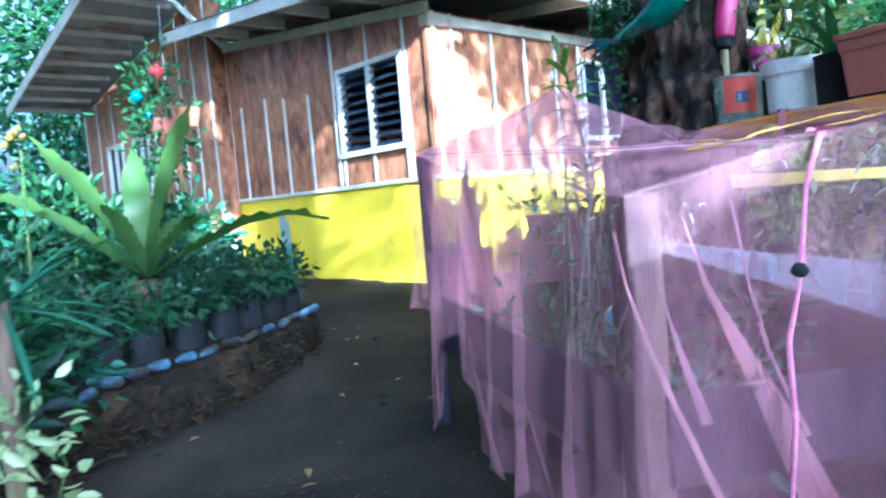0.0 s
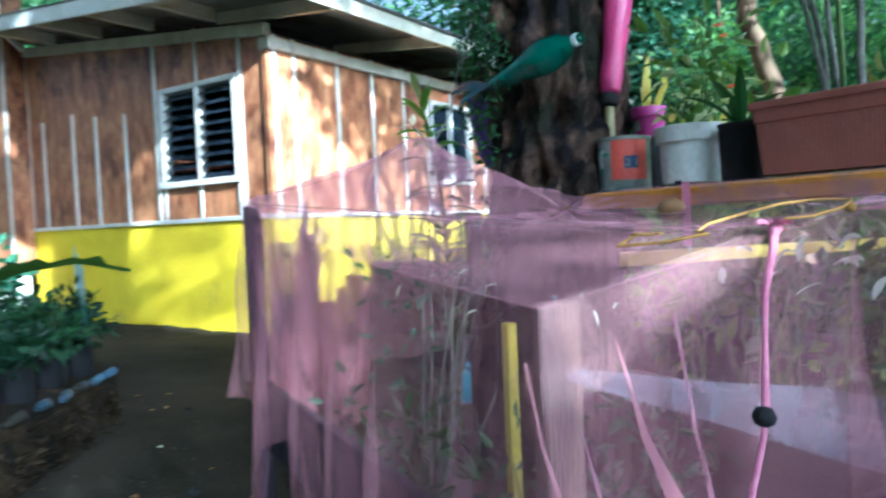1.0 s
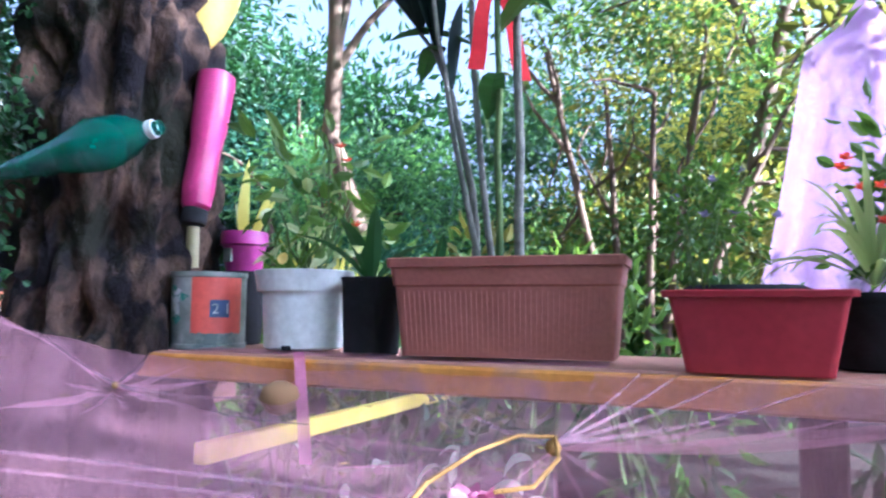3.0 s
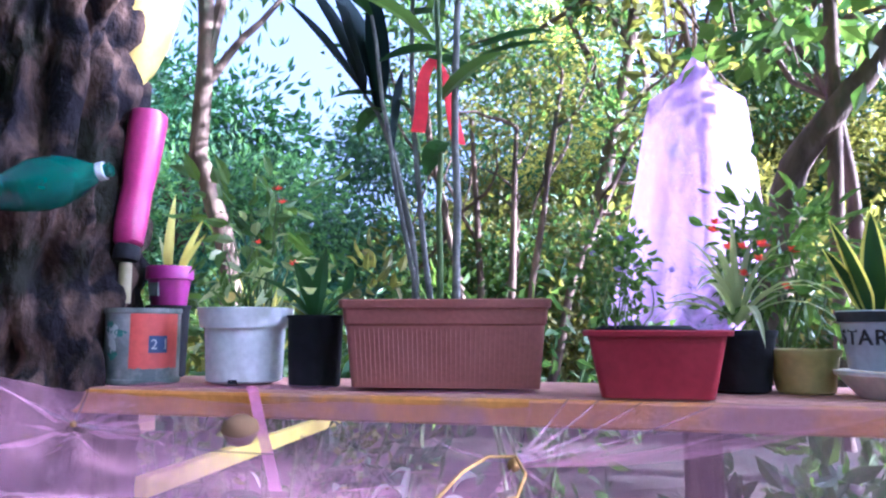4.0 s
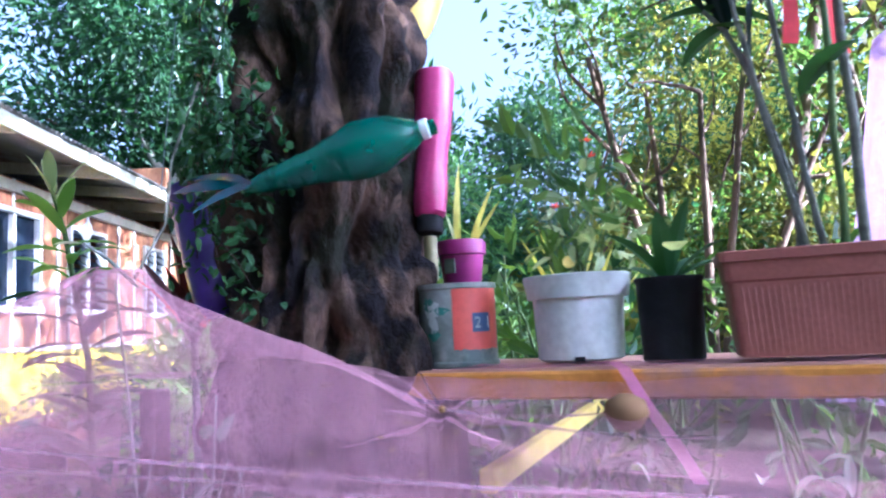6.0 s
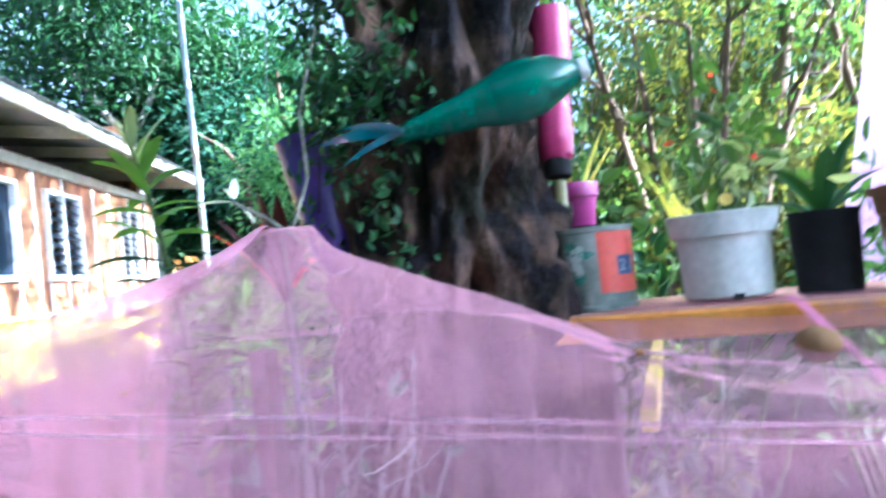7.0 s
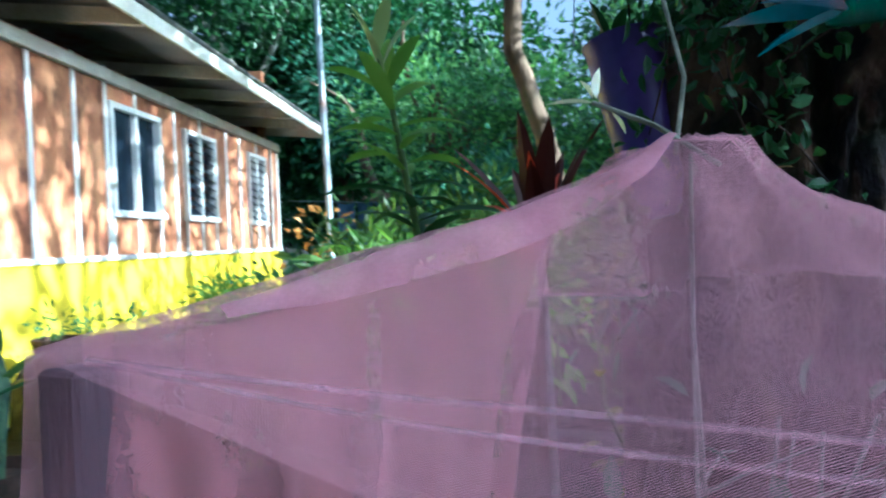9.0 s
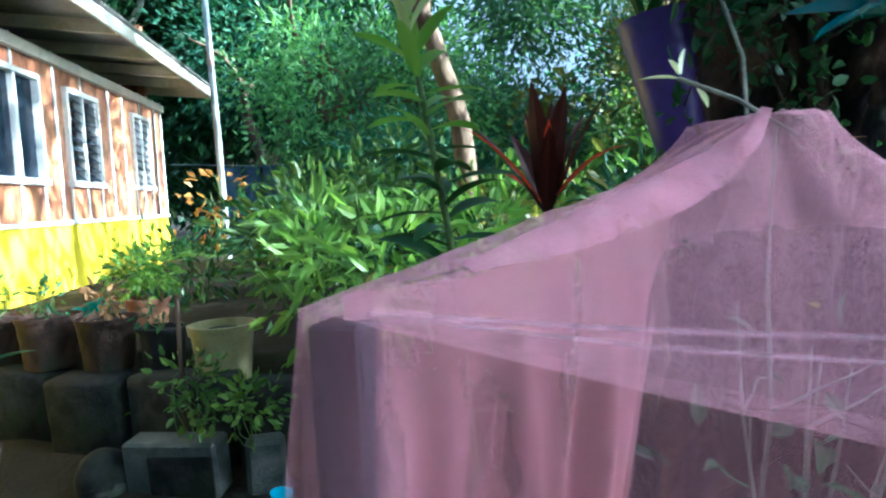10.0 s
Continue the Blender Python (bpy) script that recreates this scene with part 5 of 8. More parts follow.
    for q, sag in (((1.72, 0.80, 0.961), 0.004), ((1.77, 0.80, 0.960), 0.006), ((1.84, 0.80, 0.958), 0.008), ((1.95, 0.80, 0.955), 0.012), ((1.45, 0.72, 0.925), 0.012), ((1.72, 0.62, 0.76), 0.0), ((1.80, 0.65, 0.78), 0.0)):
        fold((1.652, 0.59, 0.893), q, sag, 0.0028, 0.0016)
    for q, sag in (((0.78, 0.80, 0.960), 0.004), ((0.72, 0.62, 0.995), 0.004), ((1.30, 0.60, 0.888), 0.012), ((1.15, 0.72, 0.905), 0.010)):
        fold((0.903, 0.617, 0.921), q, sag, 0.0030, 0.0014)
    def pleat(way, w0, w1, colour, lean):
        """A doubled fold of the hanging net: a long strip that widens downwards."""
        way = [Vector(p) for p in way]
        grid = []
        for k in range(25):
            f = k / 24 * (len(way) - 1)
            i = min(int(f), len(way) - 2)
            p = way[i].lerp(way[i + 1], f - i)
            w = w0 + (w1 - w0) * (k / 24) ** 1.5 + 0.003 * noise.noise((k * 0.4, p.x * 9, 1))
            for c in range(7):
                x = c / 6 - 0.5
                q = p + Vector(lean) * (w * x)
                grid.append(bed(q.x + 0.3 * w * (0.25 - x * x) * abs(lean[1]), q.y - 0.3 * w * (0.25 - x * x) * abs(lean[0]), q.z))
        cloth("pleat", grid, 25, 7, colour, n, "dense gathered pleat of hanging net")
    across, along_front = (0, 1, 0), (1, 0, 0)
    pleat([(1.60, 0.09, 0.72), (1.615, 0.127, 0.577), (1.63, 0.18, 0.459), (1.645, 0.244, 0.326), (1.67, 0.345, 0.08)], 0.004, 0.10, PLEAT, across)
    pleat([(1.575, -0.05, 0.70), (1.60, -0.045, 0.592), (1.62, -0.02, 0.48), (1.635, 0.025, 0.347), (1.65, 0.11, 0.14)], 0.005, 0.020, PLEAT, across)
    pleat([(1.60, 0.21, 0.74), (1.62, 0.228, 0.565), (1.635, 0.251, 0.431), (1.65, 0.33, 0.24)], 0.008, 0.014, FOLDED, across)
    pleat([(1.59, 0.03, 0.60), (1.61, 0.06, 0.45), (1.63, 0.10, 0.30)], 0.004, 0.030, FOLDED, across)
    pleat([(0.86, -0.04, 0.56), (1.01, -0.05, 0.31), (1.14, -0.055, 0.14), (1.24, -0.06, 0.0)], 0.006, 0.026, PLEAT, along_front)
    pleat([(0.62, -0.045, 0.36), (0.69, -0.055, 0.24), (0.80, -0.06, 0.05), (0.86, -0.06, -0.05)], 0.010, 0.085, PLEAT, along_front)
    pleat([(0.20, -0.03, 0.60), (0.24, -0.05, 0.40), (0.26, -0.06, 0.20), (0.255, -0.06, -0.04)], 0.05, 0.020, PLEAT, along_front)
    hemmed = []
    for r in range(14):
        for c in range(30):
            t, x = r / 13, c / 29
            b2 = 0.40 * x
            drop = (0.15 - 0.10 * x ** 1.6) * t
            hemmed.append(bed(1.558 + 0.085 * b2 + 0.012 * math.sin(9 * x) * t, b2 - 0.012, float(np.interp(b2, (0, 0.2, 0.43), (0.769, 0.810, 0.857))) - drop))
    cloth("net_hem", hemmed, 14, 30, PALE_HEM, n, "doubled hem of the net beside the post")
    fan, rows, cols = [], 20, 44
    for r in range(rows):
        for s in range(cols):
            t, x = r / (rows - 1), s / (cols - 1)
            q = (1.655 + 0.60 * x, 0.80, 0.958)
            k2 = t * (1 - 0.0 * x)
            fan.append(bed(1.652 + (q[0] - 1.652) * k2, 0.59 + (q[1] - 0.59) * k2, 0.886 + (q[2] - 0.886) * k2 - 0.02 * math.sin(math.pi * t) + 0.008 * math.sin(26 * x) * math.sin(math.pi * t)))
    cloth("net_fan", fan, rows, cols, NET_THIN, n, "net gathered from the tie up to the shelf")
    return n


build_net()


def build_cord():
    sh = Shape()
    p = [bed(1.655, 0.588, 0.902), bed(1.62, 0.56, 0.905), bed(1.60, 0.48, 0.90), bed(1.585, 0.39, 0.885), bed(1.60, 0.29, 0.872), bed(1.625, 0.235, 0.862), bed(1.655, 0.22, 0.86)]
    sh.tube(p, 0.0024, 6)
    sh.tube([bed(1.655, 0.588, 0.902), bed(1.675, 0.53, 0.89), bed(1.672, 0.45, 0.878), bed(1.64, 0.425, 0.875)], 0.0024, 6)
    sh.tube([bed(1.655, 0.22, 0.86), bed(1.62, 0.17, 0.85), bed(1.56, 0.14, 0.846), bed(1.545, 0.20, 0.862)], 0.0024, 6)
    sh.tube([bed(1.585 + 0.02 * math.cos(q), 0.175 + 0.024 * math.sin(q), 0.862) for q in [i * 0.6 for i in range(11)]], 0.0022, 6)
    solo("cord", sh, BROWN_CORD, "loose brown cord tied to the net", "cord", smooth=60)


build_cord()


# ---------------------------------------------------------------- pots on the shelf
def pot_profile(r0, r1, h, rim=0.012, wall=0.005):
    """Outer wall up to a thick rim, then down inside to the soil."""
    return [(r0 * 0.9, 0), (r0, 0.004), (r1 - rim * 0.5, h - rim * 2.2), (r1, h - rim * 2.2), (r1 + rim * 0.35, h - 0.002), (r1 + rim * 0.2, h), (r1 - wall, h), (r1 - wall * 2.2, h - rim * 1.8)]


def round_pot(at, r0, r1, h, mat, label, category="flower pot", group="", rim=0.012, seg=32, name="flower_pot"):
    t = thing(name, at, label, category, group)
    sh = Shape()
    sh.lathe(pot_profile(r0, r1, h, rim), seg)
    part("pot", sh, mat, t, smooth=35, local=True)
    so = Shape()
    so.lathe([(r1 - 0.012, h - rim * 2.0), (r1 * 0.5, h - rim * 1.2), (0.001, h - rim * 1.0)], 20)
    part("soil", so, POT_SOIL, t, local=True, smooth=60)
    return t


def box_pot(name, at, turn, top, bottom, h, mat, label, ribs=0, rim=0.016, step=True):
    """A rectangular planter with sloping ribbed sides and a turned-out rim."""
    t = thing(name, at, label, "planter")
    t.rotation_euler = (0, 0, turn)

    def ringpts(lx, ly, z, n=5, c=0.012):
        out = []
        for sx, sy, a0 in ((1, 1, 0), (-1, 1, 90), (-1, -1, 180), (1, -1, 270)):
            for k in range(n):
                a = radians(a0 + 90 * k / (n - 1))
                out.append((sx * (lx / 2 - c) + c * math.cos(a), sy * (ly / 2 - c) + c * math.sin(a), z))
        return out

    def mixed(f):
        return bottom[0] + (top[0] - bottom[0]) * f, bottom[1] + (top[1] - bottom[1]) * f

    prof = [(*mixed(0), 0), (*mixed(0.02), 0.003)]
    if step:
        x, y = mixed(0.70)
        prof += [(x, y, h * 0.70), (x + 0.006, y + 0.006, h * 0.72)]
    x, y = mixed(0.93)
    prof += [(x + 0.006 * step, y + 0.006 * step, h - rim), (top[0] + 0.014, top[1] + 0.014, h - rim), (top[0] + 0.016, top[1] + 0.016, h - 0.002), (top[0] + 0.012, top[1] + 0.012, h), (top[0] - 0.008, top[1] - 0.008, h), (top[0] - 0.02, top[1] - 0.02, h - 0.03)]
    sh, n = Shape(), 20
    for lx, ly, z in prof:
        sh.v += ringpts(lx, ly, z)
    for i in range(len(prof) - 1):
        sh.f += [(i * n + k, i * n + (k + 1) % n, (i + 1) * n + (k + 1) % n, (i + 1) * n + k) for k in range(n)]
    sh.f += [tuple(range(n - 1, -1, -1)), tuple(range((len(prof) - 1) * n, len(prof) * n))]
    part("body", sh, mat, t, local=True, smooth=30)
    if ribs:
        rb = Shape()
        for side in (-1, 1):
            for k in range(ribs):
                x = bottom[0] * (k + 0.5 - ribs / 2) / ribs * 0.94
                y0, y1 = bottom[1] / 2, mixed(0.68)[1] / 2
                rb.tube([(x, side * (y0 - 0.0005), 0.004), (x * 1.04, side * (y1 - 0.0005), h * 0.66)], 0.0013, 5)
        tagged(part("ribs", rb, mat, t, local=True), kind="stuff")
    so = Shape()
    so.box((-top[0] / 2 + 0.012, -top[1] / 2 + 0.012, h - 0.05), (top[0] / 2 - 0.012, top[1] / 2 - 0.012, h - 0.024), c=0.006)
    part("soil", so, POT_SOIL, t, local=True)
    return t


U_TURN = math.atan2(-0.426, 0.905)
S = 0.9625
box_pot("planter", bed(1.485, 0.915, S + 0.008), U_TURN + radians(6), (0.385, 0.135), (0.355, 0.112), 0.165, TERRACOTTA, "long ribbed terracotta coloured plastic planter on the shelf", ribs=38)
box_pot("planter", bed(1.87, 0.875, S), U_TURN, (0.232, 0.118), (0.188, 0.090), 0.116, RED_PLASTIC, "small dark red plastic planter on the shelf", rim=0.010, step=False)
white_pot = round_pot(bed(1.04, 0.945, S + 0.006), 0.078, 0.093, 0.155, WHITE_PLASTIC, "white plastic flower pot with a wide rim", rim=0.019)
notch = Shape()
notch.box((-0.009, -0.080, 0.0), (0.009, -0.070, 0.009), pose(0, 0, 0, 0, 0, -14))
part("drain_notch", notch, BLACK_PLASTIC, white_pot, "dark drain notch", local=True)
round_pot(bed(1.205, 0.93, S), 0.052, 0.058, 0.145, BLACK_PLASTIC, "black plastic nursery pot", rim=0.003)


def build_can():
    t = thing("paint_can", bed(0.80, 0.935, S), "round tin reused as a pot with a scuffed red label", "tin can")
    body = Shape()
    body.lathe([(0.076, 0), (0.079, 0.003), (0.079, 0.010), (0.0765, 0.013), (0.0765, 0.148), (0.079, 0.151), (0.079, 0.160), (0.074, 0.160), (0.073, 0.14)], 36)
    part("body", body, GREY_LABEL, t, local=True, smooth=35)
    lab = Shape()
    seg = 18
    for k in range(seg + 1):
        a = radians(-74 + 82 * k / seg) + U_TURN
        for z in (0.034, 0.152):
            lab.v.append((0.0769 * math.cos(a), 0.0769 * math.sin(a), z + (0.007 * noise.noise((k * 0.9, z * 30, 0)) if z < 0.1 else 0)))
    lab.f = [(2 * k, 2 * k + 2, 2 * k + 3, 2 * k + 1) for k in range(seg)]
    part("label", lab, RED_LABEL, t, "faded red paper label", local=True, smooth=60)
    tag = Shape()
    for k in range(7):
        a = radians(-46 + 30 * k / 6) + U_TURN
        for z in (0.066, 0.102):
            tag.v.append((0.0774 * math.cos(a), 0.0774 * math.sin(a), z))
    tag.f = [(2 * k, 2 * k + 2, 2 * k + 3, 2 * k + 1) for k in range(6)]
    part("label_patch", tag, BLUE_LABEL, t, "small dark blue printed patch", local=True)
    rng = np.random.default_rng(12)
    for k in range(7):
        a, z = radians(-118 + 34 * rng.random()) + U_TURN, 0.045 + 0.085 * rng.random()
        blot = Shape()
        ra, rz = 0.10 + 0.10 * rng.random(), 0.006 + 0.010 * rng.random()
        blot.v = [(0.0768 * math.cos(a), 0.0768 * math.sin(a), z)]
        for j in range(10):
            w = 2 * math.pi * j / 10
            q = 0.7 + 0.6 * rng.random()
            blot.v.append((0.0768 * math.cos(a + ra * q * math.cos(w)), 0.0768 * math.sin(a + ra * q * math.cos(w)), z + rz * q * math.sin(w)))
        blot.f = [(0, j + 1, (j + 1) % 10 + 1) for j in range(10)]
        part("paint_mark", blot, (TEAL_MARK, WHITE_PLASTIC)[k % 2], t, "scuffed paint mark", local=True)
    for ch, off in (("2", -10.0), ("1", 8.0)):
        cu = bpy.data.curves.new("digit", "FONT")
        cu.body, cu.size, cu.extrude = ch, 0.030, 0.0003
        tmp = bpy.data.objects.new("digit_tmp", cu)
        me = bpy.data.meshes.new_from_object(tmp)
        bpy.data.objects.remove(tmp)
        bpy.data.curves.remove(cu)
        for v in me.vertices:
            an = radians(-33 + off) + U_TURN + v.co.x / 0.0776
            v.co = Vector((0.0777 * math.cos(an), 0.0777 * math.sin(an), 0.074 + v.co.y))
        me.materials.clear()
        me.materials.append(WHITE_PLASTIC)
        dg = new("digit", me)
        dg.parent = t
    so = Shape()
    so.lathe([(0.072, 0.145), (0.03, 0.15), (0.001, 0.151)], 20)
    part("soil", so, POT_SOIL, t, local=True)
    return t


build_can()
lid = Shape()
lid.lathe([(0.030, 0.0), (0.034, 0.004), (0.036, 0.022), (0.033, 0.024), (0.031, 0.008)], 20, BED @ Matrix.Translation((0.715, 0.89, S)))
solo("lid", lid, YELLOW_PLASTIC, "small yellow plastic lid lying beside the tin", "lid", smooth=40)


# ---------------------------------------------------------------- plants in pots: tools
def rosette(parent, at, n, length, width, mat, seed, lift=(40, 80), droop=0.6, seg=6, name="leaf", belly=0.45, fold=0.18, twist=0.0, own=True):
    """Long leaves round one spot, each a part of its own."""
    rng = np.random.default_rng(seed)
    sh = Shape()
    for k in range(n):
        a = 2.4 * k + rng.uniform(-0.3, 0.3)
        e = radians(rng.uniform(*lift))
        if own:
            sh = Shape()
        sh.blade(Vector(at) + Vector((math.cos(a), math.sin(a), 0)) * width * 0.2, (math.cos(a) * math.cos(e), math.sin(a) * math.cos(e), math.sin(e)), length * rng.uniform(0.7, 1.1), width * rng.uniform(0.85, 1.1), droop * rng.uniform(0.6, 1.3), seg, fold, belly, twist)
        if own:
            part(name, sh, mat, parent)
    if not own:
        part(name, sh, mat, parent)


def bushlet(parent, at, rad, height, count, mat, leaf, seed, per=14, spread=0.03, stems=6, stem_mat=GREEN_STEM, thick=0.003):
    rng = np.random.default_rng(seed)
    at = Vector(at)
    st = Shape()
    for i in range(stems):
        tip = at + Vector((rng.normal() * rad * 0.55, rng.normal() * rad * 0.55, height * rng.uniform(0.6, 1)))
        st.tube(limb_path(rng, at, tip, 0.1 * height), [thick * (1 - 0.6 * k / 6) for k in range(7)], 5)
    tagged(part("stem", st, stem_mat, parent), kind="stuff")
    p, w = clumps(rng, [((at.x, at.y, at.z + height * 0.65), (rad, rad, height * 0.4), count)], per, spread)
    part("foliage", leaf_mesh("foliage", mat, p, w, leaf[0], leaf[1], rng), mat, parent)


def blossom(parent, at, r, mat, seed, petals=5, name="flower"):
    rng = np.random.default_rng(seed)
    sh = Shape()
    for k in range(petals):
        a = 2 * math.pi * k / petals + rng.uniform(0, 0.3)
        sh.blade(at, (math.cos(a), -0.4 + math.sin(a) * 0.6, 0.5 + 0.5 * math.sin(a)), r, r * 0.8, 0.5, 3, 0.1, 0.6)
    part(name, sh, mat, parent)


# the long planter: tall canes with long leaves and a red ribbon
def canes():
    rng = np.random.default_rng(5)
    for k, (a, b, tip, r) in enumerate(((1.505, 0.912, (0.02, 0.02, 1.15), 0.0085), (1.475, 0.895, (-0.02, 0.0, 1.05), 0.0065), (1.455, 0.925, (-0.03, 0.05, 0.80), 0.0065), (1.43, 0.915, (-0.10, 0.02, 0.62), 0.006))):
        base = bed(a, b, S + 0.14)
        top = base + Vector(tip)
        st = Shape()
        st.tube(limb_path(rng, base, top, 0.012, 10), [r * (1 - 0.35 * i / 10) for i in range(11)], 8)
        c = part("cane", st, STEM if k != 1 else GREEN_STEM, planter_plants, smooth=60)
        n = (5, 6, 5, 3)[k]
        for j in range(n):
            f = 1 - 0.12 * j if k < 2 else 1 - 0.16 * j
            at = base.lerp(top, f)
            an = 2.1 * j + k * 1.3
            lf = Shape()
            lf.blade(at, (math.cos(an), math.sin(an), rng.uniform(0.2, 0.9)), rng.uniform(0.16, 0.24), 0.045, 1.0, 6, 0.15)
            part("leaf", lf, LEAF_DARK if k != 1 else LEAF_MID, c)
    st = Shape()
    way = [(-1.421, 2.388, 1.10), (-1.421, 2.388, 1.186), (-1.428, 2.391, 1.261), (-1.465, 2.409, 1.441), (-1.496, 2.423, 1.527), (-1.525, 2.437, 1.57)]
    st.tube(way, [0.008, 0.0075, 0.007, 0.006, 0.005, 0.004], 8)
    c = part("cane", st, STEM, planter_plants, smooth=60)
    # top leaves coloured as a dark silhouette, their shade painted in
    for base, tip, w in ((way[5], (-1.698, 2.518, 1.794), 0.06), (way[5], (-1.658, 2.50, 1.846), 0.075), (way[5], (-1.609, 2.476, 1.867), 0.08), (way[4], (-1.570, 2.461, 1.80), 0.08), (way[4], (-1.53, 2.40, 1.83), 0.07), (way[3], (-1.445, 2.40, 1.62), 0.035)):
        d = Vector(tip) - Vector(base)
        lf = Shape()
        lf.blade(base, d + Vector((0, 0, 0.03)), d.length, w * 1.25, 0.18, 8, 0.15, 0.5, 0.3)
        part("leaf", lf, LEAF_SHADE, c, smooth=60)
    for base, tip, w, mat in (((-1.31, 2.336, 1.647), (-1.166, 2.268, 1.651), 0.034, LEAF_DARK), ((-1.31, 2.336, 1.628), (-1.156, 2.263, 1.626), 0.026, LEAF_DARK), ((-1.38, 2.369, 1.659), (-1.488, 2.419, 1.75), 0.035, LEAF_DARK), ((-1.38, 2.369, 1.66), (-1.371, 2.364, 1.834), 0.045, LEAF_MID), ((-1.398, 2.377, 1.332), (-1.431, 2.393, 1.514), 0.022, LEAF_LIGHT)):
        d = Vector(tip) - Vector(base)
        lf = Shape()
        lf.blade(base, d + Vector((0, 0, 0.05)), d.length, w, 0.5, 8, 0.15, 0.45)
        part("leaf", lf, mat, planter_plants, smooth=60)
    rb = Shape()
    at = Vector((-1.391, 2.367, 1.612))
    for s, dx in ((-1, -0.028), (1, 0.040)):
        vs = []
        for i in range(7):
            t = i / 6
            p = at + Vector((dx * t * 1.4 + s * 0.006 * math.sin(t * 5), -0.01 - 0.01 * t, 0.02 * (1 - (2 * t - 0.4) ** 2) - 0.13 * t * (1 if s > 0 else 0.85)))
            vs += [p - Vector((0.011 + 0.004 * t, 0, 0)), p + Vector((0.011 + 0.004 * t, 0.004, 0))]
        rb.add(vs, [(2 * i, 2 * i + 1, 2 * i + 3, 2 * i + 2) for i in range(6)])
    part("ribbon", rb, RED_RIBBON, planter_plants, "bright red plastic ribbon tied to a cane")


planter_plants = thing("cane_plant", bed(1.485, 0.915, S + 0.13), "tall grey canes with long dark leaves in the planter", "plant")
canes()

red_plant = thing("flowering_plant", bed(1.87, 0.88, S + 0.09), "small leafy bush with purple flowers in the red planter", "plant")
bushlet(red_plant, bed(1.80, 0.89, S + 0.08), 0.06, 0.22, 34, LEAF_LIGHT, (0.019, 0.012), 8, per=14, spread=0.018, stems=11, thick=0.002)
for k in range(6):
    rr = np.random.default_rng(60 + k)
    blossom(red_plant, bed(1.84 + rr.uniform(-0.08, 0.07), 0.85 + rr.uniform(-0.05, 0.05), S + 0.26 + rr.uniform(-0.05, 0.05)), 0.012, PETAL_PURPLE, k)
liner = Shape()
liner.lathe([(0.05, 0.075), (0.085, 0.10), (0.088, 0.118), (0.075, 0.124), (0.06, 0.115), (0.03, 0.10)], 18, BED @ Matrix.Translation((1.855, 0.88, S)), 0.55)
part("bag_liner", liner, BLACK_PLASTIC, red_plant, "black plastic seedling bag", smooth=60)

white_plant = thing("flowering_plant", bed(1.04, 0.95, S + 0.14), "pale leaved plant with small red flowers in the white pot", "plant")
bushlet(white_plant, bed(1.05, 0.96, S + 0.13), 0.12, 0.30, 9, LEAF_LIGHT, (0.06, 0.026), 9, per=7, spread=0.04, stems=9)
bushlet(white_plant, bed(1.06, 0.97, S + 0.12), 0.10, 0.20, 8, LEAF_PALE, (0.05, 0.02), 10, per=7, spread=0.035, stems=4)
rosette(white_plant, bed(1.02, 0.93, S + 0.14), 9, 0.13, 0.016, LEAF_LIGHT, 12, (30, 75), 0.5)
lily = thing("lily_plant", bed(1.0, 1.11, S), "bright yellow green strap leaves behind the white pot", "plant")
rosette(lily, bed(1.0, 1.11, S + 0.002), 15, 0.26, 0.022, LEAF_GOLD, 13, (55, 85), 0.5)
for k, q in enumerate(((-1.701, 2.643, 1.397), (-1.745, 2.784, 1.288), (-1.69, 2.66, 1.37), (-1.66, 2.60, 1.22))):
    blossom(white_plant, q, 0.016, PETAL_RED, 20 + k, 6)
    stk = Shape()
    stk.tube([bed(1.05, 0.96, S + 0.14), Vector(q) + Vector((0.01, 0.02, -0.08)), q], 0.0016, 5)
    part("flower_stalk", stk, GREEN_STEM, white_plant)
yf = Shape()
yf.disc(bed(1.05, 0.86, S + 0.18), 0.012, 9, (-0.3, -0.9, 0.2), 0.2)
part("yellow_flower", yf, YELLOW_PLASTIC, white_plant)

black_plant = thing("orchid", bed(1.205, 0.93, S + 0.14), "dark strap leaved orchid in the black pot", "plant")
rosette(black_plant, bed(1.205, 0.93, S + 0.135), 8, 0.17, 0.034, LEAF_DARK, 31, (25, 65), 0.9)

snake = thing("snake_plant", bed(0.745, 1.105, S + 0.25), "yellow edged upright leaves in the magenta pot", "plant")
for k, (da, db, L, w, dx) in enumerate(((0.0, 0.0, 0.21, 0.044, 0.03), (0.02, 0.01, 0.16, 0.034, 0.40), (-0.015, 0.01, 0.11, 0.028, -0.25), (0.03, -0.01, 0.13, 0.030, 0.65))):
    lf = Shape()
    lf.blade(bed(0.745 + da, 1.105 + db, S + 0.24), (dx * 0.9, -dx * 0.4, 1), L, w, 0.1, 8, 0.2, 0.3)
    part("leaf", lf, LEAF_GOLD if k != 2 else LEAF_PALE, snake, smooth=60)
round_pot(bed(0.745, 1.105, S), 0.045, 0.052, 0.172, BLACK_PLASTIC, "black nursery pot holding up the magenta pot", rim=0.004)
cup = thing("flower_pot", bed(0.745, 1.105, S + 0.168), "small magenta plastic pot standing in a black pot", "flower pot")
cs = Shape()
cs.lathe([(0.040, 0), (0.042, 0.004), (0.050, 0.066), (0.056, 0.068), (0.056, 0.094), (0.053, 0.100), (0.047, 0.100), (0.044, 0.075)], 28)
part("pot_body", cs, MAGENTA_PLASTIC, cup, local=True, smooth=35)
so = Shape()
so.lathe([(0.038, 0.078), (0.02, 0.083), (0.001, 0.084)], 16)
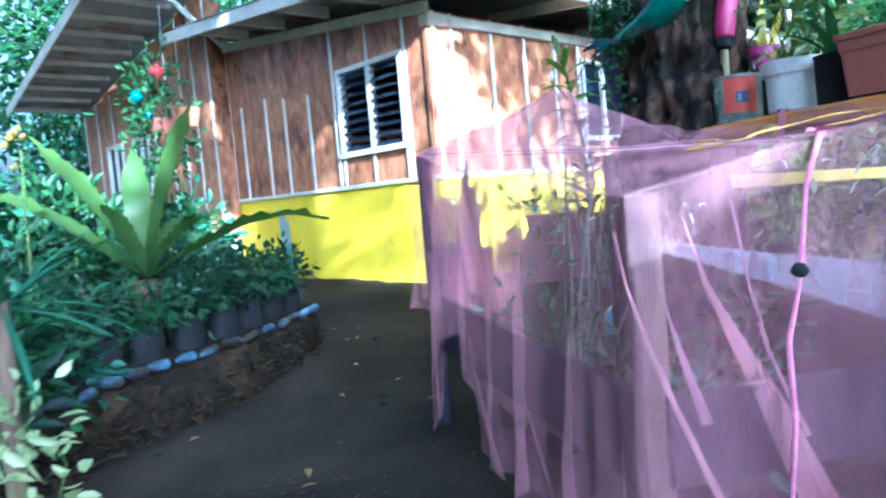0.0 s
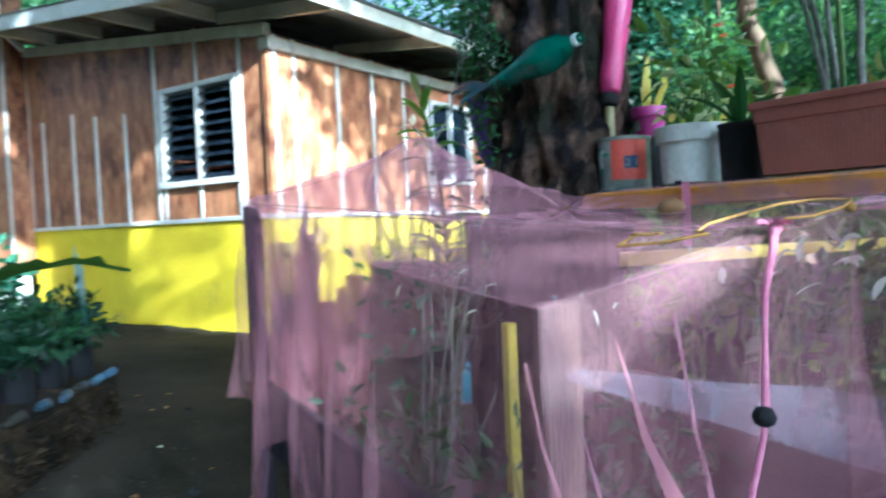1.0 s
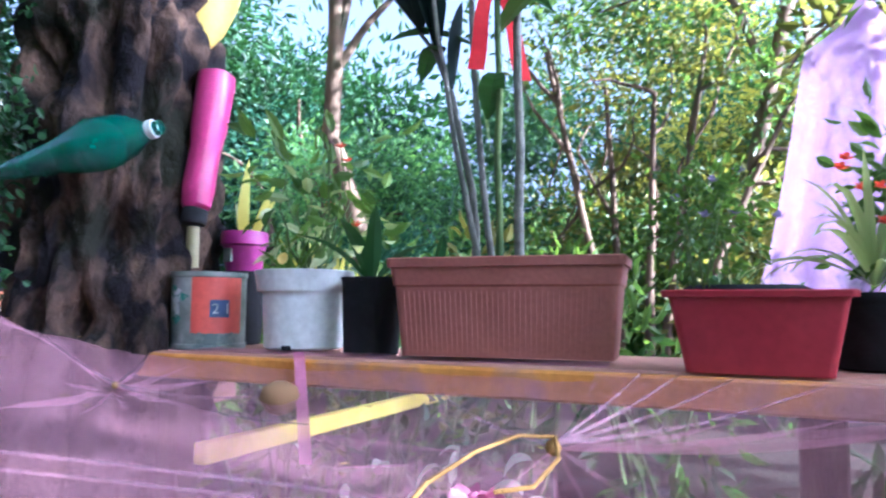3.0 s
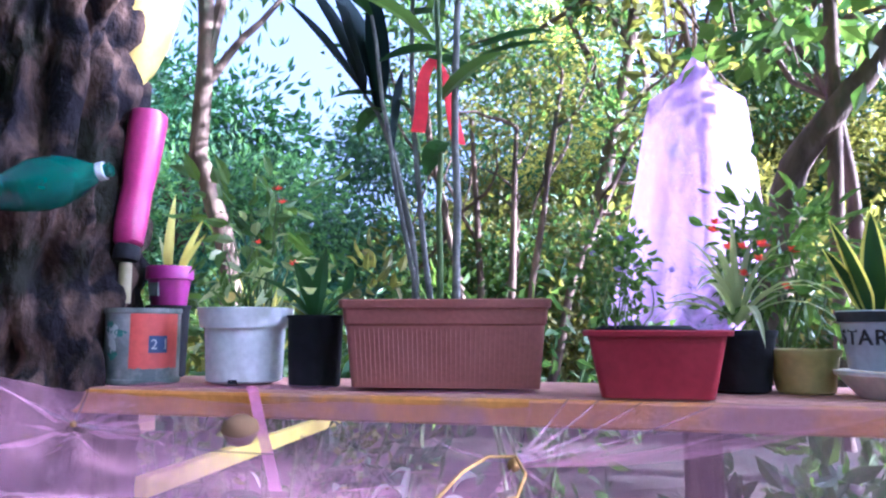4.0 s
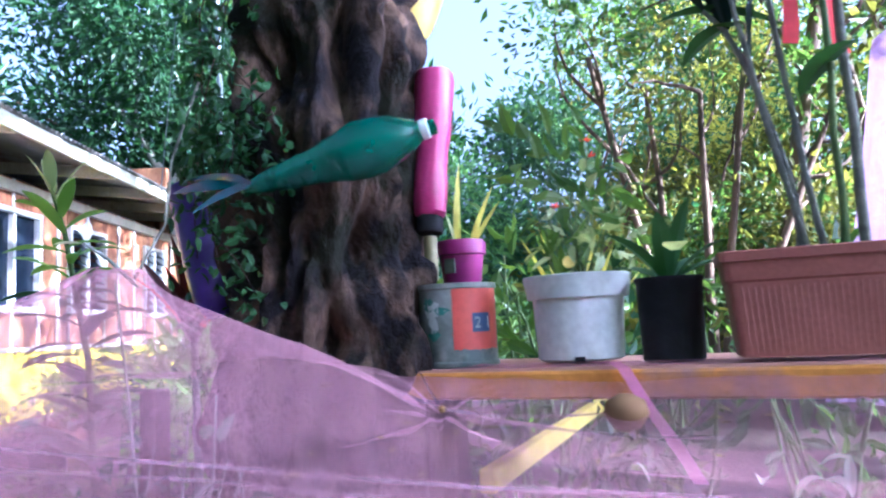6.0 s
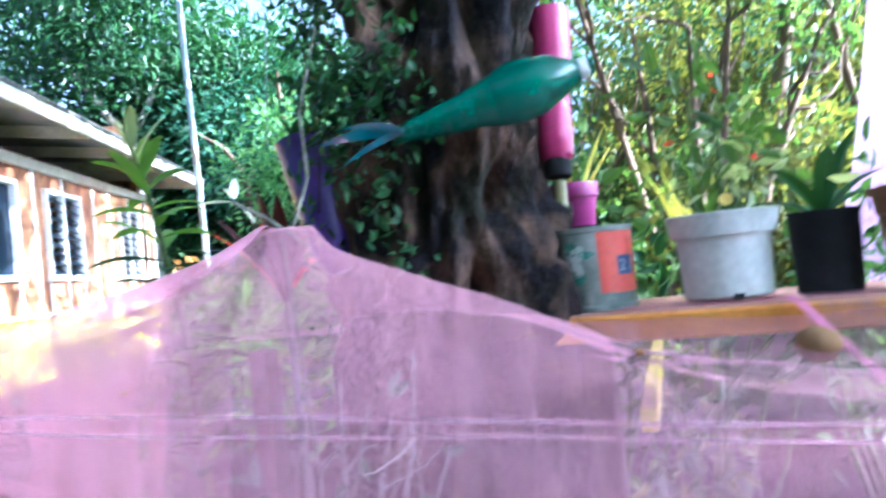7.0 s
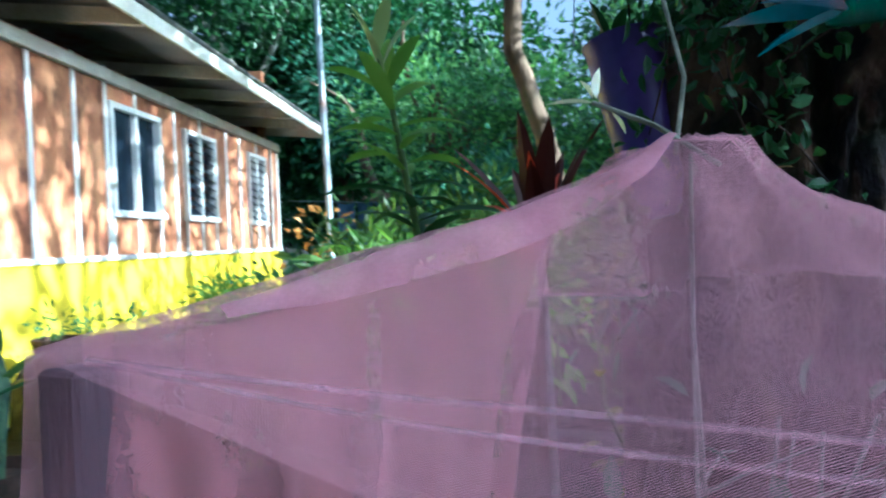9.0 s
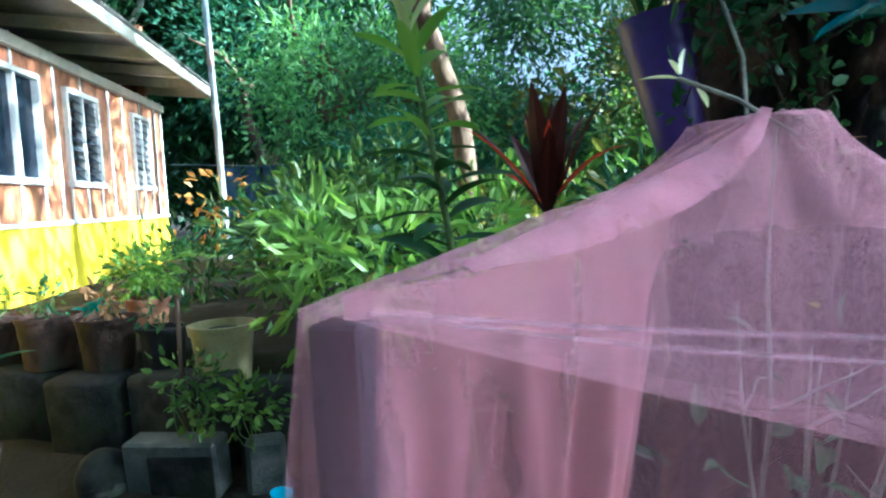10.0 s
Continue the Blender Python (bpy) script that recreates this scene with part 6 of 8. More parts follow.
part("soil", so, POT_SOIL, cup, local=True)
ct = Shape()
ct.box((-0.014, -0.0505, 0.026), (0.012, -0.044, 0.058), pose(0, 0, 0, 0, 0, -35))
part("label_patch", ct, GREY_LABEL, cup, "greyish paper patch", local=True)


# ---------------------------------------------------------------- more pots at the end of the shelf
def text_ring(parent, word, r, z, size, centre_angle, mat):
    """Letters bent round a bucket, each a mesh of its own."""
    widths = {"S": 0.62, "T": 0.66, "A": 0.74, "R": 0.72}
    total = sum(widths[c] for c in word) * size
    x = -total / 2
    for ch in word:
        cu = bpy.data.curves.new("letter", "FONT")
        cu.body, cu.size, cu.extrude, cu.offset = ch, size, 0.0006, size * 0.02
        tmp = bpy.data.objects.new("letter_tmp", cu)
        me = bpy.data.meshes.new_from_object(tmp)
        bpy.data.objects.remove(tmp)
        bpy.data.curves.remove(cu)
        for v in me.vertices:
            a = centre_angle + (x + v.co.x) / r
            rr = r + 0.0008 + v.co.z
            v.co = Vector((rr * math.cos(a), rr * math.sin(a), z + v.co.y))
        me.materials.clear()
        me.materials.append(mat)
        ob = new("letter", me)
        ob.parent = parent
        x += widths[ch] * size


star_at = bed(2.27, 0.93, S + 0.048)
bowl = thing("bowl", bed(2.27, 0.93, S), "white bowl with yellow paint runs under the bucket", "bowl")
bs = Shape()
bs.lathe([(0.055, 0), (0.06, 0.004), (0.088, 0.036), (0.094, 0.040), (0.094, 0.046), (0.08, 0.046), (0.06, 0.03)], 32)
part("bowl_body", bs, surface("paint_splashed_white", (0.60, 0.58, 0.50), (0.70, 0.68, 0.62), 12, 0.5, bump=0.05, stain=(0.66, 0.48, 0.05), stain_at=0.55), bowl, local=True, smooth=35)
bucket = thing("paint_bucket", star_at, "white paint bucket with black lettering used as a pot", "bucket")
k = Shape()
k.lathe([(0.068, 0), (0.070, 0.003), (0.079, 0.080), (0.083, 0.081), (0.085, 0.100), (0.083, 0.102), (0.078, 0.102), (0.075, 0.085)], 36)
part("bucket_body", k, surface("scuffed_white_tin", (0.46, 0.50, 0.52), (0.62, 0.65, 0.66), 14, 0.5, bump=0.1, stain=(0.16, 0.32, 0.50), stain_at=0.64), bucket, local=True, smooth=35)
kb = Shape()
kb.lathe([(0.0835, 0.0815), (0.0855, 0.0995)], 36)
part("rim_band", kb, CONCRETE, bucket, "grey worn rim", local=True, smooth=35)
face_angle = math.atan2(0.96 - star_at.y, -1.77 - star_at.x)
text_ring(bucket, "STAR", 0.0765, 0.044, 0.036, face_angle - 0.63, BLACK_INK)
sn = thing("snake_plant", star_at + Vector((0, 0, 0.08)), "grey green snake plant leaves in the paint bucket", "plant")
for n2, (dx, dy, L, tilt) in enumerate(((-0.045, 0.0, 0.16, -0.35), (-0.01, 0.02, 0.17, 0.05), (0.03, 0.0, 0.15, 0.4), (0.01, -0.02, 0.10, -0.15), (-0.02, 0.03, 0.13, -0.6))):
    lf, rimmed = Shape(), Shape()
    toward = Vector((-0.5, -0.86, 0)) * 0.003
    rimmed.blade(star_at + Vector((dx, dy, 0.080)), (tilt, 0.05, 1), L * 1.2, 0.046, 0.05, 8, 0.25, 0.35)
    lf.blade(star_at + Vector((dx, dy, 0.082)) + toward, (tilt, 0.05, 1), L * 1.16, 0.034, 0.05, 8, 0.25, 0.35)
    part("leaf_edge", rimmed, LEAF_GOLD, sn, "yellow leaf margin", smooth=60)
    part("leaf", lf, LEAF_DARK, sn, smooth=60)
round_pot(bed(2.145, 1.0, S), 0.050, 0.062, 0.080, surface("faded_yellow_plastic", (0.50, 0.40, 0.10), (0.66, 0.55, 0.20), 6, 0.5, bump=0.05), "cream yellow flower pot", rim=0.006)
spider = thing("spider_plant", bed(2.02, 1.04, S + 0.1), "arching white striped spider plant", "plant")
rosette(spider, bed(2.03, 0.99, S + 0.125), 26, 0.22, 0.014, LEAF_PALE, 44, (30, 80), 2.4, own=True)
round_pot(bed(2.03, 1.0, S), 0.056, 0.07, 0.115, BLACK_PLASTIC, "dark grey flower pot", rim=0.006)
orange = thing("flowering_plant", bed(2.06, 1.02, S + 0.1), "bushy green plant with orange flowers", "plant")
bushlet(orange, bed(2.13, 1.10, S + 0.04), 0.10, 0.33, 40, LEAF_LIGHT, (0.045, 0.018), 47, per=10, spread=0.032, stems=12)
for n3 in range(10):
    rr = np.random.default_rng(90 + n3)
    blossom(orange, bed(2.03 + rr.uniform(-0.08, 0.1), 0.96 + rr.uniform(-0.05, 0.05), S + 0.26 + rr.uniform(-0.08, 0.09)), 0.015, PETAL_RED, 90 + n3, 6)


# ---------------------------------------------------------------- bottles on the trunk
def bottle(name, base, top, profile, mat, label, cap=None, cap_mat=None):
    d = Vector(top) - Vector(base)
    m = Matrix.Translation(base) @ d.to_track_quat("Z", "Y").to_matrix().to_4x4()
    t = thing(name, base, label, "bottle")
    L = d.length
    sh = Shape()
    sh.lathe([(r, z * L) for r, z in profile], 28, m)
    if mat in (GREEN_PLASTIC, PINK_PLASTIC):
        sh.v = [(x + 0.004 * noise.noise((x * 30, y * 30, z * 30)), y + 0.004 * noise.noise((x * 30 + 5, y * 30, z * 30)), z + 0.005 * noise.noise((x * 26, y * 26 + 9, z * 26))) for x, y, z in sh.v]
    part("bottle_body", sh, mat, t, smooth=35)
    if cap:
        cp = Shape()
        cp.lathe([(r, z * L) for r, z in cap], 18, m)
        part("cap", cp, cap_mat, t, smooth=35)
    return t


bottle("plastic_bottle", (-2.022, 2.675, 1.262), (-1.998, 2.715, 1.578), [(0.024, 0), (0.033, 0.03), (0.037, 0.16), (0.033, 0.32), (0.034, 0.45), (0.040, 0.60), (0.043, 0.95), (0.041, 1.0), (0.037, 1.0), (0.035, 0.9)], PINK_PLASTIC,
       "upside down pink plastic bottle wired to the trunk", [(0.026, -0.10), (0.028, -0.09), (0.028, -0.01), (0.024, 0.012)], BLACK_PLASTIC)
nk = Shape()
nk.lathe([(0.014, 0), (0.014, 0.085), (0.012, 0.09)], 14, Matrix.Translation((-2.024, 2.672, 1.135)))
solo("bottle_neck", nk, CREAM_PLASTIC, "yellowish bottle neck standing in the tin", "bottle", smooth=35)
bottle("plastic_bottle", (-2.33, 2.49, 1.305), (-2.008, 2.432, 1.384), [(0.010, -0.04), (0.020, 0.06), (0.026, 0.22), (0.034, 0.36), (0.046, 0.50), (0.051, 0.60), (0.049, 0.70), (0.038, 0.80), (0.024, 0.89), (0.015, 0.94), (0.014, 1.0), (0.011, 1.0), (0.011, 0.95)], GREEN_PLASTIC,
       "cut green plastic bottle hung sideways on the trunk", [(0.0165, 0.925), (0.018, 0.93), (0.018, 0.965), (0.0165, 0.97)], WHITE_PLASTIC)
tail = thing("bottle_strip", (-2.33, 2.49, 1.305), "teal cut bottle strips spreading from the bottle", "bottle")
for n4, (dx, dz, w) in enumerate(((-0.16, -0.012, 0.05), (-0.13, -0.055, 0.03), (-0.12, 0.02, 0.03))):
    st = Shape()
    st.blade((-2.33, 2.49 - 0.01 * n4, 1.305), (dx, -0.02, dz), abs(dx) * 0.9, w, 0.15 * n4, 5, 0.35, 0.3)
    part("strip", st, TEAL_PLASTIC, tail)
bottle("plastic_bottle", (-2.055, 2.735, 1.625), (-2.0, 2.79, 2.03), [(0.013, 0), (0.015, 0.05), (0.028, 0.09), (0.050, 0.19), (0.066, 0.36), (0.073, 0.55), (0.074, 0.72), (0.070, 0.74), (0.074, 0.76), (0.074, 0.97), (0.07, 1.0), (0.062, 1.0)], YELLOW_PLASTIC, "large upside down yellow plastic bottle on the trunk",
       [(0.013, -0.05), (0.015, -0.04), (0.015, 0.02)], CREAM_PLASTIC)
hang = bottle("hanging_pot", (-2.475, 2.735, 1.085), (-2.525, 2.765, 1.366), [(0.020, 0), (0.026, 0.03), (0.044, 0.16), (0.050, 0.35), (0.060, 0.96), (0.063, 1.0), (0.058, 1.0), (0.054, 0.85)], PURPLE_PLASTIC, "purple cut bottle hanging as a planter from wires")
for q in ((-2.60, 2.76), (-2.49, 2.77)):
    wr = Shape()
    wr.tube([(q[0], q[1], 1.36), (q[0] + 0.02, q[1] + 0.04, 1.75), (-2.50, 2.80, 2.2)], 0.0012, 5)
    part("wire", wr, GALVANISED, hang)
rosette(hang, (-2.54, 2.76, 1.35), 9, 0.08, 0.022, LEAF_DARK, 61, (20, 70), 0.9)
flower_sprig = thing("white_flowering_vine", (-2.45, 2.36, 1.16), "trailing vine with white flowers beside the purple pot", "plant")
vs = Shape()
vs.tube([(-2.50, 2.40, 1.13), (-2.56, 2.43, 1.18), (-2.62, 2.47, 1.215)], 0.003, 6)
vs.tube([(-2.53, 2.46, 1.15), (-2.50, 2.52, 1.25), (-2.51, 2.58, 1.38), (-2.47, 2.62, 1.55)], 0.003, 6)
part("vine_stem", vs, STEM, flower_sprig)
for n5, (q, w2, L) in enumerate((((-2.62, 2.47, 1.215), (-1, 0, 0.05), 0.055), ((-2.615, 2.47, 1.22), (0.1, -0.1, 1), 0.035), ((-2.60, 2.46, 1.20), (0.5, 0, -0.8), 0.03), ((-2.62, 2.47, 1.22), (-0.5, 0, 0.8), 0.025))):
    lf = Shape()
    lf.blade(q, w2, L, 0.018, 0.2, 4)
    part("petal", lf, PETAL_WHITE, flower_sprig)


def trunk_vines():
    t = thing("climbing_vine", bed(0.42, 0.70, 0.9), "small leaved vine climbing the dark trunk", "plant")
    rng = np.random.default_rng(15)
    st, P, W = Shape(), [], []
    for k in range(9):
        a = radians(rng.uniform(-165, -80)) + U_TURN
        z0, z1 = rng.uniform(0.95, 1.4), rng.uniform(1.4, 2.4)
        c = bed(0.50, 0.90, 0)
        pp = []
        for i in range(9):
            z = z0 + (z1 - z0) * i / 8
            aa = a + 0.25 * math.sin(i * 1.1 + k)
            r = 0.235 + rng.uniform(0, 0.02)
            pp.append(Vector((c.x + r * math.cos(aa), c.y + r * math.sin(aa), z)))
        st.tube(pp, 0.0014, 5)
        for p in pp:
            n = 14
            P.append(np.array(p) + rng.normal(size=(n, 3)) * 0.025)
            W.append(rng.normal(size=(n, 3)) + np.array([0, 0, -0.4]))
    tagged(part("vine_stem", st, BARK, t), kind="stuff")
    part("foliage", leaf_mesh("foliage", LEAF_DARK, np.concatenate(P), np.concatenate(W), 0.028, 0.016, rng), LEAF_DARK, t)


trunk_vines()


# ---------------------------------------------------------------- inside the net
def inside_net():
    tw = thing("bare_twigs", bed(0.45, 0.5, 0.0), "bare branching twigs holding up the net", "plant")
    rng = np.random.default_rng(21)
    sh = Shape()
    root = bed(0.42, 0.46, -0.1)
    for k in range(9):
        tip = bed(0.42 + rng.normal() * 0.13, 0.46 + rng.normal() * 0.10, rng.uniform(0.80, 1.02)) if k else bed(0.41, 0.46, 1.142)
        pp = limb_path(rng, root, tip, 0.05, 8)
        sh.tube(pp, [0.008 * (1 - 0.75 * i / 8) for i in range(9)], 6)
        for j in range(4):
            s = pp[rng.integers(3, 8)]
            e = s + Vector(rng.normal(size=3)) * 0.07
            e.z = min(e.z, 0.95)
            sh.tube(limb_path(rng, s, e, 0.015, 4), [0.003, 0.0026, 0.0022, 0.0016, 0.001], 5)
    part("twigs", sh, STEM, tw)
    p, w = clumps(rng, [((*bed(0.4, 0.45, 0.0).xy, 0.62), (0.2, 0.2, 0.3), 9)], 7, 0.05)
    part("foliage", leaf_mesh("foliage", LEAF_BLUE, p, w, 0.05, 0.022, rng), LEAF_BLUE, tw)
    spots = [(0.95, 0.35, 0.22, LEAF_DARK), (1.2, 0.5, 0.2, LEAF_DARK), (1.35, 0.3, 0.16, LEAF_BLUE), (0.6, 0.3, 0.24, LEAF_DARK), (1.75, 0.95, 0.5, LEAF_BLUE), (2.2, 1.15, 0.55, LEAF_DARK), (2.6, 1.0, 0.5, LEAF_BLUE), (0.25, 0.25, 0.26, LEAF_BLUE), (1.1, 0.72, 0.4, LEAF_DARK)]
    for k, (a, b, h, m) in enumerate(spots):
        s = thing("seedling", bed(a, b, -0.13), "leafy seedling growing under the net", "plant", "seedlings under the net")
        bushlet(s, bed(a, b, 0.1), 0.10, h, 11, m, (0.06, 0.026), 300 + k, per=6, spread=0.05, stems=5)
        pot = Shape()
        pot.lathe(pot_profile(0.06, 0.075, 0.22, 0.008), 20, Matrix.Translation(bed(a, b, -0.12)))
        part("seedling_bag", pot, BLACK_PLASTIC, s, smooth=35)
    for k, (a, b, r, h) in enumerate(((2.05, 0.95, 0.18, 0.62), (2.55, 1.0, 0.16, 0.55), (1.55, 1.05, 0.12, 0.5))):
        round_pot(bed(a, b, -0.13), r * 0.8, r, h, BLACK_PLASTIC, "large dark pot standing under the shelf", rim=0.012, group="dark pots under the shelf")
    soil = Shape()
    rows, cols = 16, 28
    for j in range(rows):
        for i in range(cols):
            a, b = 0.04 + 1.48 * i / (cols - 1), 0.06 + 0.76 * j / (rows - 1)
            soil.v.append(tuple(bed(a, b, 0.08 + 0.03 * noise.noise((a * 6, b * 6, 0)))))
    soil.f = [(j * cols + i, j * cols + i + 1, (j + 1) * cols + i + 1, (j + 1) * cols + i) for j in range(rows - 1) for i in range(cols - 1)]
    solo("bed_soil", soil, POT_SOIL, "dark soil filling the raised bed under the net", "soil", kind="structure", smooth=60)
    back = Shape()
    back.box((0.84, 0.885, -0.15), (1.60, 0.905, 0.44), BED, c=0.003)
    solo("back_board", back, surface("brown_board", (0.04, 0.022, 0.022), (0.10, 0.05, 0.042), 4, 0.85, bump=0.3), "dark reddish board closing the bed under the shelf", "board")
    white = []
    line = [(1.545, 0.05, 0.675, 0.655), (1.58, 0.3, 0.622, 0.562), (1.62, 0.58, 0.575, 0.45), (1.85, 0.70, 0.54, 0.40), (2.3, 0.74, 0.50, 0.33), (2.9, 0.76, 0.45, 0.24)]
    rows, cols = 6, 60
    for r in range(rows):
        for c in range(cols):
            x = c / (cols - 1) * (len(line) - 1)
            i = min(int(x), len(line) - 2)
            f = x - i
            p = [line[i][k] + (line[i + 1][k] - line[i][k]) * f for k in range(4)]
            z = p[2] + (p[3] - p[2]) * r / (rows - 1)
            white.append(bed(p[0] - 0.012 + 0.008 * noise.noise((c * 0.2, r * 0.5, 2)), p[1], z))
    st = thing("cloth_strip", bed(1.6, 0.4, 0.5), "white cloth strip stretched low behind the side net", "cloth")
    me = Shape()
    me.v = [tuple(p) for p in white] + [tuple(p + ALONG * 0.004) for p in white]
    q = rows * cols
    me.f = [(r * cols + c, r * cols + c + 1, (r + 1) * cols + c + 1, (r + 1) * cols + c) for r in range(rows - 1) for c in range(cols - 1)]
    me.f += [tuple(i + q for i in reversed(f)) for f in me.f]
    part("strip", me, veil("white_muslin", (0.34, 0.36, 0.44), 0.44), st, smooth=60)
    ball = Shape()
    ball.lathe([(0.001, -0.030), (0.020, -0.024), (0.034, -0.002), (0.029, 0.016), (0.010, 0.026), (0.001, 0.026)], 14, Matrix.Translation(bed(1.152, 0.728, 0.903)))
    solo("dried_fruit", ball, DRY_LEAF, "brown dried fruit tied on the net", "fruit", smooth=60)
    tape = Shape()
    me = bpy.data.objects["net_top"]
    vs = []
    for k in range(10):
        t = k / 9
        a, b = 1.085 + 0.17 * t, 0.86 - 0.20 * t
        z = 0.968 if t < 0.3 else 0.968 - 0.15 * (t - 0.3) / 0.7
        vs += [bed(a - 0.009, b - 0.004, z + 0.002 * math.sin(9 * t)), bed(a + 0.009, b + 0.004, z + 0.003 * math.sin(5 + 11 * t))]
    tape.add(vs, [(2 * i, 2 * i + 1, 2 * i + 3, 2 * i + 2) for i in range(9)])
    solo("pink_strap", tape, STRAP, "flat pink strap from the shelf over the net", "strap")
    for k in range(26):
        a, b = random.uniform(0.15, 1.5), random.uniform(0.05, 0.75)
        lf = Shape()
        hit, place, _, _ = bpy.data.objects["net_top"].ray_cast(bed(a, b, 2.0) - bpy.data.objects["mosquito_net"].location, (0, 0, -1))
        if not hit:
            continue
        p = place + bpy.data.objects["mosquito_net"].location + Vector((0, 0, 0.006))
        an = random.uniform(0, 6.3)
        lf.blade(p, (math.cos(an), math.sin(an), 0.1), random.uniform(0.010, 0.024), random.uniform(0.004, 0.009), 0.3, 3)
        solo("fallen_leaf", lf, DRY_LEAF, "tiny dry leaf fallen on the net", "leaf", "fallen leaves")


inside_net()


def shreds():
    """Torn white plastic caught under the net beside the shelf."""
    rng = np.random.default_rng(64)
    t = thing("plastic_shreds", bed(1.38, 0.76, 0.72), "torn white plastic scraps caught under the net", "plastic scrap")
    for k in range(13):
        a, b, z = rng.uniform(1.12, 1.62), rng.uniform(0.70, 0.84), rng.uniform(0.70, 0.84)
        sh = Shape()
        sh.blade(bed(a, b, z), rng.normal(size=3) + np.array([0, -0.3, 0.2]), rng.uniform(0.03, 0.065), rng.uniform(0.008, 0.02), rng.uniform(0.4, 2.0), 8, 0.35, 0.5, rng.uniform(-2, 2))
        part("scrap", sh, PETAL_WHITE, t, smooth=60)
    for k in range(7):
        a, b = rng.uniform(0.5, 1.4), rng.uniform(0.15, 0.45)
        sh = Shape()
        sh.blade(bed(a, b, 0.70 + rng.uniform(0, 0.06)), rng.normal(size=3) + np.array([0, 0, 0.5]), rng.uniform(0.025, 0.05), rng.uniform(0.005, 0.011), 1.5, 7, 0.3, 0.5, rng.uniform(-2, 2))
        part("scrap", sh, PETAL_WHITE, t, smooth=60)


shreds()
for k, (a, b, h, m) in enumerate(((1.95, 1.3, 0.8, LEAF_DARK), (2.3, 1.45, 0.9, LEAF_MID), (2.7, 1.35, 0.8, LEAF_DARK), (3.1, 1.3, 0.9, LEAF_MID), (2.15, 1.15, 0.6, LEAF_BLUE), (2.5, 1.1, 0.55, LEAF_YELLOW), (3.4, 0.9, 0.8, LEAF_DARK))):
    shrub("shrub", 560 + k, bed(a, b, -0.13), 0.22, h, 30, m, (0.09, 0.035), "leafy shrub growing behind the shelf", per=9, spread=0.07, group="shrubs behind the shelf")

# yellow bar and pale bar running away behind the shelf
beam("bamboo_bar", (-1.945, 2.525, 0.768), (-1.30, 4.12, 0.735), 0.032, 0.042, YELLOW_WOOD, "long yellow painted bar behind the shelf")
beam("bamboo_bar", (-2.16, 2.66, 0.815), (-2.0, 2.92, 0.85), 0.035, 0.045, PINK_WOOD, "short pale wooden bar behind the net")


# ---------------------------------------------------------------- lilac net tent
def build_tent():
    t = thing("hanging_net", (1.24, 5.47, 0.5), "lilac mosquito net hung like a tent from a tree", "net")
    rows, cols, grid = 40, 64, []
    prof = [(0, 3.09, 0.02), (0.08, 2.88, 0.13), (0.13, 2.74, 0.30), (0.3, 2.2, 0.36), (0.6, 1.5, 0.44), (1.0, 0.45, 0.62)]
    for r in range(rows):
        f = r / (rows - 1)
        i = max(k for k in range(len(prof) - 1) if prof[k][0] <= f + 1e-9)
        u = (f - prof[i][0]) / (prof[i + 1][0] - prof[i][0])
        z, rad = prof[i][1] + (prof[i + 1][1] - prof[i][1]) * u, prof[i][2] + (prof[i + 1][2] - prof[i][2]) * u
        for c in range(cols):
            a = 2 * math.pi * c / (cols - 1)
            sq = 1 / max(abs(math.cos(a)), abs(math.sin(a))) ** 0.6
            rr = rad * sq * (1 + 0.05 * f * math.sin(11 * a) + 0.10 * f * noise.noise((math.cos(a) * 2, math.sin(a) * 2, f * 2)))
            grid.append(Vector((1.26 - 0.10 * f + rr * math.cos(a + 0.4), 5.47 + rr * math.sin(a + 0.4) * 0.8, z + 0.015 * math.sin(5 * a) * f)))
    cloth("tent_cloth", grid, rows, cols, NET_LILAC, t)
    st = Shape()
    st.tube([(1.24, 5.47, 3.05), (1.26, 5.5, 3.5), (1.5, 5.2, 4.2)], 0.006, 6)
    part("hanging_cord", st, BROWN_CORD, t)
    shrub("shrub", 71, (1.2, 5.45, 0.3), 0.22, 1.0, 10, LEAF_DARK, (0.1, 0.045), "dark shrub growing inside the lilac net", stems=6)


build_tent()


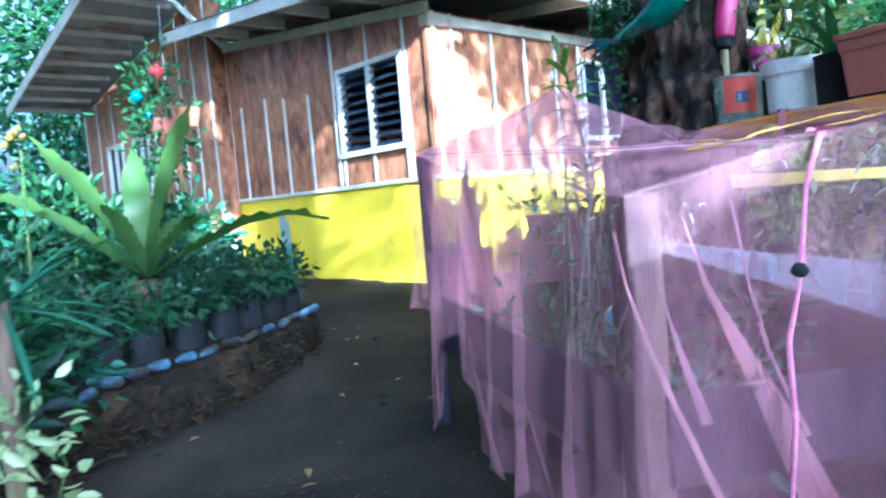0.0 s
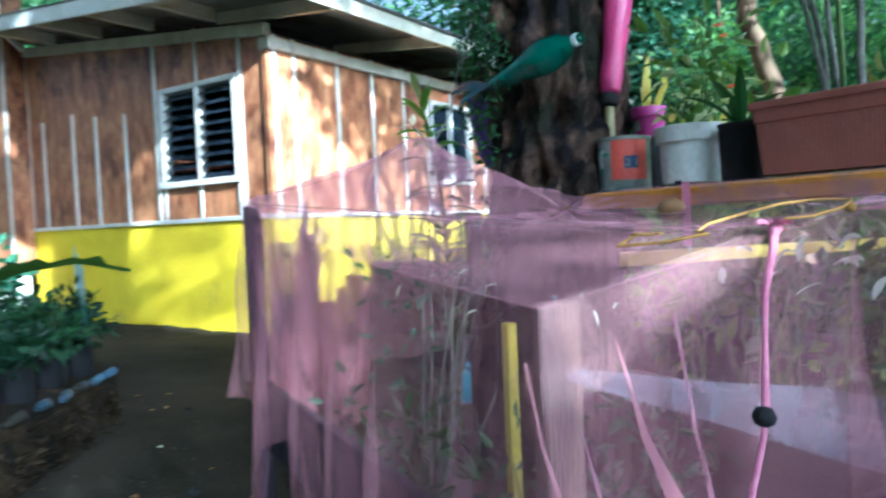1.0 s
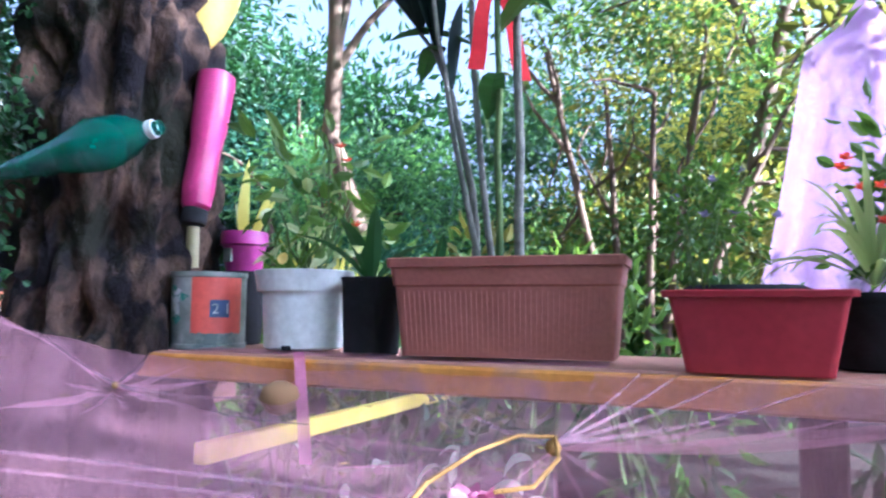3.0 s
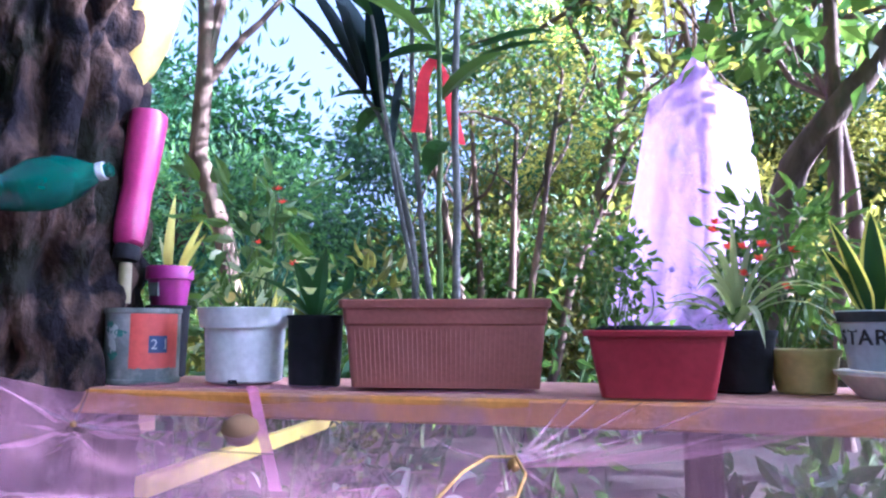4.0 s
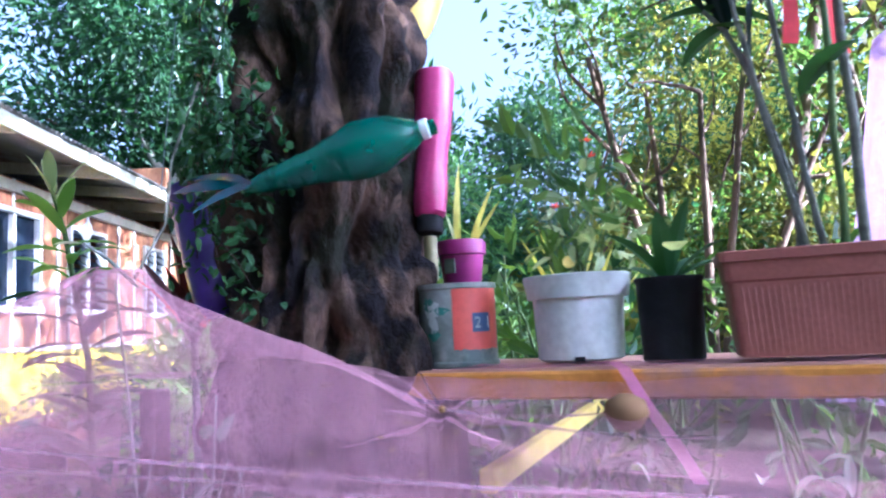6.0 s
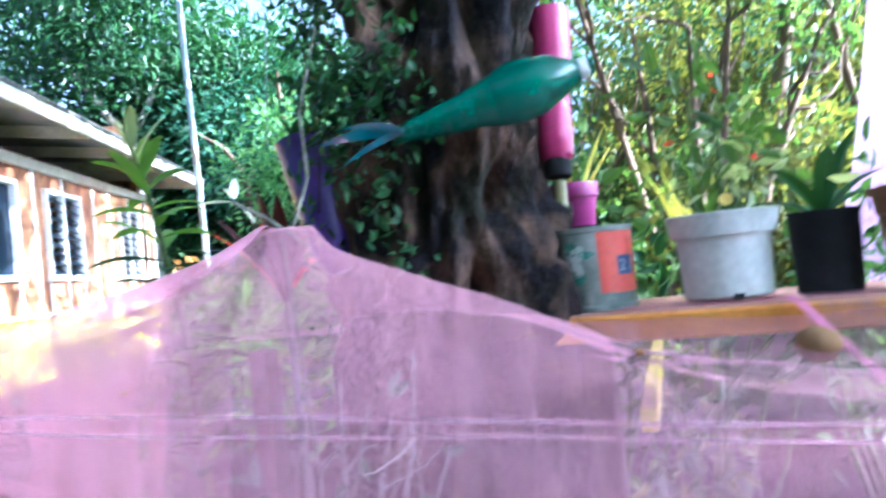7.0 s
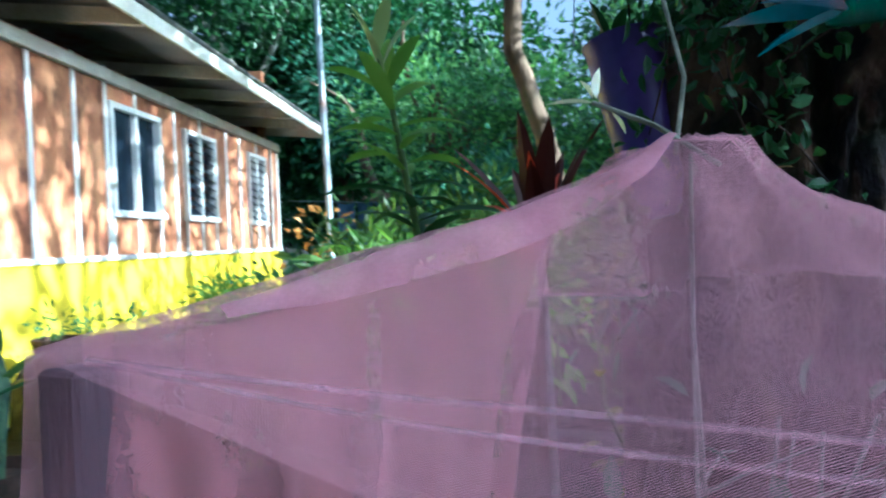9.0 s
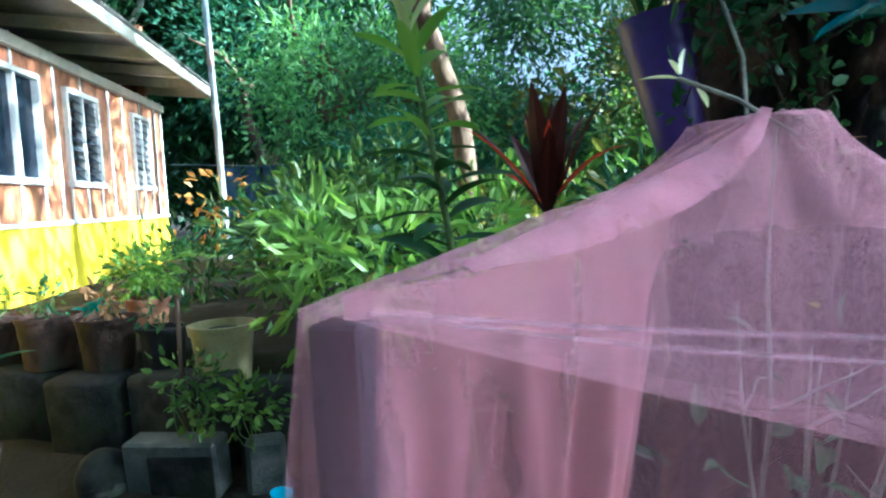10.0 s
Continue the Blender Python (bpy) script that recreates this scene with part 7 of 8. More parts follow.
# ---------------------------------------------------------------- the low bed beside the house path
def low_bed():
    edge = [(-5.02, 2.79), (-4.70, 2.37), (-4.36, 1.90), (-4.18, 1.45), (-3.95, 1.06), (-3.72, 0.72), (-3.45, 0.40)]
    mound = Shape()
    fine = []
    for (x0, y0), (x1, y1) in zip(edge, edge[1:]):
        fine += [(x0 + (x1 - x0) * k / 8, y0 + (y1 - y0) * k / 8) for k in range(8)]
    fine.append(edge[-1])
    prof = [(0.16, -0.04, -0.20), (0.12, -0.03, -0.12), (0.09, -0.03, -0.05), (0.05, -0.01, 0.03), (0.03, 0.0, 0.09), (0.0, 0.0, 0.12), (-0.25, 0.08, 0.14), (-0.6, 0.2, 0.15), (-1.1, 0.35, 0.16), (-2.6, 0.8, 0.12)]
    for x, y in fine:
        for k, (dx, dy, z) in enumerate(prof):
            w = 0.045 * noise.noise((x * 9, y * 9, z * 14)) + 0.02 * noise.noise((x * 23, y * 23, z * 30)) if k < 5 else 0.0
            mound.v.append((x + dx + w, y + dy - 0.4 * w, z + 0.02 * noise.noise((x * 6 + k, y * 6, 0))))
    q = len(prof)
    mound.f = [(i * q + k, i * q + k + 1, (i + 1) * q + k + 1, (i + 1) * q + k) for i in range(len(fine) - 1) for k in range(q - 1)]
    mound.f.append(tuple(range(q - 1, -1, -1)))
    solo("earth_bed", mound, BED_SOIL, "raised earth bed full of seedlings in bags", "garden bed", kind="structure", smooth=60)
    heap = Shape()
    rl = np.random.default_rng(42)
    for _ in range(900):
        k = rl.integers(0, len(fine) - 1)
        f, dz = rl.random(), rl.random()
        x, y = [fine[k][i] + (fine[k + 1][i] - fine[k][i]) * f for i in range(2)]
        a = rl.uniform(0, 6.3)
        heap.blade((x + 0.17 - 0.14 * dz + 0.03 * rl.normal(), y - 0.04 + 0.02 * rl.normal(), -0.13 + 0.24 * dz), (math.cos(a), math.sin(a), rl.uniform(-0.5, 0.7)), rl.uniform(0.03, 0.09), rl.uniform(0.008, 0.03), 0.6, 3, 0.25, 0.45, rl.uniform(-1, 1))
    solo("dry_litter", heap, BROWN_LITTER, "dead brown leaves and roots heaped against the bed", "leaf litter", kind="stuff")
    rng = np.random.default_rng(41)
    k = 0
    for (x0, y0), (x1, y1) in zip(edge, edge[1:]):
        for j in range(3):
            f = j / 3
            x, y = x0 + (x1 - x0) * f, y0 + (y1 - y0) * f
            d = Vector((x1 - x0, y1 - y0, 0)).normalized()
            b = Vector((x + 0.02, y, 0.145))
            L = 0.115 * rng.uniform(0.85, 1.1)
            m = Matrix.Translation(b) @ d.to_track_quat("Z", "Y").to_matrix().to_4x4() @ pose(0, 0, 0, rng.uniform(-12, 12), rng.uniform(-12, 12), 0)
            sh = Shape()
            sh.lathe([(0.014, 0), (0.024, 0.006), (0.025, L * 0.6), (0.02, L * 0.75), (0.012, L * 0.92), (0.012, L)], 14, m)
            solo("edging_bottle", sh, surface("bluish_bottle_plastic", (0.02, 0.04, 0.07), (0.09, 0.16, 0.25), 9, 0.35, bump=0.1, vary=0.5, stain=(0.03, 0.026, 0.02), stain_at=0.52) if k == 0 else bpy.data.materials["bluish_bottle_plastic"], "dusty bluish plastic bottle lying as bed edging", "bottle", "edging bottles", smooth=40)
            k += 1
    # mostly the deepest green, which paints the bed's shade into the seedlings
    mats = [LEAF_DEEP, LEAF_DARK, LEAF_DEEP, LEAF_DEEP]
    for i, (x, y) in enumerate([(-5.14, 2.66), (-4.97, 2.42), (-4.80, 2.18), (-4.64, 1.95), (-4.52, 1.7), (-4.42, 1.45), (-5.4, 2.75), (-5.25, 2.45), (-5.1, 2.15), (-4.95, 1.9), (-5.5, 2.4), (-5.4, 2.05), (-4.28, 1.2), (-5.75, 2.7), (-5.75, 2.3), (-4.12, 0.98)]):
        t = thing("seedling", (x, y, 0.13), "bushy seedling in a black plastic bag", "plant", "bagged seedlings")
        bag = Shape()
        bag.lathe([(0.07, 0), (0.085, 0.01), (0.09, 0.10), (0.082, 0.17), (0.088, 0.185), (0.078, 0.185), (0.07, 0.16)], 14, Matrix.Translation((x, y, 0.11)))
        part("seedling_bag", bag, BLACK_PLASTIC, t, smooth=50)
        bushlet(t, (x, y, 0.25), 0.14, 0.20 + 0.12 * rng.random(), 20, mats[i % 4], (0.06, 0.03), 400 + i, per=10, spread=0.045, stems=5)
    fern = thing("birds_nest_fern", (-4.74, 1.60, 0.1), "bird's nest fern with broad arching fronds on a stump", "fern")
    st = Shape()
    st.tube([(-4.74, 1.60, 0.08), (-4.73, 1.60, 0.5)], [0.10, 0.08], 12)
    part("stump", st, BARK, fern, smooth=60)
    for w2, L, w, dr in (((-0.65, -0.75, 0.90), 1.10, 0.20, 0.6), ((0.20, 0.25, 1.0), 0.98, 0.22, 0.35), ((0.62, 0.72, 0.62), 1.05, 0.17, 0.9), ((-0.40, -0.45, 1.1), 0.95, 0.20, 0.4), ((-0.3, 0.1, 0.9), 0.8, 0.16, 0.4), ((0.25, -0.3, 0.7), 0.55, 0.14, 0.7), ((-0.5, 0.5, 0.6), 0.7, 0.14, 0.6), ((-0.6, -0.3, 0.5), 0.7, 0.14, 0.6), ((0.3, 0.3, 0.6), 0.5, 0.13, 0.9)):
        lf = Shape()
        lf.blade((-4.73, 1.60, 0.50), w2, L, w * 0.9, dr, 30, 0.16, 0.66, 0.25)
        lf.v = [(x, y, z + (0.011 * math.sin(2.1 * (i // 3) + i % 3) if i % 3 != 1 else -0.004)) for i, (x, y, z) in enumerate(lf.v)]
        lf.v = [(x + 0.02 * noise.noise((x * 9, y * 9, z * 9)), y + 0.02 * noise.noise((x * 9, y * 9, z * 9 + 7)), z + 0.02 * noise.noise((x * 8, y * 8, z * 8 + 3))) for x, y, z in lf.v]
        part("frond", lf, LEAF_MID, fern, smooth=60)
    spiky = thing("yucca", (-3.12, 0.62, -0.13), "spiky blue green yucca on a short stem", "plant")
    st = Shape()
    st.tube([(-3.12, 0.62, -0.13), (-3.11, 0.63, 0.25), (-3.10, 0.64, 0.62)], [0.03, 0.026, 0.022], 9)
    part("stem", st, PALE_BARK, spiky, smooth=60)
    rosette(spiky, (-3.10, 0.64, 0.60), 26, 0.40, 0.022, LEAF_BLUE, 71, (-25, 80), 0.7, own=True)
    lowp = thing("variegated_shrub", (-2.80, 0.62, -0.13), "pale variegated shrub beside the path", "plant")
    bushlet(lowp, (-2.86, 0.56, -0.1), 0.13, 0.50, 16, LEAF_PALE, (0.06, 0.03), 72, per=7, spread=0.05, stems=7)
    bushlet(lowp, (-2.70, 0.50, -0.1), 0.10, 0.25, 12, LEAF_YELLOW, (0.06, 0.03), 73, per=8, spread=0.05, stems=5)
    # every third shrub uses the shade-darkened green too
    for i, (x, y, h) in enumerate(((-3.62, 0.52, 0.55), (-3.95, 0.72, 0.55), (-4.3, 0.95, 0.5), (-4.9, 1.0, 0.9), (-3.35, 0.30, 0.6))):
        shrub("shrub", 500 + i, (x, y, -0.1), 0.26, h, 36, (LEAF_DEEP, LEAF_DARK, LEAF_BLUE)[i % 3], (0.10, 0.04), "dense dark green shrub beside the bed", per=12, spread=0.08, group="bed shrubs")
    for i, (x, y, h) in enumerate(((-6.3, 2.3, 1.0), (-7.1, 2.7, 1.1), (-6.0, 1.5, 1.1), (-5.6, 0.7, 1.3))):
        shrub("shrub", 540 + i, (x, y, -0.05), 0.42, h, 60, (LEAF_DARK, LEAF_BLUE)[i % 2], (0.13, 0.055), "dark dense shrub beside the far wing", per=12, spread=0.1, group="bed shrubs")
    hang2 = thing("hanging_basket", (-5.35, 2.05, 1.25), "hanging basket of trailing greenery with red and teal ornaments", "hanging plant")
    bk = Shape()
    bk.lathe([(0.06, 0), (0.10, 0.05), (0.13, 0.15), (0.12, 0.15), (0.09, 0.1)], 18, Matrix.Translation((-5.35, 2.05, 1.3)))
    part("basket", bk, TERRACOTTA, hang2, smooth=50)
    rg = np.random.default_rng(43)
    p, w = clumps(rg, [((-5.33, 2.0, 1.42), (0.2, 0.2, 0.42), 60)], 10, 0.06)
    part("foliage", leaf_mesh("foliage", LEAF_DARK, p, w, 0.06, 0.028, rg), LEAF_DARK, hang2)
    wr = Shape()
    wr.tube([(-5.35, 2.05, 1.45), (-5.4, 2.1, 2.2), (-6.0, 2.5, 3.2), (-9.4, 3.3, 3.05)], 0.003, 5)
    part("wire", wr, GALVANISED, hang2)
    for nm, q, r, m in (("ornament", (-5.2, 1.96, 1.72), 0.042, RED_RIBBON), ("ornament", (-5.3, 1.86, 1.58), 0.04, TEAL_PLASTIC), ("ornament", (-5.24, 1.9, 1.46), 0.03, TEAL_PLASTIC)):
        o = Shape()
        o.lathe([(0.001, -r), (r * 0.8, -r * 0.5), (r, 0), (r * 0.6, r * 0.7), (0.001, r)], 12, Matrix.Translation(q))
        part(nm, o, m, hang2, smooth=60)
    o = Shape()
    o.lathe([(0.05, 0), (0.075, 0.10), (0.08, 0.11), (0.07, 0.11)], 16, Matrix.Translation((-5.02, 2.05, 1.36)))
    part("clay_cup", o, surface("clay", (0.36, 0.15, 0.08), (0.48, 0.22, 0.12), 8, 0.8), hang2, smooth=40)
    sheet = Shape()
    for j in range(9):
        for i in range(12):
            f, g = i / 11, j / 8
            sheet.v.append((-5.75 + 0.75 * f, 3.0 - 0.35 * f, 0.30 + 0.55 * g + 0.06 * noise.noise((i * 0.5, j * 0.5, 0)) - 0.12 * f * g))
    sheet.f = [(j * 12 + i, j * 12 + i + 1, (j + 1) * 12 + i + 1, (j + 1) * 12 + i) for j in range(8) for i in range(11)]
    solo("plastic_sheet", sheet, BLUE_PLASTIC, "crumpled light blue plastic sheet in the bed", "sheet", smooth=60)
    yf2 = thing("yellow_flowers", (-4.4, 0.9, 0.9), "spray of small yellow flowers", "plant")
    for i in range(6):
        blossom(yf2, (-4.25 + rg.uniform(-0.1, 0.1), 0.98 + rg.uniform(-0.05, 0.05), 1.18 + rg.uniform(-0.12, 0.06)), 0.035, YELLOW_PLASTIC, 800 + i, 5)
    stf = Shape()
    stf.tube([(-4.3, 0.95, 0.0), (-4.28, 0.97, 0.7), (-4.25, 0.98, 1.15)], 0.006, 6)
    part("stalk", stf, GREEN_STEM, yf2)


low_bed()


# ---------------------------------------------------------------- retaining wall and pots at the house corner
OLD_POT = surface("old_dark_clay", (0.022, 0.015, 0.013), (0.075, 0.042, 0.032), 7, 0.9, bump=0.5, fine=60, vary=0.3, stain=(0.03, 0.035, 0.025), stain_at=0.6)


def terrace():
    rng = np.random.default_rng(51)
    x = -5.55
    while x < -0.6:
        w = rng.uniform(0.36, 0.52)
        for row in range(1):
            h = 0.50
            xx = x + (0.12 if row else 0.0)
            st = Shape()
            st.box((-w / 2, -0.10, -h / 2), (w / 2, 0.10, h / 2), c=0.022)
            y = wall_y(xx + w / 2) - 0.03 + rng.uniform(-0.02, 0.02)
            ob = solo("wall_stone", st, STONE, "mossy dark squared block of the low retaining wall", "stone", "retaining wall stones", smooth=50)
            ob.matrix_world = pose(xx + w / 2, y, 0.09 + rng.uniform(-0.02, 0.02), rng.uniform(-4, 4), rng.uniform(-2, 2), rng.uniform(-26, -12))
        x += w + 0.01
    blk = thing("concrete_block", (-3.86, 4.52, -0.12), "grey hollow concrete block standing before the wall", "block")
    b = Shape()
    m = pose(-3.86, 4.50, -0.12, 4, 0, -14)
    b.box((-0.20, -0.07, 0), (0.20, 0.07, 0.27), m, c=0.012)
    part("block_body", b, CONCRETE, blk)
    b2 = Shape()
    b2.box((-0.14, -0.075, 0.0), (0.14, -0.068, 0.20), m @ pose(0.05, 0, 0.02), c=0.004)
    part("block_face", b2, STONE, blk, "rough mortar patch")
    b3 = Shape()
    b3.box((-0.08, -0.06, 0), (0.08, 0.06, 0.25), pose(-3.50, 4.46, -0.12, 0, 0, 6), c=0.02)
    solo("wall_stone", b3, CONCRETE, "squared grey stone beside the block", "stone", "retaining wall stones")
    rs = Shape()
    rs.lathe([(0.001, -0.02), (0.09, 0.0), (0.12, 0.07), (0.115, 0.15), (0.08, 0.21), (0.04, 0.235), (0.001, 0.24)], 16, pose(-4.16, 4.55, -0.13, 6, -5, 0))
    solo("round_stone", rs, STONE, "smooth grey egg shaped stone on the soil", "stone", smooth=60)
    for i, (px, py, r, h, m) in enumerate(((-4.95, 5.36, 0.14, 0.25, OLD_POT), (-4.62, 5.19, 0.15, 0.26, OLD_POT), (-4.30, 5.06, 0.14, 0.25, OLD_POT), (-5.28, 5.58, 0.14, 0.24, OLD_POT), (-4.02, 4.97, 0.11, 0.2, BLACK_PLASTIC))):
        t = round_pot((px, py, 0.335), r * 0.8, r, h, m, "dark weathered pot on the retaining wall", group="pots on the wall", rim=0.012)
        p = thing("potted_plant", (px, py, 0.36 + h - 0.03), "sparse leafy plant in a dark pot", "plant", "wall plants")
        bushlet(p, (px, py, 0.36 + h - 0.04), 0.09, 0.14, 9, (LEAF_MID, LEAF_DARK, DRY_LEAF)[i % 3], (0.055, 0.02), 600 + i, per=6, spread=0.04, stems=6)
    bright = thing("potted_plant", (-4.27, 5.62, 0.56), "bright green bushy plant in a clay pot", "plant")
    bushlet(bright, (-4.27, 5.62, 0.58), 0.17, 0.26, 40, LEAF_FRESH, (0.055, 0.028), 620, per=10, spread=0.045, stems=7)
    round_pot((-4.27, 5.62, 0.40), 0.09, 0.12, 0.2, surface("old_clay", (0.22, 0.10, 0.06), (0.34, 0.17, 0.10), 7, 0.85), "old reddish clay pot on the terrace", rim=0.014)
    bk = round_pot((-3.72, 4.85, 0.25), 0.115, 0.15, 0.30, CREAM_PLASTIC, "dirty cream bucket filled with dark soil", rim=0.02, name="bucket", category="bucket")
    fill = Shape()
    fill.lathe([(0.125, 0.22), (0.12, 0.262), (0.07, 0.272), (0.001, 0.276)], 18)
    part("fill", fill, POT_SOIL, bk, "dark earth filling", local=True, smooth=60)
    climb = thing("trailing_plant", (-3.80, 4.45, 0.1), "light green trailing plant hanging over the block", "plant")
    bushlet(climb, (-3.80, 4.52, 0.10), 0.13, 0.36, 17, LEAF_MID, (0.05, 0.028), 630, per=8, spread=0.045, stems=8)
    bushlet(climb, (-3.54, 4.40, 0.10), 0.09, 0.28, 16, LEAF_LIGHT, (0.045, 0.028), 631, per=8, spread=0.04, stems=5)
    stake = Shape()
    stake.tube([(-3.86, 4.62, 0.0), (-3.85, 4.62, 0.72)], 0.010, 8)
    solo("stake", stake, OLD_WOOD, "thin wooden stake by the wall", "stake")
    tb = Shape()
    tb.box((-0.38, -0.012, -0.035), (0.38, 0.012, 0.035), pose(-4.83, 5.60, 0.47, 0, -13, 52), c=0.004)
    solo("teal_board", tb, surface("teal_board_paint", (0.03, 0.19, 0.15), (0.06, 0.28, 0.22), 5, 0.6), "slanting teal painted board against the wall", "board")
    bag = Shape()
    bag.lathe([(0.03, -0.02), (0.12, 0.0), (0.13, 0.06), (0.09, 0.13), (0.03, 0.17), (0.04, 0.20), (0.001, 0.19)], 12, pose(-3.40, 4.02, -0.12, 8, 4, 0))
    bag.v = [(x + 0.02 * noise.noise((x * 12, y * 12, z * 12)), y + 0.02 * noise.noise((x * 11, y * 12, z * 9 + 4)), z) for x, y, z in bag.v]
    solo("plastic_bag", bag, BLUE_PLASTIC, "crumpled blue plastic bag on the ground", "bag", smooth=50)
    cactus = thing("potted_cactus", (-4.30, 3.62, -0.13), "stout dusty green succulent in a tall brown pot", "plant")
    pt = Shape()
    pt.lathe(pot_profile(0.11, 0.145, 0.58, 0.02), 24, Matrix.Translation((-4.22, 3.55, -0.13)))
    part("pot", pt, OLD_POT, cactus, smooth=40)
    st = Shape()
    st.tube([(-4.22, 3.55, 0.3), (-4.22, 3.56, 0.5), (-4.20, 3.56, 0.70), (-4.19, 3.56, 0.78)], [0.055, 0.062, 0.058, 0.03], 12, wobble=0.16, rng=random)
    part("stem", st, surface("dusty_green_skin", (0.03, 0.055, 0.035), (0.09, 0.13, 0.07), 18, 0.7, bump=0.6, fine=60), cactus, smooth=60)
    for d2, L, w2 in (((0.05, 0.02, 1), 0.46, 0.085), ((-0.25, 0.1, 1), 0.30, 0.075), ((0.3, -0.15, 0.8), 0.26, 0.09), ((0.5, 0.3, 0.55), 0.22, 0.07), ((-0.5, -0.3, 0.5), 0.24, 0.07), ((0.1, -0.6, 0.5), 0.2, 0.08), ((0.7, -0.2, 0.3), 0.34, 0.03)):
        pd = Shape()
        pd.blade((-4.21, 3.55, 0.64), d2, L, w2, 0.35 if L < 0.4 else 0.05, 7, 0.3, 0.55)
        part("leaf", pd, LEAF_BLUE if L > 0.28 else LEAF_MID, cactus)
    tall = thing("plastic_container", (-4.72, 3.86, -0.14), "tall yellow plastic container with a dark teal foot", "container")
    c1, c2 = Shape(), Shape()
    c1.lathe([(0.10, 0.62), (0.11, 0.64), (0.115, 0.92), (0.10, 0.95), (0.085, 0.955), (0.08, 0.94)], 24)
    c2.lathe([(0.12, 0), (0.125, 0.01), (0.118, 0.615), (0.10, 0.62)], 24)
    part("container_body", c1, YELLOW_PLASTIC, tall, local=True, smooth=35)
    part("container_foot", c2, surface("dark_teal_plastic", (0.01, 0.05, 0.07), (0.02, 0.09, 0.11), 6, 0.5, bump=0.1), tall, local=True, smooth=35)


terrace()


# ---------------------------------------------------------------- yard beyond
def yard():
    pole = thing("pole", (-4.85, 10.95, 0.40), "rusty grey pipe pole beside the eave", "pole")
    p = Shape()
    p.tube([(-4.83, 10.93, 0.3), (-4.86, 10.97, 2.0), (-4.92, 11.05, 4.0), (-4.98, 11.1, 7.2)], [0.045, 0.045, 0.042, 0.04], 12)
    part("pipe", p, GALVANISED, pole, smooth=60)
    crot = thing("croton", (-4.85, 10.7, 0.4), "orange and yellow leaved plant round the pole foot", "plant")
    bushlet(crot, (-4.92, 10.75, 0.5), 0.26, 1.1, 9, leafy("orange_leaves", (0.20, 0.09, 0.02), (0.46, 0.26, 0.07), 0.4), (0.16, 0.09), 700, per=6, spread=0.11, stems=6, thick=0.01)
    line = thing("clothes_line", (-4.9, 15.4, 1.9), "washing line with wet dark clothes", "clothes line")
    ln = Shape()
    ln.tube([(-6.6, 15.2, 1.95), (-4.9, 15.4, 1.86), (-3.0, 15.7, 1.95)], 0.008, 5)
    part("line", ln, GALVANISED, line)
    for k, (x, w, h, m) in enumerate(((-5.5, 0.34, 0.95, DENIM), (-5.12, 0.30, 0.9, DENIM), (-4.78, 0.26, 1.0, DENIM), (-4.35, 0.42, 0.62, LINEN), (-3.9, 0.36, 0.55, DENIM))):
        g = Shape()
        cols, rows = 9, 8
        for side in (0, 1):
            for j in range(rows):
                for i in range(cols):
                    f, q = i / (cols - 1), j / (rows - 1)
                    g.v.append((x + (f - 0.5) * w * (1 - 0.15 * q), 15.35 + 0.05 * math.sin(f * 9 + k) * q + (0.03 if side else -0.03) * (1 - 0.5 * q), 1.88 - h * q - 0.04 * math.sin(f * 3.1)))
        q2 = cols * rows
        for o in (0, q2):
            g.f += [(o + j * cols + i, o + j * cols + i + 1, o + (j + 1) * cols + i + 1, o + (j + 1) * cols + i) for j in range(rows - 1) for i in range(cols - 1)]
        solo("hung_garment", g, m, "damp garment hanging on the washing line", "clothes", "washing", smooth=60)
    lawn = Shape()
    rng = np.random.default_rng(88)
    for _ in range(2600):
        x, y = rng.uniform(-6.4, -3.4), rng.uniform(11.3, 15.0)
        lawn.blade((x, y, 0.39), (rng.normal() * 0.4, rng.normal() * 0.4, 1), rng.uniform(0.08, 0.2), 0.012, 0.5, 2)
    solo("grass", lawn.mesh("grass", LEAF_LIGHT), LEAF_LIGHT, "short bright grass beyond the pole", "grass", kind="stuff")
    # leafy plants along the terrace
    for k, (x, y, h, r, m, lf, c) in enumerate(((-3.1, 6.8, 0.7, 0.4, LEAF_LIGHT, (0.15, 0.055), 26), (-2.75, 6.2, 0.6, 0.35, LEAF_MID, (0.12, 0.05), 24), (-3.5, 7.2, 0.6, 0.35, LEAF_MID, (0.16, 0.06), 24), (-3.3, 5.6, 0.65, 0.28, LEAF_MID, (0.11, 0.045), 30), (-2.7, 5.4, 0.6, 0.28, LEAF_DARK, (0.12, 0.05), 30), (-2.2, 5.9, 0.75, 0.3, LEAF_YELLOW, (0.12, 0.045), 30), (-1.8, 6.6, 0.9, 0.4, LEAF_LIGHT, (0.13, 0.05), 36), (-3.9, 7.8, 0.7, 0.4, LEAF_DARK, (0.14, 0.05), 30), (-4.3, 6.9, 0.45, 0.3, LEAF_DARK, (0.14, 0.03), 26), (-2.6, 8.6, 1.2, 0.5, LEAF_MID, (0.16, 0.06), 40), (-3.6, 9.6, 1.0, 0.6, LEAF_MID, (0.18, 0.07), 44), (-1.4, 5.2, 0.9, 0.35, LEAF_MID, (0.11, 0.04), 34), (-0.6, 5.4, 1.0, 0.4, LEAF_LIGHT, (0.10, 0.04), 40), (0.4, 5.0, 0.7, 0.3, LEAF_MID, (0.07, 0.03), 30))):
        shrub("shrub", 900 + k, (x, y, 0.38), r, h, c, m, lf, "leafy garden plant on the terrace", stems=6, per=9, spread=0.12, group="terrace plants")
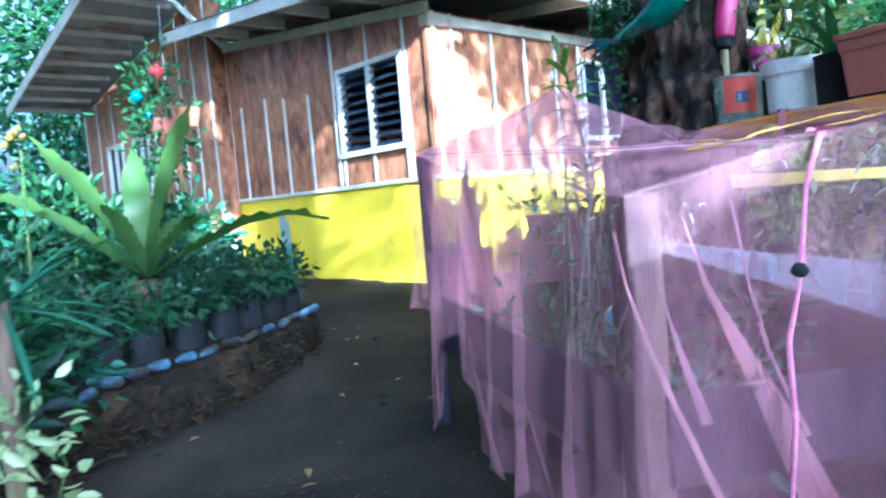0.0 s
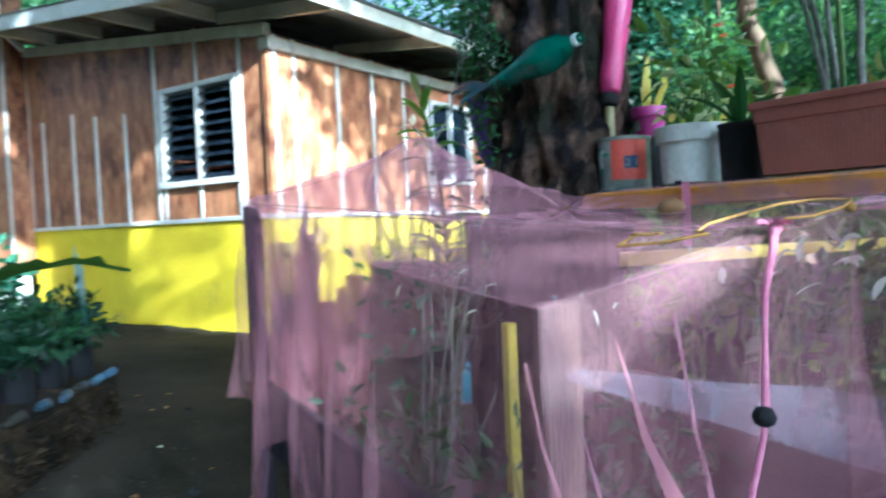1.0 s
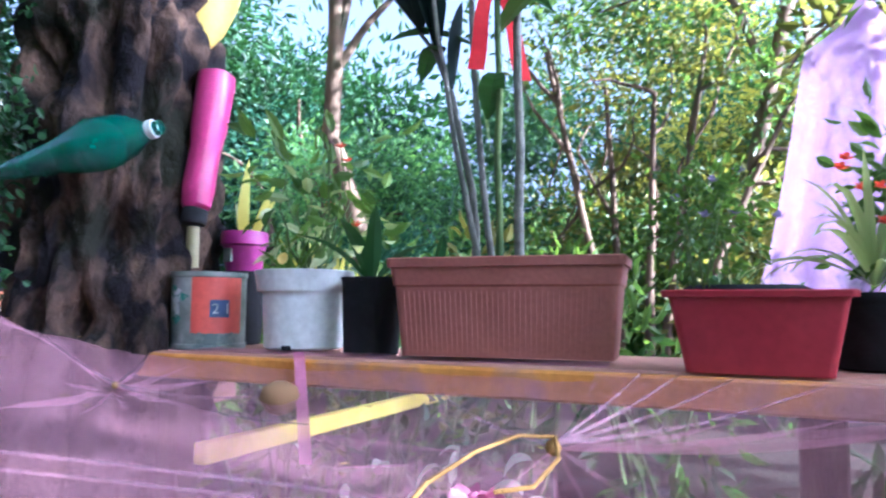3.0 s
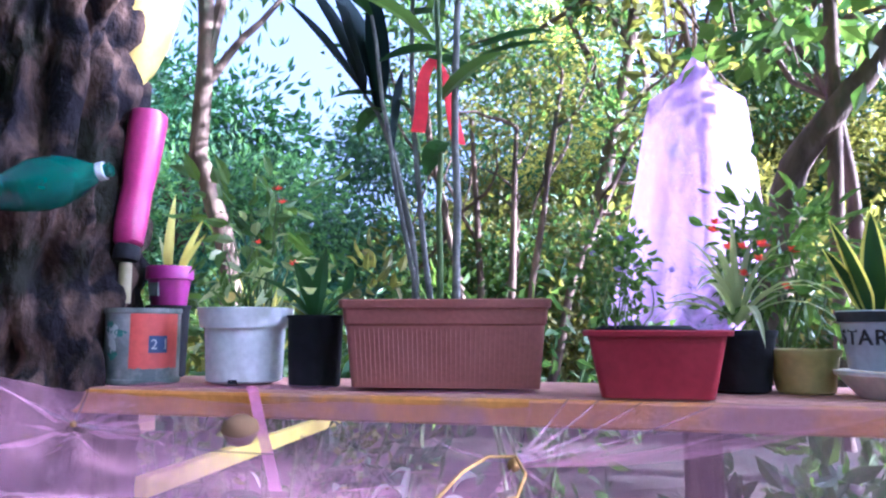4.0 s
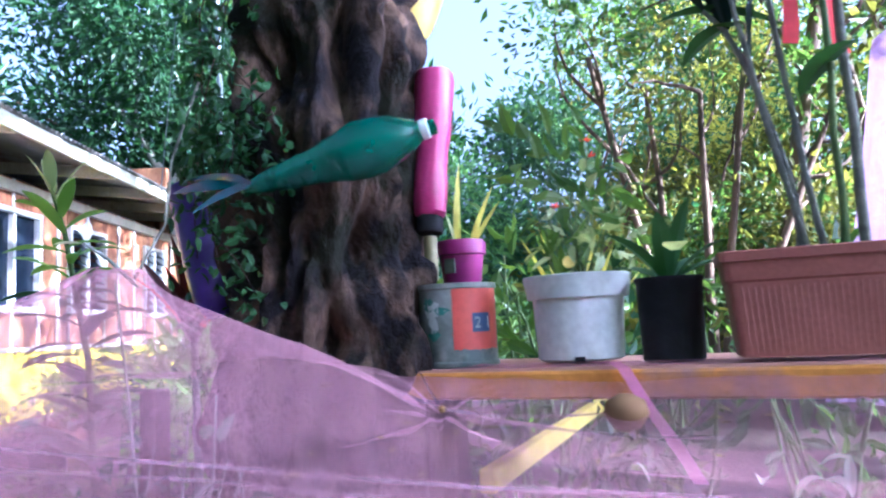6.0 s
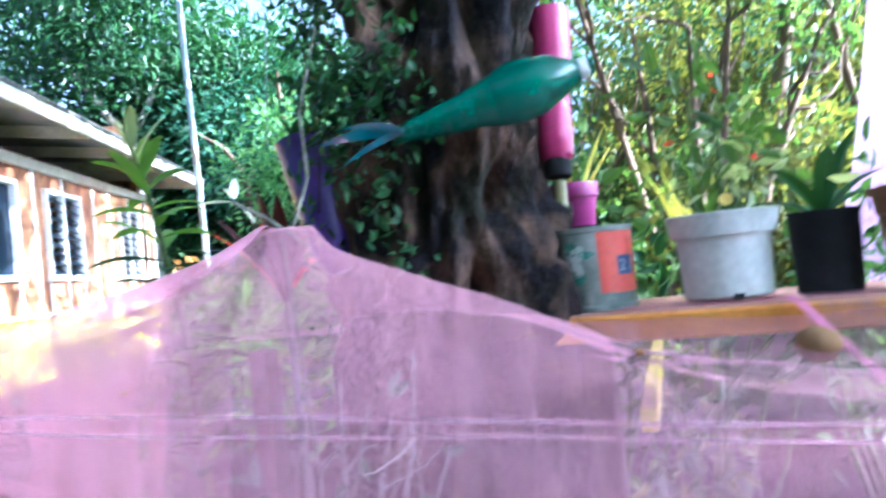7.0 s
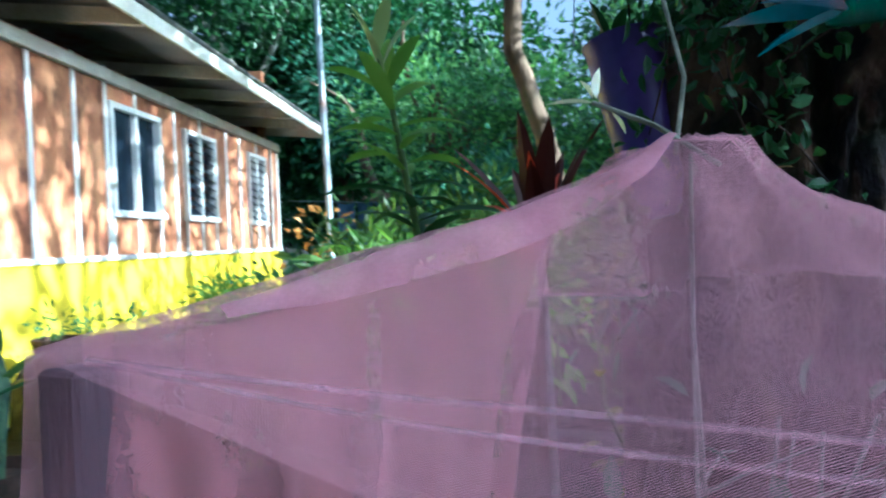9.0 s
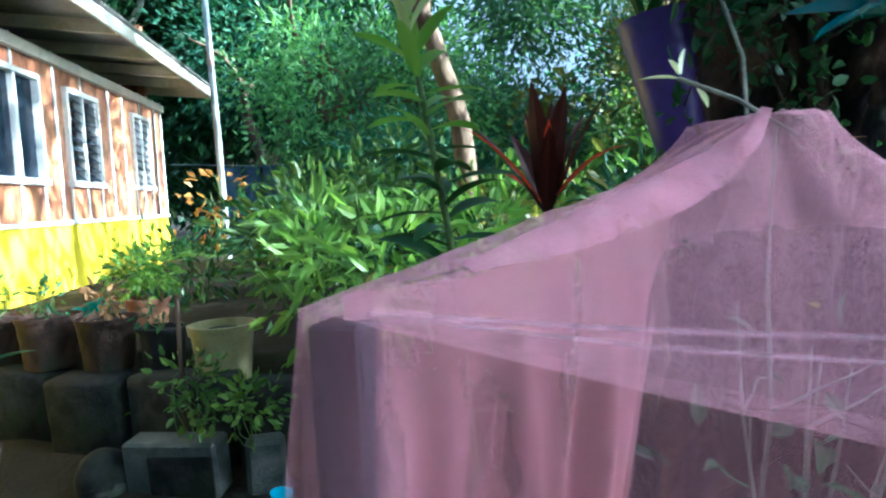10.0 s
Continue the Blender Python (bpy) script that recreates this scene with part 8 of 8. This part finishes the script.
    dr = thing("dracaena", (-2.84, 3.0, -0.13), "tall dracaena with whorls of dark pointed leaves and a bright tip", "plant")
    st = Shape()
    pts = [(-2.83, 3.02, -0.13), (-2.84, 3.0, 0.5), (-2.87, 3.0, 1.0), (-2.92, 2.98, 1.32), (-2.95, 2.95, 1.46)]
    st.tube(pts, [0.012, 0.010, 0.008, 0.006, 0.003], 8)
    part("stem", st, GREEN_STEM, dr, smooth=60)
    rng2 = np.random.default_rng(720)
    for k in range(58):
        f = k / 57
        z = 0.62 + 0.80 * f
        i2 = max(q for q in range(4) if pts[q][2] <= z)
        q = Vector(pts[i2]).lerp(Vector(pts[i2 + 1]), (z - pts[i2][2]) / (pts[i2 + 1][2] - pts[i2][2]))
        an, e = 2.4 * k + rng2.uniform(-0.3, 0.3), radians(rng2.uniform(5, 35) if f < 0.85 else rng2.uniform(40, 80))
        lf = Shape()
        lf.blade(q, (math.cos(an) * math.cos(e), math.sin(an) * math.cos(e), math.sin(e)), (0.22 - 0.09 * f) * rng2.uniform(0.75, 1.15), 0.046 - 0.016 * f, 0.8, 8, 0.15, 0.45, rng2.uniform(-0.9, 0.9))
        # upper leaves take brighter greens that stand for sun on the tip
        part("leaf", lf, LEAF_DARK if f < 0.7 else LEAF_FRESH if f < 0.93 else LEAF_PALE, dr, smooth=60)

    def palmate(at, height, n, seed, mat, size):
        """A cassava-like plant: fingered leaves on long thin stalks."""
        rg2 = np.random.default_rng(seed)
        t = thing("cassava", at, "light green plant with fingered leaves on long stalks", "plant", "fingered plants")
        base = Vector(at)
        sm = Shape()
        top = base + Vector((rg2.normal() * 0.06, rg2.normal() * 0.06, height))
        sm.tube(limb_path(rg2, base, top, 0.03, 6), [0.012 - 0.0012 * k for k in range(7)], 7)
        part("stem", sm, GREEN_STEM, t, smooth=60)
        for k in range(n):
            f = rg2.uniform(0.4, 1.0)
            an, e = 2.4 * k, radians(rg2.uniform(0, 50))
            root = base.lerp(top, f)
            tip = root + Vector((math.cos(an) * math.cos(e), math.sin(an) * math.cos(e), math.sin(e))) * rg2.uniform(0.16, 0.3)
            lf = Shape()
            lf.tube([root, root.lerp(tip, 0.5) + Vector((0, 0, 0.02)), tip], 0.003, 5)
            for c in range(7):
                b = an + radians(-110 + 220 * c / 6)
                lf.blade(tip, (math.cos(b), math.sin(b), -0.15), size * (1.0 - 0.12 * abs(c - 3)) * rg2.uniform(0.9, 1.1), size * 0.27, 0.9, 5, 0.15, 0.6)
            part("leaf", lf, mat, t)

    for k, (x, y, h, n, m, sz) in enumerate(((-3.25, 5.0, 0.55, 16, LEAF_FRESH, 0.15), (-3.0, 5.5, 0.75, 18, LEAF_FRESH, 0.16), (-2.7, 4.85, 0.45, 14, LEAF_MID, 0.14), (-3.35, 5.9, 0.8, 16, LEAF_MID, 0.17), (-2.45, 5.5, 0.7, 16, LEAF_FRESH, 0.16), (-2.9, 4.5, 0.3, 12, LEAF_YELLOW, 0.13))):
        palmate((x, y, 0.38), h, n, 770 + k, m, sz)
    for k, (x, y, h, m) in enumerate(((-1.75, 3.6, 1.5, LEAF_LIGHT), (-1.25, 3.85, 1.45, LEAF_YELLOW), (-0.65, 3.7, 1.5, LEAF_MID), (0.62, 3.45, 1.2, LEAF_LIGHT), (-2.1, 3.95, 1.2, LEAF_YELLOW), (0.95, 3.4, 1.4, LEAF_MID), (-1.5, 3.4, 1.2, LEAF_DARK))):
        shrub("shrub", 940 + k, (x, y, -0.14), 0.26, h, 22, m, (0.10, 0.042), "sunlit leafy plant behind the shelf", stems=7, per=8, spread=0.09, group="sunlit plants")
    cd = thing("cordyline", (-2.64, 3.08, -0.13), "dark red cordyline with some leaves coloured bright red as if sunlit", "plant")
    st = Shape()
    st.tube([(-2.62, 3.08, -0.13), (-2.63, 3.08, 0.6), (-2.64, 3.08, 1.06)], [0.014, 0.012, 0.009], 8)
    part("stem", st, STEM, cd, smooth=60)
    rosette(cd, (-2.64, 3.08, 1.03), 12, 0.30, 0.046, LEAF_RED, 740, (38, 84), 0.5)
    # bright red copies among the dark leaves stand for sunlit ones
    rosette(cd, (-2.64, 3.08, 1.04), 6, 0.24, 0.026, PETAL_RED, 741, (35, 70), 1.2)
    # shrubs in brightened green, painted as if sunlit
    for k, (x, y, h, r) in enumerate(((-2.97, 4.32, 0.60, 0.16), (-2.55, 4.45, 0.70, 0.17), (-3.25, 4.62, 0.62, 0.16))):
        shrub("shrub", 960 + k, (x, y, 0.38), r, h, 22, LEAF_FRESH, (0.12, 0.04), "terrace plant with sunlight put into its fresh green leaf colour", stems=6, per=7, spread=0.08, group="terrace plants")
    round_pot((-2.62, 5.95, 0.40), 0.16, 0.2, 0.42, CONCRETE, "pale square cement planter on the terrace", rim=0.03)
    bundle = thing("plant_bundle", (-2.35, 3.25, 0.3), "grey bundle of roots and dry leaves on a stump", "plant")
    sh = Shape()
    sh.tube([(-2.35, 3.3, -0.1), (-2.36, 3.3, 0.9)], [0.10, 0.08], 12)
    part("stump", sh, BARK, bundle, smooth=60)
    rg = np.random.default_rng(91)
    p, w = clumps(rg, [((-2.38, 3.28, 0.98), (0.14, 0.12, 0.10), 26)], 14, 0.04)
    tagged(part("dry_root", leaf_mesh("dry_root", LEAF_BLUE, p, w, 0.07, 0.012, rg), LEAF_BLUE, bundle), kind="stuff")
    rosette(bundle, (-2.40, 3.24, 1.02), 10, 0.2, 0.03, LEAF_DARK, 760, (0, 60), 1.0)


yard()


# ---------------------------------------------------------------- litter
def litter():
    rng = np.random.default_rng(131)
    for k in range(46):
        x, y = rng.uniform(-5.4, -1.0), rng.uniform(0.2, 4.6)
        if (Vector((x, y, 0)) - CORNER).dot(AWAY) > -0.1 and x > -3.1:
            continue
        sh = Shape()
        a = rng.uniform(0, 6.3)
        sh.blade((x, y, ground_height(x, y) + 0.006), (math.cos(a), math.sin(a), rng.uniform(0.0, 0.25)), rng.uniform(0.03, 0.08), rng.uniform(0.015, 0.03), 0.3, 6, 0.25, 0.45, rng.uniform(-1, 1))
        solo("fallen_leaf", sh, DRY_LEAF if k % 6 else PETAL_WHITE, "dry curled leaf lying on the soil", "leaf", "fallen leaves")
    for k in range(40):
        x, y = rng.uniform(-5.4, -1.2), rng.uniform(0.2, 4.5)
        r = rng.uniform(0.012, 0.035)
        sh = Shape()
        sh.lathe([(0.001, -r * 0.5), (r * 0.8, -r * 0.3), (r, 0), (r * 0.6, r * 0.45), (0.001, r * 0.5)], 7, Matrix.Translation((x, y, ground_height(x, y) + r * 0.2)))
        solo("pebble", sh, STONE, "small grey pebble on the soil", "stone", "pebbles", smooth=60)

    bits = Shape()
    for k in range(1500):
        x, y = rng.uniform(-5.2, -0.6), rng.uniform(-0.4, 4.6)
        a = rng.uniform(0, 6.3)
        bits.blade((x, y, ground_height(x, y) + 0.004), (math.cos(a), math.sin(a), rng.uniform(0.0, 0.3)), rng.uniform(0.01, 0.05), rng.uniform(0.004, 0.014), 0.4, 2, 0.2)
    solo("leaf_litter", bits, surface("trodden_litter", (0.03, 0.022, 0.016), (0.13, 0.095, 0.06), 5, 0.95, bump=0.2), "small trodden scraps of leaf and twig on the soil", "leaf litter", kind="stuff")


litter()
